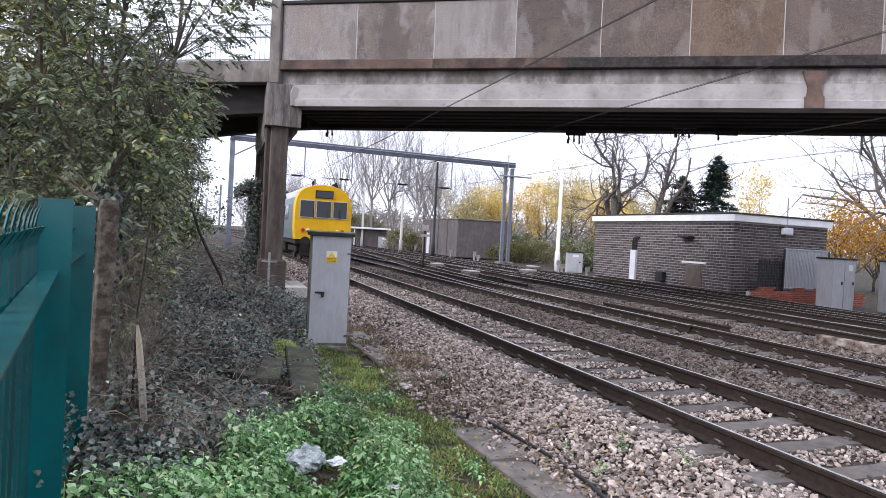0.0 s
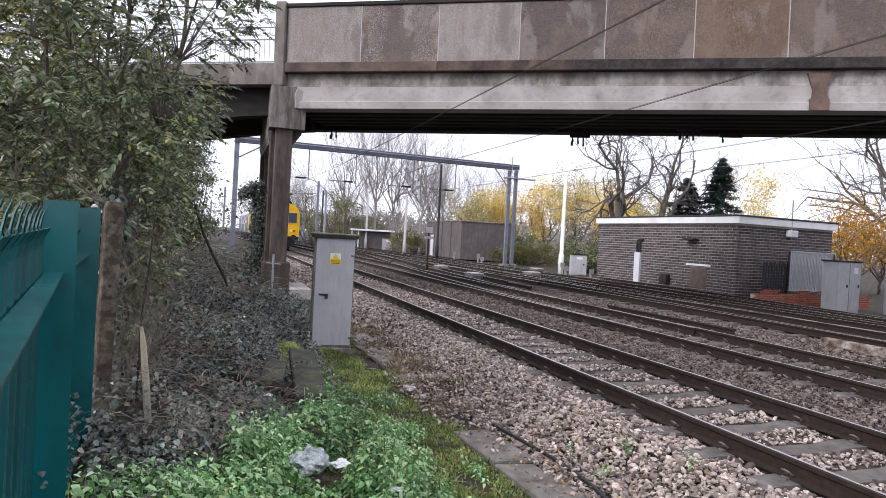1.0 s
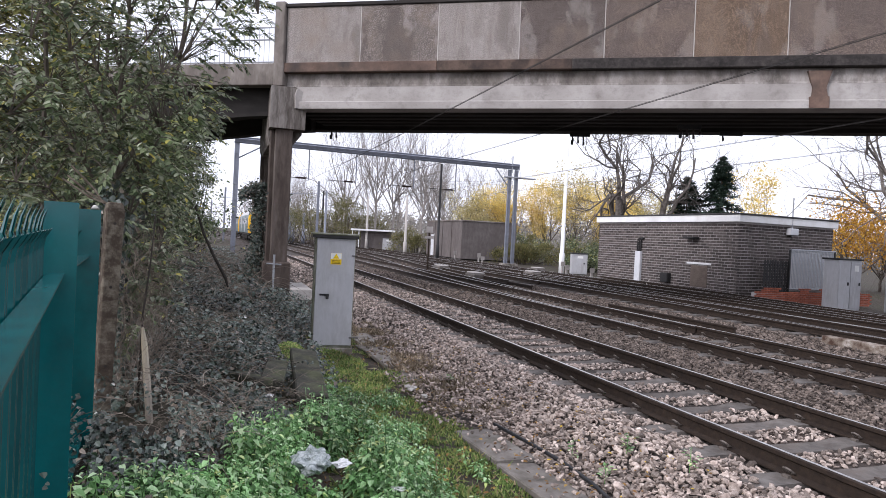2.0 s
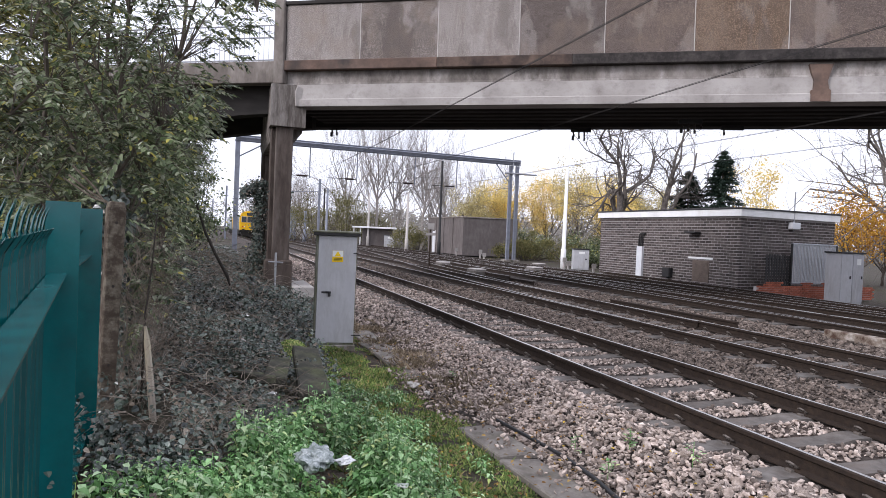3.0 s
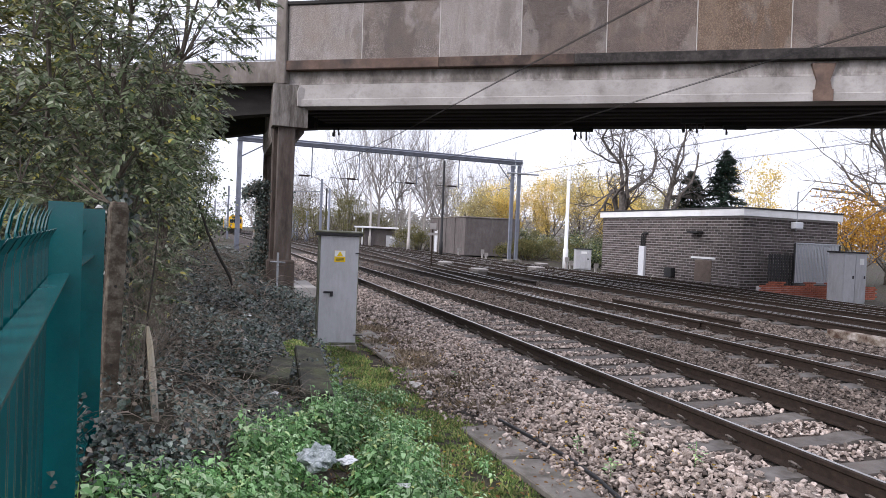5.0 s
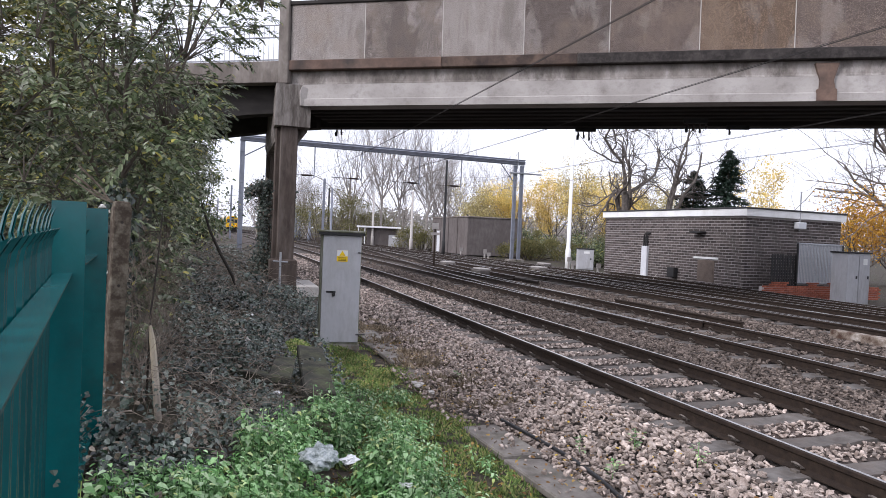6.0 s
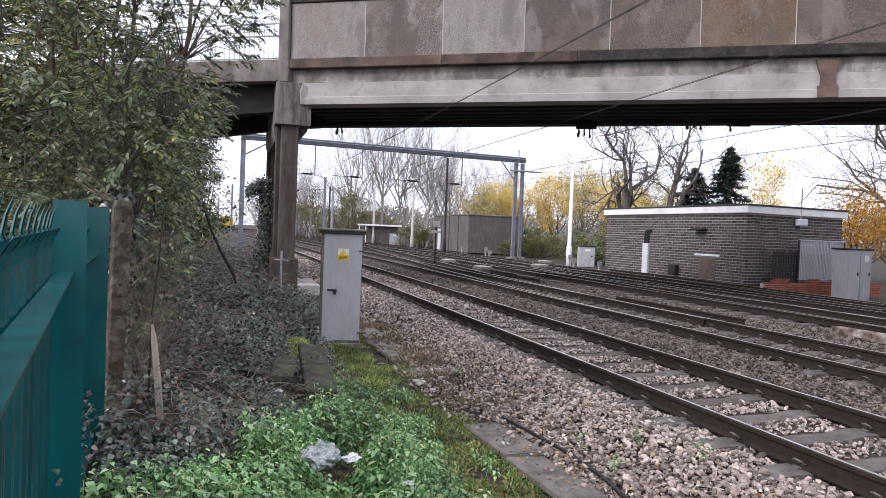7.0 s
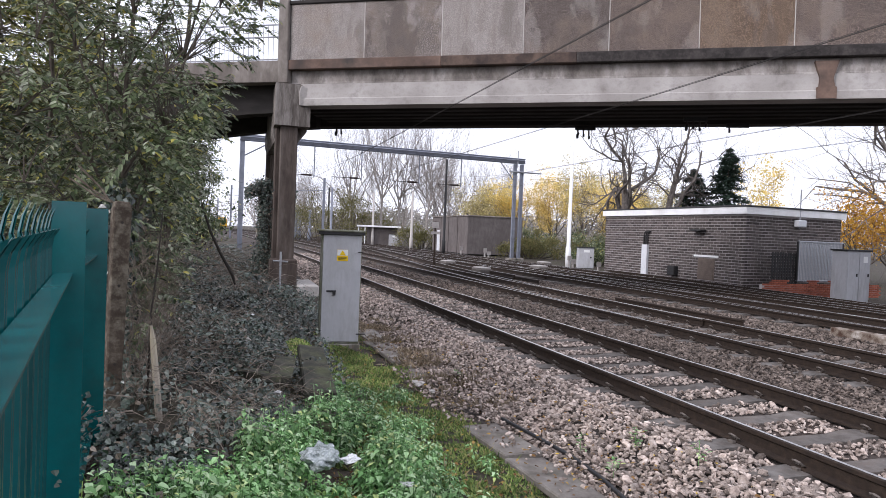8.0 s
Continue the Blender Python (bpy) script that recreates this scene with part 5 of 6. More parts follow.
    ob = raw_mesh(name, v.tolist(), faces.tolist(), material, parent)
    return ob


class Sticks:
    """Gathers many tapered sticks into one mesh."""

    def __init__(self):
        self.v, self.f = [], []

    def add(self, pts, radii, sides=4):
        base = len(self.v)
        for i, p in enumerate(pts):
            d = (pts[min(i + 1, len(pts) - 1)] - pts[max(i - 1, 0)])
            d = d.normalized() if d.length > 1e-6 else Vector((0, 0, 1))
            u = d.cross(Vector((0.2, 0.3, 1)) if abs(d.z) < 0.9 else Vector((1, 0.1, 0))).normalized()
            w = d.cross(u)
            for k in range(sides):
                a = 2 * math.pi * k / sides
                self.v.append(p + (u * math.cos(a) + w * math.sin(a)) * radii[i])
        for i in range(len(pts) - 1):
            for k in range(sides):
                self.f.append((base + i * sides + k, base + i * sides + (k + 1) % sides, base + (i + 1) * sides + (k + 1) % sides, base + (i + 1) * sides + k))
        self.f.append(tuple(base + (len(pts) - 1) * sides + k for k in range(sides)))

    def done(self, name, material, parent=None):
        return raw_mesh(name, [tuple(p) for p in self.v], self.f, material, parent)


def grow(rng, st, p, d, length, radius, level, tips, spread=0.6, rise=0.15, kids=(4, 3, 3, 3), wander=0.12, shrink=0.62, steps=5, thin=0.004):
    """A limb that wanders, tapers and forks; tips collects the ends of the last twigs."""
    pts, radii = [p.copy()], [radius]
    for i in range(steps):
        d = (d + Vector(rng.normal(0, wander, 3)) + Vector((0, 0, rise * 0.2))).normalized()
        p = p + d * (length / steps)
        pts.append(p.copy())
        radii.append(radius * (1 - 0.62 * (i + 1) / steps))
    st.add(pts, radii, 6 if level == len(kids) else (4 if level > 1 else 3))
    tips.append((pts[-1], d, level))
    if level == 0:
        return
    for k in range(kids[len(kids) - level]):
        i = int(rng.integers(max(1, steps // 3), steps + 1))
        side = Vector(rng.normal(0, 1, 3))
        side = (side - d * side.dot(d)).normalized()
        nd = (d * (1 - spread * 0.5) + side * spread + Vector((0, 0, rise))).normalized()
        grow(rng, st, pts[i], nd, length * shrink * rng.uniform(0.75, 1.15), max(thin, radii[i] * 0.62), level - 1, tips, spread, rise, kids, wander, shrink, max(3, steps - 1), thin)


def edge_x(z):
    """How far the crown of the lineside shrub reaches towards the line, at six and a half metres."""
    return float(np.interp(z, [0.3, 1.2, 1.5, 2.2, 2.5, 2.95, 3.3, 3.6, 5.0], [-0.75, -0.46, -0.4, -0.3, -0.15, 0.02, 0.18, 0.34, 0.4]))


def build_lineside_shrub():
    rng = np.random.default_rng(11)
    tree = thing("lineside_shrub", "tall leafy shrub with drooping grey-green leaves beside the fence", "shrub", pose(-1.2, 6.8, 0.1))
    off = Vector((1.2, -6.8, -0.1))
    st = Sticks()
    stems = []
    for bx, by, tx, ty, top, r in ((-0.86, 5.9, -0.8, 5.6, 5.2, 0.026), (-1.5, 6.9, -1.5, 6.5, 5.5, 0.03), (-0.8, 7.8, -0.25, 7.6, 5.4, 0.024), (-2.0, 7.4, -2.4, 7.0, 5.6, 0.03), (-1.4, 8.6, -1.2, 8.2, 6.0, 0.035), (-2.6, 9.5, -3.0, 9.0, 6.0, 0.07), (-1.0, 9.8, -0.5, 9.6, 5.6, 0.05)):
        pts = []
        for i in range(9):
            t = i / 8
            pts.append(Vector((bx + (tx - bx) * t + rng.normal(0, 0.04), by + (ty - by) * t + rng.normal(0, 0.05), -0.1 + top * t)) + off)
        st.add(pts, [r * (1 - 0.6 * i / 8) for i in range(9)], 6)
        stems.append(pts)
    # bare limbs that show between the leaves
    for a, b, c, r in (((-0.83, 5.75, 1.6), (-1.2, 5.5, 2.35), (-1.7, 5.3, 2.22), 0.016), ((-0.8, 5.7, 2.0), (-1.05, 5.5, 2.6), (-1.3, 5.4, 3.3), 0.014), ((-0.8, 5.7, 1.9), (-0.5, 5.6, 2.5), (-0.12, 5.5, 3.3), 0.013),
                       ((-0.8, 5.7, 2.3), (-0.5, 5.6, 2.72), (0.02, 5.5, 2.66), 0.008), ((-0.8, 5.7, 1.2), (-0.62, 5.6, 1.9), (-0.3, 5.5, 2.45), 0.011), ((-0.82, 5.7, 2.5), (-1.1, 5.4, 2.75), (-1.5, 5.2, 2.8), 0.009), ((-0.8, 5.65, 2.7), (-0.45, 5.5, 3.2), (0.2, 5.6, 3.28), 0.008),
                       ((-0.85, 5.75, 1.3), (-1.2, 5.4, 1.75), (-1.6, 5.2, 1.78), 0.01)):
        pts = [Vector(a), Vector(a).lerp(Vector(b), 0.5) + Vector(rng.normal(0, 0.02, 3)), Vector(b), Vector(b).lerp(Vector(c), 0.5) + Vector(rng.normal(0, 0.03, 3)), Vector(c)]
        pts = [p + off for p in pts]
        st.add(pts, [r, r * 0.85, r * 0.7, r * 0.5, r * 0.25], 5)
        stems.append(pts)
    P, T, U, L, W = [], [], [], [], []

    def spray(c, outward, n, leaf):
        """One compound leaf: pairs of drooping leaflets along a thin stalk."""
        if rng.random() < 0.22:
            nearest = min((p for s in stems for p in s), key=lambda p: (p - c).length + 0.8 * max(0.0, p.z - c.z + 0.2))
            mid = (nearest + c) / 2 + Vector((0, 0, 0.12))
            st.add([nearest, mid, c], [0.007, 0.005, 0.002], 3)
        d = Vector((outward.x + rng.normal(0, 0.55), outward.y + rng.normal(0, 0.45), rng.normal(-0.2, 0.35))).normalized()
        ln = leaf * n * 0.3
        st.add([c, c + d * ln * 0.5 + Vector((0, 0, 0.015)), c + d * ln], [0.003, 0.0025, 0.0012], 3)
        side = d.cross(Vector((0, 0, 1))).normalized()
        tilt = rng.normal(0, 0.35, 2)
        for k in range(n):
            t = (k + 2 - k % 2) / (n + 1)
            s = 1 if k % 2 else -1
            P.append(c + d * ln * t + Vector((0, 0, 0.015 - 0.03 * t)))
            T.append(d * (0.55 if k < n - 1 else 2.0) + side * s * 0.85 + Vector((0, 0, -0.3 + rng.normal(0, 0.16))))
            U.append((tilt[0] + rng.normal(0, 0.2), tilt[1] - 0.15 + rng.normal(0, 0.2), 1))
            sz = leaf * rng.uniform(0.75, 1.2)
            L.append(sz)
            W.append(sz * rng.uniform(0.42, 0.56))

    for k in range(6000):
        z = rng.uniform(0.75, 4.6)
        y = rng.uniform(5.0, 8.2)
        e = edge_x(z) * y / 6.5
        x = e - abs(rng.normal(0, 1.0)) * 1.15
        gap = noise.noise((x * 1.7, y * 1.2, z * 1.7))
        if gap < -0.16 or (z > 2.7 and x > -0.55 and (gap < 0.0 or rng.random() < 0.5)):
            continue
        c = Vector((x, y, z)) + off
        spray(c, Vector((0.4 if x > e - 0.4 else 0, -0.55, 0)), int(rng.integers(8, 14)), rng.uniform(0.042, 0.068))
    for k in range(1500):
        z, y = rng.uniform(0.3, 4.4), rng.uniform(8.2, 14.0)
        x = -0.035 * y - 0.3 - abs(rng.normal(0, 1.6))
        if (z > 3.2 and x > -1.8) or noise.noise((x * 1.2, y * 0.8, z * 1.2)) < -0.1:
            continue
        spray(Vector((x, y, z)) + off, Vector((0.3, -0.4, 0)), int(rng.integers(9, 14)), rng.uniform(0.08, 0.12))
    # the far side of the crown, which closes it against the sky
    leaf_cloud("foliage", P, T, U, np.array(L), np.array(W), M_SHRUB, tree, 0.18, 0.12)
    P, T, U, L, W = [], [], [], [], []
    for k in range(2300):
        z, y = rng.uniform(1.8, 6.6), rng.uniform(8.5, 13.5)
        x = -0.17 * y - 0.3 + 0.12 * (z - 3) - abs(rng.normal(0, 1.8))
        if noise.noise((x * 1.0, y * 0.7, z * 1.0)) < -0.22:
            continue
        spray(Vector((x, y, z)) + off, Vector((0.2, -0.4, 0)), int(rng.integers(8, 13)), rng.uniform(0.1, 0.15))
    st.done("branchwork", M_BARK, tree)
    leaf_cloud("rear_foliage", P, T, U, np.array(L), np.array(W), M_BACKLEAF, tree, 0.18, 0.12)["label"] = "yellowing olive leaves at the back of the crown"
    return tree





def build_ivy_bank():
    rng = np.random.default_rng(12)
    P, T, U, L = [], [], [], []
    n = 80000
    xs = np.where(rng.random(n) < 0.25, rng.uniform(0.2, 2.0, n), 1.15 - np.abs(rng.normal(0, 1.5, n)))
    ys = 2.6 + 22 * rng.random(n) ** 1.3
    for x, y in zip(xs, ys):
        lim = (2.0 if y > 11.2 else 1.35) if y > 7.2 else nettle_left(y) + 0.12
        if x > lim + 0.15 * noise.noise((y * 2, 0, 5)) or (5.9 < y < 7.4 and x > 0.42 and rng.random() < 0.75) or (4.2 < y < 4.95 and -0.6 < x < -0.28 and rng.random() < 0.8):
            continue
        if noise.noise((x * 2.6, y * 1.9, 8.0)) < -0.22 and rng.random() < 0.8:
            continue
        hump = 0.27 + 0.38 * noise.noise((x * 1.3, y * 0.9, 3.0)) + 0.16 * noise.noise((x * 4, y * 4, 1.0)) + (0.35 * smooth_step(-0.3, -1.2, x))
        z = ground_z(x, y) + max(0.02, hump) * rng.random() ** 0.65
        P.append((x, y, z))
        T.append((rng.normal(0, 1), rng.normal(-0.4, 1), rng.normal(-0.35, 0.4)))
        U.append((rng.normal(0.1, 0.45), rng.normal(-0.3, 0.45), 1))
        L.append(rng.uniform(0.026, 0.062) * (0.6 if y < 4.6 else (0.85 if y < 9 else 1.15)))
    for _ in range(7000):
        x, y = rng.uniform(-0.75, -0.02), rng.uniform(2.7, 5.2)
        if x > -0.3 + 0.3 * (y - 3.4) + 0.1 or (y > 4.2 and x > -0.62) or x < -0.167 * y + 0.04:
            continue
        P.append((x, y, ground_z(x, y) + (0.1 + 0.25 * abs(noise.noise((x * 3, y * 3, 6)))) * rng.random() ** 0.6))
        T.append((rng.normal(0, 1), rng.normal(-0.4, 1), rng.normal(-0.35, 0.4)))
        U.append((rng.normal(0.1, 0.5), rng.normal(-0.3, 0.5), 1))
        L.append(rng.uniform(0.02, 0.05))
    for _ in range(16000):
        y = rng.uniform(15.0, 50.0)
        x = 1.5 - 0.02 * y - abs(rng.normal(0, 1.8))
        hump = 0.35 + 0.5 * noise.noise((x * 0.9, y * 0.5, 3.0))
        P.append((x, y, ground_z(x, y) + max(0.03, hump) * rng.random() ** 0.6))
        T.append((rng.normal(0, 1), rng.normal(-0.4, 1), rng.normal(-0.35, 0.4)))
        U.append((rng.normal(0.1, 0.45), rng.normal(-0.3, 0.45), 1))
        L.append(rng.uniform(0.06, 0.13))
    L = np.array(L)
    bank = leaf_cloud("ivy_bank", P, T, U, L, L * 0.95, M_IVY, None, 0.2, 0.2, 0.35)
    tagged(bank, "dark ivy sprawling over the bank under bare twigs", "ivy", kind="stuff")
    # a curtain of ivy behind the concrete post
    P, T, U, L = [], [], [], []
    for _ in range(9000):
        y = rng.uniform(4.85, 7.5)
        x = -0.62 - 0.05 * (y - 4.6) - abs(rng.normal(0, 0.35))
        z = ground_z(x, y) + rng.uniform(0, 1.5) * (0.7 + 0.5 * noise.noise((x * 2, y * 2, 9)))
        P.append((x, y, z))
        T.append((rng.normal(0.2, 0.6), rng.normal(-0.3, 0.6), rng.normal(-0.7, 0.4)))
        U.append((rng.normal(0.4, 0.4), rng.normal(-0.8, 0.4), 0.5))
        L.append(rng.uniform(0.03, 0.065))
    L = np.array(L)
    tagged(leaf_cloud("ivy_curtain", P, T, U, L, L * 0.9, M_IVY, None, 0.2, 0.2, 0.35), "ivy climbing through an old wire fence", "ivy", kind="stuff")
    # dead stems and bramble over the bank
    st = Sticks()
    for _ in range(2300):
        y = 4.3 + 18 * rng.random() ** 1.05
        x = 0.75 - abs(rng.normal(0, 0.9))
        if y < 7 and x > -0.2 + 0.33 * (y - 4.2):
            continue
        if noise.noise((x * 1.2, y * 0.7, 21.0)) < -0.15 and y > 7:
            continue
        z = ground_z(x, y) + rng.uniform(0.05, 0.4)
        a, ln = rng.uniform(0, 6.28), rng.uniform(0.2, 0.9)
        p = Vector((x, y, z))
        pts = [p]
        el = rng.uniform(-0.1, 1.1)
        for i in range(5):
            a += rng.normal(0, 0.25)
            el -= 0.22
            p = p + Vector((math.cos(a) * math.cos(el), math.sin(a) * math.cos(el), math.sin(el))) * ln / 5
            pts.append(p)
        r = 0.0012 + 0.0032 * rng.random() ** 2.5 + 0.00012 * max(0.0, y - 6)
        st.add(pts, [r, r, r * 0.9, r * 0.8, r * 0.6, r * 0.3], 3)
    # a dry tangle before the bank, and arching canes towards the pier
    for k in range(1050):
        if k < 260:
            y = rng.uniform(3.9, 6.0)
            x = nettle_left(y) - 0.02 - abs(rng.normal(0, 0.3))
            ln, r0, hz = rng.uniform(0.15, 0.6), 0.0009 + 0.0022 * rng.random() ** 2, rng.uniform(0.1, 0.42)
        else:
            y = rng.uniform(13.5, 30.0)
            x = rng.uniform(-1.6, 1.1)
            ln, r0, hz = rng.uniform(0.6, 1.8), rng.uniform(0.004, 0.009), rng.uniform(0.05, 0.5)
        p = Vector((x, y, ground_z(x, y) + hz))
        a, el = rng.uniform(0, 6.28), rng.uniform(0.0, 1.2)
        pts = [p]
        for i in range(6):
            a += rng.normal(0, 0.3)
            el -= 0.25
            p = p + Vector((math.cos(a) * math.cos(el), math.sin(a) * math.cos(el), math.sin(el))) * ln / 6
            pts.append(p)
        st.add(pts, [r0, r0, r0 * 0.9, r0 * 0.8, r0 * 0.7, r0 * 0.5, r0 * 0.3], 3)
    # fine upright twigs caught in the old wire fence behind the post
    for _ in range(1100):
        y = rng.uniform(4.75, 6.4)
        x = -0.6 + 0.06 * (y - 4.6) - abs(rng.normal(0, 0.22)) + 0.1
        p = Vector((x, y, ground_z(x, y) + rng.uniform(0, 1.0)))
        d = Vector((rng.normal(0, 0.3), rng.normal(0, 0.3), rng.uniform(0.3, 1.0)))
        pts = [p]
        for i in range(4):
            d = (d + Vector(rng.normal(0, 0.28, 3))).normalized()
            p = p + d * rng.uniform(0.05, 0.14)
            pts.append(p)
        r = rng.uniform(0.0009, 0.0022)
        st.add(pts, [r, r, r * 0.9, r * 0.7, r * 0.4], 3)
    tagged(st.done("bramble_stems", M_TWIG), "bare dry bramble stems tangled over the bank", "brambles", kind="stuff")


def nettle_left(y):
    return float(np.interp(y, [3.0, 3.29, 3.62, 3.93, 4.6, 5.4, 5.8, 6.6], [-0.62, -0.46, -0.25, 0.0, 0.22, 0.62, 0.88, 1.05]))


def in_nettles(x, y):
    right = float(np.interp(y, [3.3, 4.1, 5.1, 5.8, 7.2, 7.4], [2.25, 2.15, 2.05, 1.85, 1.95, 1.6]))
    return nettle_left(y) + 0.12 * noise.noise((y * 3, 2.0, 0)) < x < right and 3.0 < y < 7.25


def build_nettles():
    rng = np.random.default_rng(13)
    P, T, U, L = [], [], [], []
    st = Sticks()
    for _ in range(7600):
        x, y = rng.uniform(-0.9, 2.3), rng.uniform(3.0, 7.3)
        if not in_nettles(x, y):
            continue
        dens = noise.noise((x * 1.9, y * 1.5, 2.0)) + 0.35 * noise.noise((x * 5, y * 5, 4.0))
        if (dens < -0.2 and (y > 4.4 or rng.random() < 0.4)) or (x > 1.15 and (dens < 0.06 or rng.random() < 0.5)):
            continue
        h = rng.uniform(0.15, 0.32) * (1.0 + 1.0 * dens) * (0.5 if abs(x - 0.6) < 0.2 and 3.75 < y < 4.25 else 1.0) * (0.55 if x > 1.3 else 1.0) * (0.75 if y < 4.2 else 1.0)
        z0 = ground_z(x, y)
        lean = Vector((rng.normal(0, 0.16), rng.normal(-0.06, 0.16), 1)).normalized()
        base = Vector((x, y, z0))
        st.add([base, base + lean * h], [0.003, 0.002], 3)
        lv = int(rng.integers(4, 7))
        a = rng.uniform(0, 6.28)
        for k in range(lv):
            t = 0.3 + 0.7 * (k + 1) / lv
            a += 1.57 + rng.normal(0, 0.15)
            for s in (0, math.pi):
                sz = (0.052 if k < lv - 1 else 0.03) * rng.uniform(0.75, 1.2) * (0.75 if x > 1.3 else 1.0)
                d = (math.cos(a + s), math.sin(a + s), 0.35 * t - 0.45 + rng.normal(0, 0.12))
                P.append(base + lean * h * t + Vector(d) * 0.014)
                T.append(d)
                U.append((rng.normal(0, 0.12), rng.normal(0, 0.12), 1))
                L.append(sz)
    L = np.array(L)
    tagged(leaf_cloud("nettle_patch", P, T, U, L, L * 0.72, M_NETTLE, None, 0.25, 0.3, 0.32), "bright green young nettles growing on the verge", "nettles", kind="stuff")
    tagged(st.done("nettle_stems", M_NETTLE), "thin green nettle stems", "nettles", kind="stuff")
    # moss, grass and low weeds between nettles, trough and cabinet
    P, T, U, L, W = [], [], [], [], []
    for _ in range(62000):
        x, y = rng.uniform(0.3, 2.75), rng.uniform(3.2, 11.5)
        lim = 2.3 if y < 8.5 else 2.45
        if x > lim and noise.noise((x * 3, y * 1.5, 4)) < 0.22:
            continue
        if noise.noise((x * 2.5, y * 2.0, 7)) + 0.4 * noise.noise((x * 7, y * 7, 3)) < -0.26 or (y > 7.5 and x < 1.0) or x < nettle_left(y) + 0.15:
            continue
        sz = rng.uniform(0.015, 0.045) if rng.random() < 0.88 else rng.uniform(0.05, 0.11)
        P.append((x, y, max(ground_z(x, y), bed_z(x) if x > 2.3 else -1)))
        T.append((rng.normal(0, 0.5), rng.normal(0, 0.5), rng.uniform(0.2, 1)))
        U.append((rng.normal(0, 0.6), -1, rng.normal(0.4, 0.4)))
        L.append(sz)
        W.append(sz * 0.4 if sz < 0.05 else sz * 0.1)
    tagged(leaf_cloud("verge_grass", P, T, U, np.array(L), np.array(W), M_MOSS, None, 0.2, 0.3), "short yellow-green grass and moss on the verge", "grass", kind="stuff")


def build_backing_scrub():
    """Dense dark scrub and ivy behind the shrub, up to the bridge."""
    rng = np.random.default_rng(21)
    n = 26000
    y = rng.uniform(9.0, 17.0, n)
    x = -0.045 * y - 0.55 - np.abs(rng.normal(0, 2.2, n))
    hz = np.array([2.6 + 1.3 * noise.noise((a * 0.5, b * 0.5, 0)) for a, b in zip(x, y)])
    z = 0.2 + hz * rng.random(n) ** 0.7
    L = rng.uniform(0.06, 0.13, n)
    ob = leaf_cloud("backing_scrub", np.c_[x, y, z], rng.normal(0, 1, (n, 3)) + (0.2, -0.4, -0.6), rng.normal(0, 0.5, (n, 3)) + (0.3, -0.6, 0.7), L, L * 0.75, M_IVY, None, 0.2, 0.2, 0.35)
    tagged(ob, "dark dense ivy and scrub behind the lineside shrub", "scrub", kind="stuff")



def build_small_growth():
    """Weeds in the ballast, dry growth by the trough, fallen leaves."""
    rng = np.random.default_rng(31)
    for x, y, n in ((3.35, 4.75, 26), (2.95, 4.45, 22), (3.0, 5.05, 14), (3.55, 4.2, 16), (2.85, 7.9, 18)):
        P, T, U, L = [], [], [], []
        z0 = bed_z(x) + 0.02
        for k in range(n):
            a, h = rng.uniform(0, 6.28), rng.uniform(0.02, 0.16)
            P.append((x + rng.normal(0, 0.025), y + rng.normal(0, 0.025), z0 + h))
            T.append((math.cos(a), math.sin(a), rng.uniform(-0.1, 0.6)))
            U.append((0, 0, 1))
            L.append(rng.uniform(0.03, 0.055))
        L = np.array(L)
        th = thing("ballast_weed", "small green weed growing through the ballast", "weed", group="ballast weeds")
        leaf_cloud("leaves", P, T, U, L, L * 0.45, M_NETTLE, th)
        part("stem", tube([(x, y, z0 - 0.06), (x + 0.005, y, z0 + 0.17)], 0.003, 4), M_NETTLE, th)
    P, T, U, L, W = [], [], [], [], []
    for _ in range(7000):
        x, y = 2.75 + rng.normal(0, 0.22), rng.uniform(6.6, 13.5)
        if noise.noise((x * 2, y * 1.6, 12)) < -0.05 or x > 3.25:
            continue
        sz = rng.uniform(0.03, 0.13)
        P.append((x, y, max(bed_z(x), -0.34) - 0.01))
        T.append((rng.normal(0, 0.7), rng.normal(0, 0.7), rng.uniform(0.05, 0.9)))
        U.append((rng.normal(0, 0.6), -1, rng.normal(0.4, 0.4)))
        L.append(sz)
        W.append(sz * 0.16)
    tagged(leaf_cloud("dry_weeds", P, T, U, np.array(L), np.array(W), M_DRYWEED, None, 0.2, 0.3), "dry brown weeds along the edge of the ballast", "weeds", kind="stuff")
    P, T, U, L = [], [], [], []
    for _ in range(1500):
        x, y = rng.uniform(0.0, 3.6), 3.3 + 9 * rng.random() ** 1.4
        P.append((x, y, (bed_z(x) + 0.045 if x > 2.8 else max(ground_z(x, y), -0.33 if x > 2.25 else -1) + rng.uniform(0.01, 0.07))))
        T.append((rng.normal(0, 1), rng.normal(0, 1), rng.normal(0, 0.2)))
        U.append((rng.normal(0, 0.35), rng.normal(0, 0.35), 1))
        L.append(rng.uniform(0.02, 0.05))
    L = np.array(L)
    tagged(leaf_cloud("fallen_leaves", P, T, U, L, L * 0.6, M_FALLEN, None, 0.3, 0.2), "fallen brown and yellow leaves scattered on the verge", "leaves", kind="stuff")


build_small_growth()
build_lineside_shrub()
build_backing_scrub()
build_ivy_bank()
build_nettles()


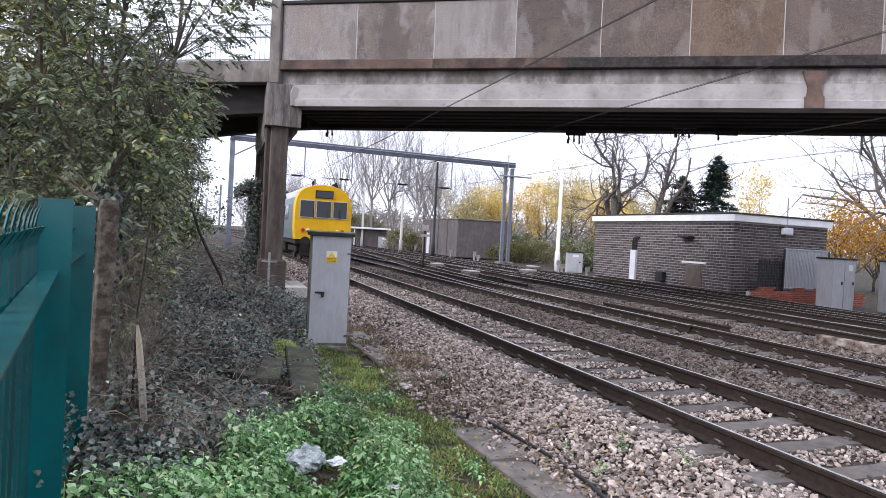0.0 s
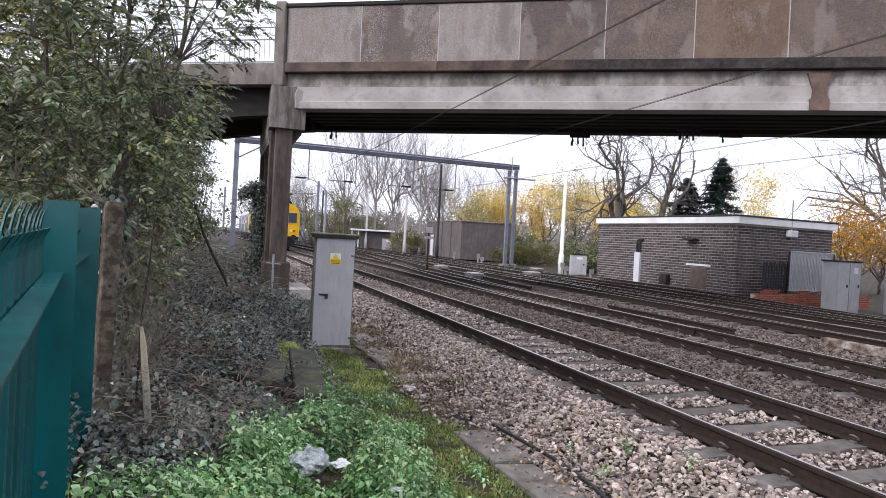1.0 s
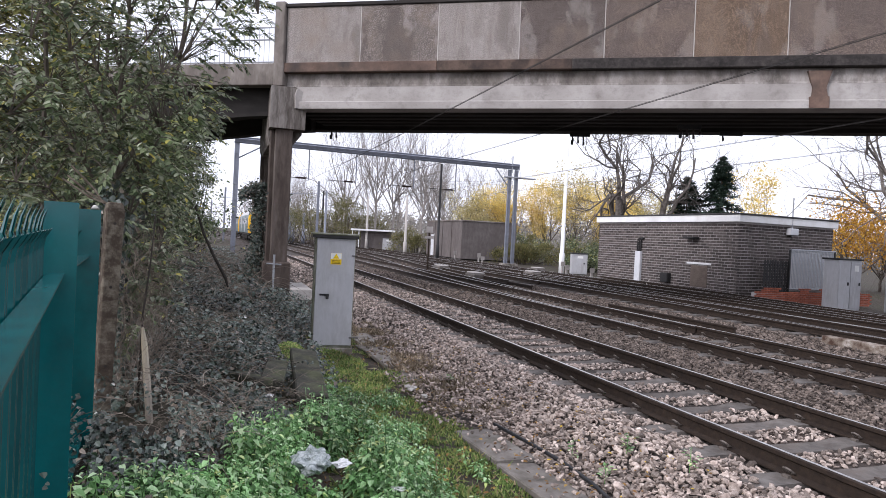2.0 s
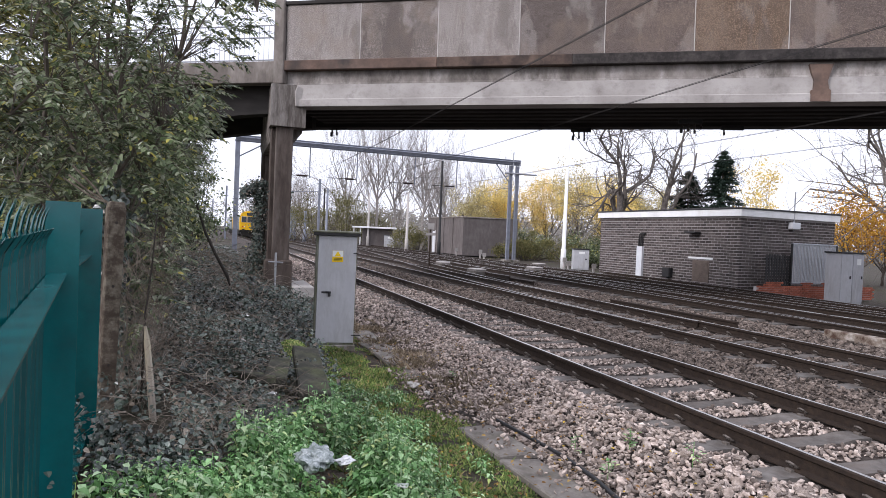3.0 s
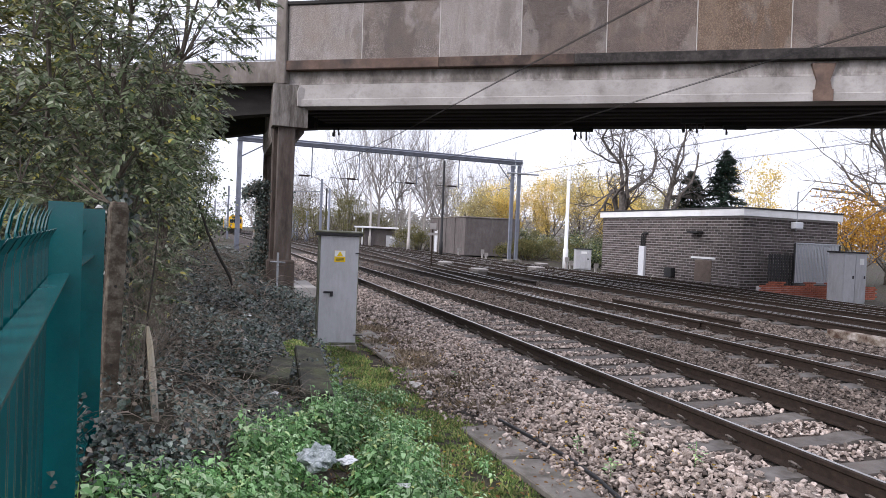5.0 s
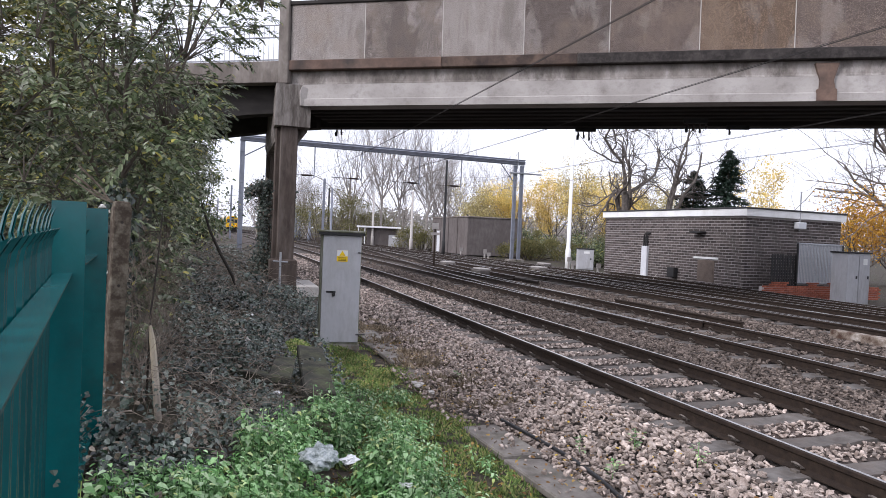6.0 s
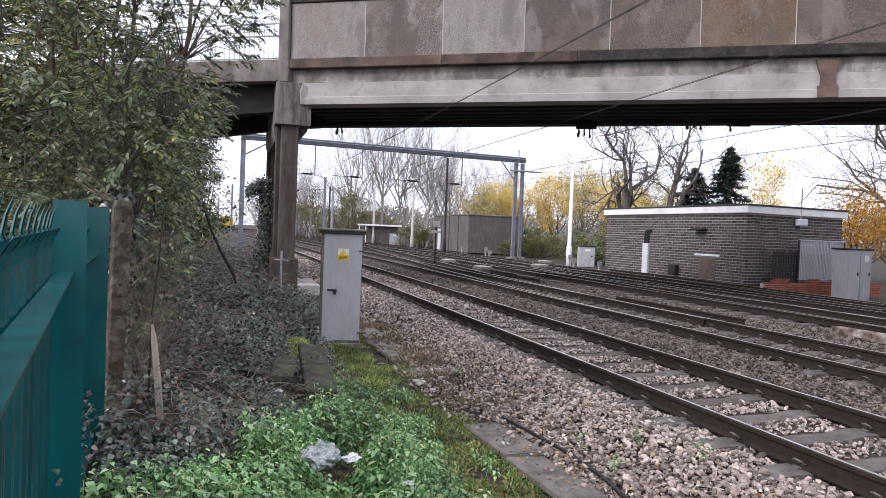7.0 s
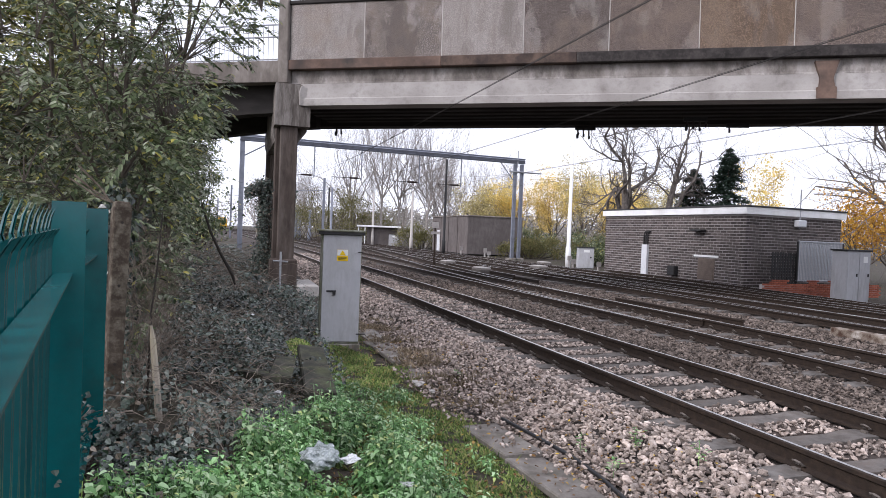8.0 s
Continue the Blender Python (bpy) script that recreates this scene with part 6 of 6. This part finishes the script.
def build_moss_cushion():
    rng = np.random.default_rng(41)
    n = 5200
    a, r = rng.uniform(0, 6.28, n), np.sqrt(rng.random(n))
    x, y = 0.93 + 0.27 * r * np.cos(a), 9.0 + 0.5 * r * np.sin(a)
    z = np.array([ground_z(p, q) for p, q in zip(x, y)]) + 0.3 * (1 - r ** 2) ** 0.7 + rng.uniform(-0.02, 0.02, n)
    L = rng.uniform(0.012, 0.035, n)
    ob = leaf_cloud("moss_cushion", np.c_[x, y, z], rng.normal(0, 0.7, (n, 3)) + (0, 0, 0.6), rng.normal(0, 0.6, (n, 3)) + (0, -0.6, 0.5), L, L * 0.6, M_MOSS)
    tagged(ob, "yellow-green moss cushion beside the grey cabinet", "moss", kind="stuff")


build_moss_cushion()

# ---- trees and bushes beyond the line ----


def bare_tree(label, x, y, height, seed, spread=0.55, trunk=0.2, kids=(6, 4, 4, 3), rise=0.25, lean=(0, 0), shrink=0.6, first=0.42, leaves=0, leaf_mat=None, leaf_size=0.16, thin=0.009, wander=0.2, bark=None):
    bark = bark or M_FARBARK
    rng = np.random.default_rng(seed)
    th = thing("bare_tree" if not leaves else "autumn_tree", label, "tree", pose(x, y, -0.45))
    st, tips = Sticks(), []
    trunk_st = Sticks()
    pts = [Vector((lean[0] * t + rng.normal(0, 0.06) * (t > 0), lean[1] * t + rng.normal(0, 0.06) * (t > 0), height * first * t)) for t in (0, 0.25, 0.5, 0.75, 1.0)]
    trunk_st.add(pts, [trunk * (1 - 0.35 * t) for t in (0, 0.25, 0.5, 0.75, 1)], 8)
    trunk_st.done("trunk", bark, th)
    n = kids[0]
    for k in range(n):
        a = 2 * math.pi * k / n + rng.normal(0, 0.3)
        i = 4 if k % 2 == 0 else 3
        d = Vector((math.cos(a) * spread, math.sin(a) * spread, 1 - spread * 0.45 + rng.normal(0, 0.1))).normalized()
        grow(rng, st, pts[i], d, height * (1 - first) * rng.uniform(0.62, 0.8), trunk * 0.48, len(kids) - 1, tips, spread * 1.05, rise, kids[1:], wander, shrink, 5, thin)
    st.done("branchwork", bark, th)
    if leaves:
        ends = [t for t in tips if t[2] <= 1]
        P, T, U, L = [], [], [], []
        for _ in range(leaves):
            p, d, lv = ends[int(rng.integers(0, len(ends)))]
            P.append(p + Vector(rng.normal(0, 0.4, 3)))
            T.append(rng.normal(0, 1, 3) + np.array((0, 0, -0.4)))
            U.append(rng.normal(0, 0.7, 3) + np.array((0, 0, 0.8)))
            L.append(leaf_size * rng.uniform(0.6, 1.3))
        L = np.array(L)
        leaf_cloud("crown", P, T, U, L, L * 0.7, leaf_mat, th)
    return th


def bush(name, label, x, y, w, d, h, seed, mat, n, size=0.12, z0=-0.45, tight=1.0):
    """A bush: a fan of stems and leaves in uneven clumps."""
    rng = np.random.default_rng(seed)
    th = thing(name, label, "bush", pose(x, y, z0))
    st = Sticks()
    clumps = []
    for k in range(max(6, int(w * 4 / tight ** 2))):
        a = rng.uniform(0, 6.28)
        r = math.sqrt(rng.random())
        c = Vector((w / 2 * r * math.cos(a), d / 2 * r * math.sin(a), h * rng.uniform(0.25, 1.0) * (1 - 0.45 * r * r)))
        clumps.append((c, rng.uniform(0.25, 0.55) * min(1.4, h * 0.3) * tight))
        st.add([Vector((c.x * 0.4, c.y * 0.4, 0)), Vector((c.x * 0.8, c.y * 0.8, c.z * 0.55)), c * 1.05], [0.05, 0.03, 0.008], 4)
    st.done("stemwork", M_FARBARK, th)
    idx = rng.integers(0, len(clumps), n)
    C = np.array([c[0][:] for c in clumps])[idx]
    R = np.array([c[1] for c in clumps])[idx][:, None]
    P = C + rng.normal(0, 1, (n, 3)) * R * np.array((1, 1, 0.8))
    P[:, 2] = np.abs(P[:, 2])
    L = size * rng.uniform(0.6, 1.3, n)
    leaf_cloud("crown", P, rng.normal(0, 1, (n, 3)) + (0, 0, -0.3), rng.normal(0, 0.6, (n, 3)) + (0, 0, 0.8), L, L * 0.65, mat, th)
    return th


def conifer(x, y, h, w, seed):
    rng = np.random.default_rng(seed)
    th = thing("conifer", "dark green conifer standing behind the brick building", "tree", pose(x, y, -0.45))
    part("trunk", add_tube(bmesh.new(), [(0, 0, 0), (0, 0, h * 0.5), (0, 0, h)], [0.16, 0.09, 0.01], 7), M_FARBARK, th)
    P, T, U, L = [], [], [], []
    st = Sticks()
    z = 0.8
    while z < h - 0.1:
        r = w / 2 * (1 - z / h) ** 0.85 * rng.uniform(0.8, 1.15) + 0.03
        for k in range(13):
            a = rng.uniform(0, 6.28)
            rr = r * rng.uniform(0.35, 1.15) ** 0.6
            e = Vector((math.cos(a) * rr, math.sin(a) * rr, z - 0.12 * rr + 0.02))
            st.add([Vector((0, 0, z)), e * 0.6 + Vector((0, 0, z * 0.4 - 0.02)), e], [0.02, 0.012, 0.004], 3)
            for j in range(75):
                t = rng.uniform(0.2, 1.0)
                p = Vector((e.x * t, e.y * t, z + (e.z - z) * t)) + Vector(rng.normal(0, 0.07, 3))
                P.append(p)
                T.append((math.cos(a) + rng.normal(0, 0.6), math.sin(a) + rng.normal(0, 0.6), rng.normal(-0.15, 0.35)))
                U.append((rng.normal(0, 0.3), rng.normal(0, 0.3), 1))
                L.append(rng.uniform(0.1, 0.24) * min(1.0, 0.4 + r))
        z += 0.3
    st.done("branchwork", M_FARBARK, th)
    L = np.array(L)
    leaf_cloud("crown", P, T, U, L, L * 0.45, M_CONIFER, th)


# haze over these far trees comes from their paled bark
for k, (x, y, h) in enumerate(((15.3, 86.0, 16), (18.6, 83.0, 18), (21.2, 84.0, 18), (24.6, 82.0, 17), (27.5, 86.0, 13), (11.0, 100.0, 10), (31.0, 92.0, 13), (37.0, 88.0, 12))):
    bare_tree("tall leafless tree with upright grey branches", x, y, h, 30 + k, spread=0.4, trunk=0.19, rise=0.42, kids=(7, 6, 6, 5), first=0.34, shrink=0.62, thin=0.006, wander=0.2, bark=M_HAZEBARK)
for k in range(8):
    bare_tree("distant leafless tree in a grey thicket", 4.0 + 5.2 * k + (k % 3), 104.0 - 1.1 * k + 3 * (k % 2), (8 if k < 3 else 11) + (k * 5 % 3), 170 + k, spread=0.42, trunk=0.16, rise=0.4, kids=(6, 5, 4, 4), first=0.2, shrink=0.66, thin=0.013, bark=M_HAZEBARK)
for k, (x, y, h) in enumerate(((27.0, 69.0, 6.6), (30.5, 68.0, 7.2), (34.5, 66.0, 8.0), (37.5, 65.0, 8.6), (41.0, 64.0, 7.4), (38.0, 58.0, 7.0), (45.0, 62.0, 7.0))):
    bare_tree("autumn tree with bright yellow leaves beyond the junction", x, y, h, 50 + k, spread=0.45, trunk=0.13, kids=(7, 5, 4), rise=0.5, first=0.18, leaves=9000, leaf_mat=M_YELLOWLEAF if k % 3 else M_PALELEAF, leaf_size=0.15)
bare_tree("broad leafless tree with thick dark limbs", 27.4, 41.5, 13.5, 71, spread=0.62, trunk=0.34, kids=(6, 6, 6, 6), rise=0.16, first=0.4, shrink=0.62, wander=0.34, thin=0.008, bark=M_OAKBARK)
bare_tree("broad leafless tree with twisted dark limbs", 30.0, 40.5, 13.5, 72, spread=0.5, trunk=0.3, kids=(4, 5, 6, 6), rise=0.22, first=0.4, shrink=0.62, wander=0.36, thin=0.008, lean=(0.6, 0), bark=M_OAKBARK)
bare_tree("broad leafless tree with drooping twigs by the far boundary", 37.8, 27.6, 13, 73, spread=0.75, trunk=0.3, kids=(8, 6, 6, 5), rise=0.02, first=0.3, shrink=0.66, wander=0.24, thin=0.007, bark=M_OAKBARK)
conifer(33.0, 41.0, 7.7, 8.2, 81)
conifer(34.7, 39.4, 9.1, 8.4, 82)
bare_tree("small yellow autumn tree in the distance", 54.0, 56.0, 9.5, 91, spread=0.3, trunk=0.14, kids=(6, 4, 3), rise=0.6, first=0.2, leaves=2500, leaf_mat=M_YELLOWLEAF, leaf_size=0.22)
for k, (x, y) in enumerate(((34.0, 28.2), (36.5, 26.2), (39.0, 30.0))):
    bare_tree("orange-leaved autumn tree behind the grey cabinets", x, y, 4.6, 95 + k, spread=0.5, trunk=0.1, kids=(6, 4, 3), rise=0.25, first=0.22, leaves=3200, leaf_mat=M_ORANGELEAF, leaf_size=0.13)
for k, (x, y, w, h, mt) in enumerate(((10.8, 79, 7, 8.0, M_OLIVELEAF), (14.6, 83, 7, 7.5, M_OLIVELEAF), (8.0, 94, 8, 7.0, M_OLIVELEAF), (19.0, 88, 8, 6.0, M_OLIVELEAF), (26.0, 54.0, 6, 2.6, M_OLIVELEAF), (28.5, 49.0, 6, 2.8, M_OLIVELEAF), (25.8, 43.0, 4, 2.4, M_SHRUB), (30.0, 46.0, 7, 3.0, M_OLIVELEAF), (21.0, 72.0, 6, 3.0, M_OLIVELEAF), (33.0, 36.0, 6, 2.8, M_OLIVELEAF), (28.5, 60.0, 7, 3.2, M_SHRUB), (42.0, 40.0, 9, 4.0, M_OLIVELEAF))):
    bush("bush", "half-bare olive bush along the far boundary", x, y, w, w * 0.6, h, 110 + k, mt, 6500, 0.13)
for k, (x, y, w, h) in enumerate(((-1.75, 16.5, 2.0, 3.8), (-2.0, 20.5, 2.3, 4.6), (-3.2, 24.5, 3.4, 4.8), (-3.6, 30.0, 3.8, 5.2), (-4.3, 37.0, 4.0, 5.2), (-5.2, 46.0, 4.6, 5.5), (-6.5, 58.0, 5.0, 5.5), (-8.5, 75.0, 6.0, 5.5), (-11.5, 95.0, 7.0, 6.0))):
    bush("lineside_bush", "grey-green overgrown bush beside the line", x, y, w, w * 1.1, h, 130 + k, M_SHRUB if k < 5 else M_OLIVELEAF, 4200, 0.1 if k < 4 else 0.16)


# pale grey tones stand in for the haze over the far woods
M_FARWOOD = leafy("far_hazed_woods", [(0.0, (0.2, 0.19, 0.175)), (0.5, (0.28, 0.265, 0.24)), (1.0, (0.36, 0.33, 0.28))], 0.2, 0.8, 0.3)


bush("lineside_bush", "pale grey-green bush leaning out beside the line", -1.62, 27.5, 2.5, 3.0, 6.3, 145, M_SHRUB, 24000, 0.075, tight=0.42)


def far_woods():
    """The woods at the end of the view: stems and clumps without count."""
    rng = np.random.default_rng(150)
    n = 70000
    a = rng.uniform(-0.35, 1.2, n)
    r = rng.uniform(150, 260, n)
    x, y = r * np.sin(a), r * np.cos(a)
    r = np.where(rng.random(n) < 0.35, rng.uniform(300, 420, n), r)
    x, y = r * np.sin(a), r * np.cos(a)
    keep = (np.abs(x - np.array([10 - BEND * t * t / 2 for t in y])) > 12) | (r > 290)
    hgt = np.where(r > 290, 14, 7) + 5 * np.array([noise.noise((t * 9, 0, 0)) for t in a])
    z = rng.random(n) ** 0.8 * hgt
    P = np.c_[x, y, z][keep]
    m = len(P)
    L = rng.uniform(0.5, 1.1, m)
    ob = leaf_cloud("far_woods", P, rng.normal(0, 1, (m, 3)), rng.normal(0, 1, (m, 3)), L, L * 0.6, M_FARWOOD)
    tagged(ob, "hazy brown woods in the far distance", "woods", kind="stuff")


far_woods()


def ivy_on_pier():
    rng = np.random.default_rng(160)
    P, T, U, L = [], [], [], []
    for _ in range(6500):
        z = rng.uniform(-0.2, 2.9)
        w = 0.09 + 0.1 * noise.noise((z * 2, 0, 1)) + (0.08 if z < 1 else 0)
        P.append((1.03 + rng.normal(-0.05, w), 20.2 + rng.normal(0, 0.25), z))
        T.append((rng.normal(-0.4, 0.7), rng.normal(-0.5, 0.6), rng.normal(-0.5, 0.5)))
        U.append((rng.normal(-0.4, 0.6), -1, 0.2))
        L.append(rng.uniform(0.035, 0.07))
    for _ in range(900):
        t = rng.random()
        s = -1 if rng.random() < 0.72 else 1
        P.append((1.3 + s * (0.25 + (0.6 if s < 0 else 0.3) * t), 20.1 + rng.normal(0, 0.15), 2.75 - 0.25 * t + rng.normal(0, 0.1)))
        T.append((s + rng.normal(0, 0.6), rng.normal(-0.4, 0.6), rng.normal(-0.5, 0.5)))
        U.append((rng.normal(0, 0.4), -0.7, 0.7))
        L.append(rng.uniform(0.05, 0.1))
    L = np.array(L)
    th = thing("pier_ivy", "dark ivy climbing the side of the bridge pier", "ivy")
    leaf_cloud("ivy_leaves", P, T, U, L, L * 0.9, M_IVY, th, 0.2, 0.2, 0.35)
    st = Sticks()
    for k in range(5):
        st.add([Vector((1.03 + 0.03 * k, 20.06, -0.4)), Vector((1.0 + 0.04 * k, 20.05, 1.2)), Vector((1.05 + 0.02 * k, 20.06, 2.8))], [0.03, 0.022, 0.008], 5)
    st.done("stem", M_BARK, th)


ivy_on_pier()

# ---- train ----
M_YELLOW = surface("train_warning_yellow", [(0.3, (0.74, 0.4, 0.004)), (0.6, (0.82, 0.47, 0.006)), (0.8, (0.86, 0.5, 0.01))], 1.5, 0.45, bump=0.02, stain=(0.5, 0.29, 0.03), stain_scale=1.8, stain_amount=0.3)
M_COACH = surface("coach_blue_grey", [(0.3, (0.1, 0.14, 0.15)), (0.7, (0.16, 0.205, 0.215))], 1.2, 0.45, bump=0.02, stain=(0.09, 0.085, 0.07), stain_scale=1.2)
M_COACHROOF = surface("pale_grey_roof", [(0.3, (0.4, 0.4, 0.41)), (0.7, (0.55, 0.55, 0.56))], 1.5, 0.6, bump=0.05, stain=(0.25, 0.24, 0.23), stain_scale=1.0)
M_UNDER = surface("underframe_grime", [(0.3, (0.012, 0.011, 0.01)), (0.7, (0.04, 0.035, 0.03))], 4, 0.85, bump=0.2)
M_GLASS = glassy("train_window_glass")
M_REDLAMP = surface("red_tail_lamp_lens", [(0.3, (0.5, 0.01, 0.01)), (0.7, (0.65, 0.02, 0.015))], 6, 0.2, bump=0.0)
M_WHEEL = surface("wheel_steel", [(0.3, (0.05, 0.04, 0.035)), (0.7, (0.12, 0.1, 0.09))], 8, 0.5, metal=0.6, bump=0.05)
SIDE = [(-1.36, 1.05), (1.36, 1.05), (1.41, 1.55), (1.42, 2.2), (1.40, 2.75), (1.33, 3.08)]
ARC = [(1.33, 3.08), (1.2, 3.36), (0.95, 3.56), (0.5, 3.71), (0.0, 3.76), (-0.5, 3.71), (-0.95, 3.56), (-1.2, 3.36), (-1.33, 3.08)]


def loft(prof0, y0, prof1, y1):
    bm = bmesh.new()
    a = [bm.verts.new((x, y0, z)) for x, z in prof0]
    b = [bm.verts.new((x, y1, z)) for x, z in prof1]
    n = len(a)
    for i in range(n):
        bm.faces.new((a[i], a[(i + 1) % n], b[(i + 1) % n], b[i]))
    bm.faces.new(a[::-1])
    bm.faces.new(b)
    bmesh.ops.recalc_face_normals(bm, faces=bm.faces)
    return bm


def build_car(label):
    th = thing("rail_car", label, "train car", group="train cars")
    LEN = 20.0
    whole = SIDE[:6] + ARC[1:-1] + [(-1.33, 3.08), (-1.40, 2.75), (-1.42, 2.2), (-1.41, 1.55)]
    part("body", prism([(-1.36, 1.05), (1.36, 1.05), (1.41, 1.55), (1.42, 2.2), (1.40, 2.75), (1.33, 3.08), (-1.33, 3.08), (-1.40, 2.75), (-1.42, 2.2), (-1.41, 1.55)], "y", 0.4, LEN - 0.4), M_COACH, th, "blue-grey painted body side")
    part("roof", prism([(x * 1.004, z + 0.004) for x, z in ARC], "y", 0.4, LEN - 0.4), M_COACHROOF, th, "pale grey curved roof")
    small = [(x * 0.965, 1.05 + (z - 1.05) * 0.985) for x, z in whole]
    for y0, y1, tag in ((0.0, 0.4, 0), (LEN, LEN - 0.4, 1)):
        sg = 1 if tag == 0 else -1
        cab = part("cab_end", loft(small, y0, whole, y1), M_YELLOW, th, "bright yellow cab end")
        for x0, x1, z0, z1, nm in ((-1.12, -0.47, 2.14, 2.92, "windscreen"), (-0.34, 0.34, 2.14, 2.92, "windscreen"), (0.47, 1.12, 2.14, 2.92, "windscreen"), (-0.4, 0.4, 3.1, 3.42, "headcode_box")):
            part(nm, box((x0, min(y0 - sg * 0.012, y0 - sg * 0.03), z0), (x1, max(y0 - sg * 0.012, y0 - sg * 0.03), z1), 0.004), M_GLASS, cab)
            bm = bmesh.new()
            for a, b, c, d in ((x0 - 0.03, x1 + 0.03, z0 - 0.03, z0), (x0 - 0.03, x1 + 0.03, z1, z1 + 0.03), (x0 - 0.03, x0, z0, z1), (x1, x1 + 0.03, z0, z1)):
                add_box(bm, (a, min(y0, y0 - sg * 0.035), c), (b, max(y0, y0 - sg * 0.035), d))
            part("window_frame", bm, M_COACHROOF if nm == "windscreen" else M_UNDER, cab)
        for x in (-0.95, 0.95):
            for dx, mt, nm in ((0, M_REDLAMP, "tail_lamp"), (-0.24 if x > 0 else 0.24, M_SIGN_W, "head_lamp")):
                bm = bmesh.new()
                bmesh.ops.create_cone(bm, cap_ends=True, segments=14, radius1=0.09, radius2=0.08, depth=0.06, matrix=Matrix.Translation((x + dx, y0 - sg * 0.03, 1.5)) @ Matrix.Rotation(math.pi / 2, 4, "X"))
                part(nm, bm, mt, cab)
            bm = bmesh.new()
            add_tube(bm, [(x * 0.92, y0, 0.98), (x * 0.92, y0 - sg * 0.4, 0.98)], 0.1, 10)
            add_tube(bm, [(x * 0.92, y0 - sg * 0.4, 0.98), (x * 0.92, y0 - sg * 0.44, 0.98)], 0.22, 14)
            part("buffer", bm, M_UNDER, th)
        for x in (-0.5, 0.15, 0.75):
            part("wiper", box((x, min(y0 - sg * 0.045, y0 - sg * 0.055), 2.08), (x + 0.025, max(y0 - sg * 0.045, y0 - sg * 0.055), 2.55)), M_BLACK, cab)
        part("coupling", box((-0.16, min(y0, y0 - sg * 0.3), 0.75), (0.16, max(y0, y0 - sg * 0.3), 1.0), 0.03), M_UNDER, th)
        part("snow_guard", box((-1.05, min(y0 + sg * 0.05, y0 + sg * 0.12), 0.25), (1.05, max(y0 + sg * 0.05, y0 + sg * 0.12), 0.85), 0.02), M_UNDER, th)
        for hx in (-0.55, 0.55):
            part("horn", add_tube(bmesh.new(), [(hx, y0 + sg * 0.25, 3.62), (hx, y0 + sg * 0.25, 3.84), (hx, y0 + sg * 0.05, 3.84)], 0.05, 8), M_UNDER, th)
        part("cab_skirt", box((-1.3, min(y0 + sg * 0.02, y0 + sg * 0.3), 0.8), (1.3, max(y0 + sg * 0.02, y0 + sg * 0.3), 1.04), 0.02), M_UNDER, th)
        part("roof_vent", box((0.5, min(y0 + sg * 0.6, y0 + sg * 1.0), 3.55), (0.75, max(y0 + sg * 0.6, y0 + sg * 1.0), 3.86), 0.03), M_UNDER, th)
    for sx in (-1, 1):
        for k in range(9):
            y = 2.2 + k * 1.82
            if k in (2, 6):
                part("door", box((min(sx * 1.412, sx * 1.432), y, 1.12), (max(sx * 1.412, sx * 1.432), y + 1.0, 2.98), 0.004), M_COACHROOF, th, "pale passenger door")
                continue
            part("side_window", box((min(sx * 1.40, sx * 1.43), y, 2.0), (max(sx * 1.40, sx * 1.43), y + 1.35, 2.72), 0.004), M_GLASS, th)
    part("solebar", box((-1.3, 0.3, 0.82), (1.3, LEN - 0.3, 1.05), 0.01), M_UNDER, th)
    for y, w in ((5.8, 1.4), (8.0, 1.8), (10.6, 1.2), (12.4, 1.5)):
        part("engine_box", box((-1.15, y, 0.32), (1.15, y + w, 0.82), 0.04), M_UNDER, th)
    for yb in (3.0, LEN - 3.0):
        bog = part("bogie", box((-1.1, yb - 1.7, 0.38), (1.1, yb + 1.7, 0.7), 0.05), M_UNDER, th)
        part("bolster", box((-0.8, yb - 0.3, 0.6), (0.8, yb + 0.3, 0.83)), M_UNDER, bog)
        for dy in (-1.25, 1.25):
            for sx in (-0.76, 0.76):
                bm = bmesh.new()
                bmesh.ops.create_cone(bm, cap_ends=True, segments=24, radius1=0.445, radius2=0.445, depth=0.12, matrix=Matrix.Translation((sx, yb + dy, 0.446)) @ Matrix.Rotation(math.pi / 2, 4, "Y"))
                part("wheel", bm, M_WHEEL, bog)
    return th


rail_cars = [build_car("blue-grey diesel railcar with a yellow cab end, drawing away"), build_car("leading blue-grey diesel railcar with a pale roof")]


def car_pose(y):
    return pose(TRACKS[0] + bend(y), y, 0, 0, 0, math.degrees(math.atan(BEND * y)))


def motions():
    """The train draws away at a steady 21.5 m/s."""
    for k, car in enumerate(rail_cars):
        walk(car, [(0.5 * i, car_pose(32 + 21.5 * 0.5 * i + 20.6 * k)) for i in range(17)])


motions()
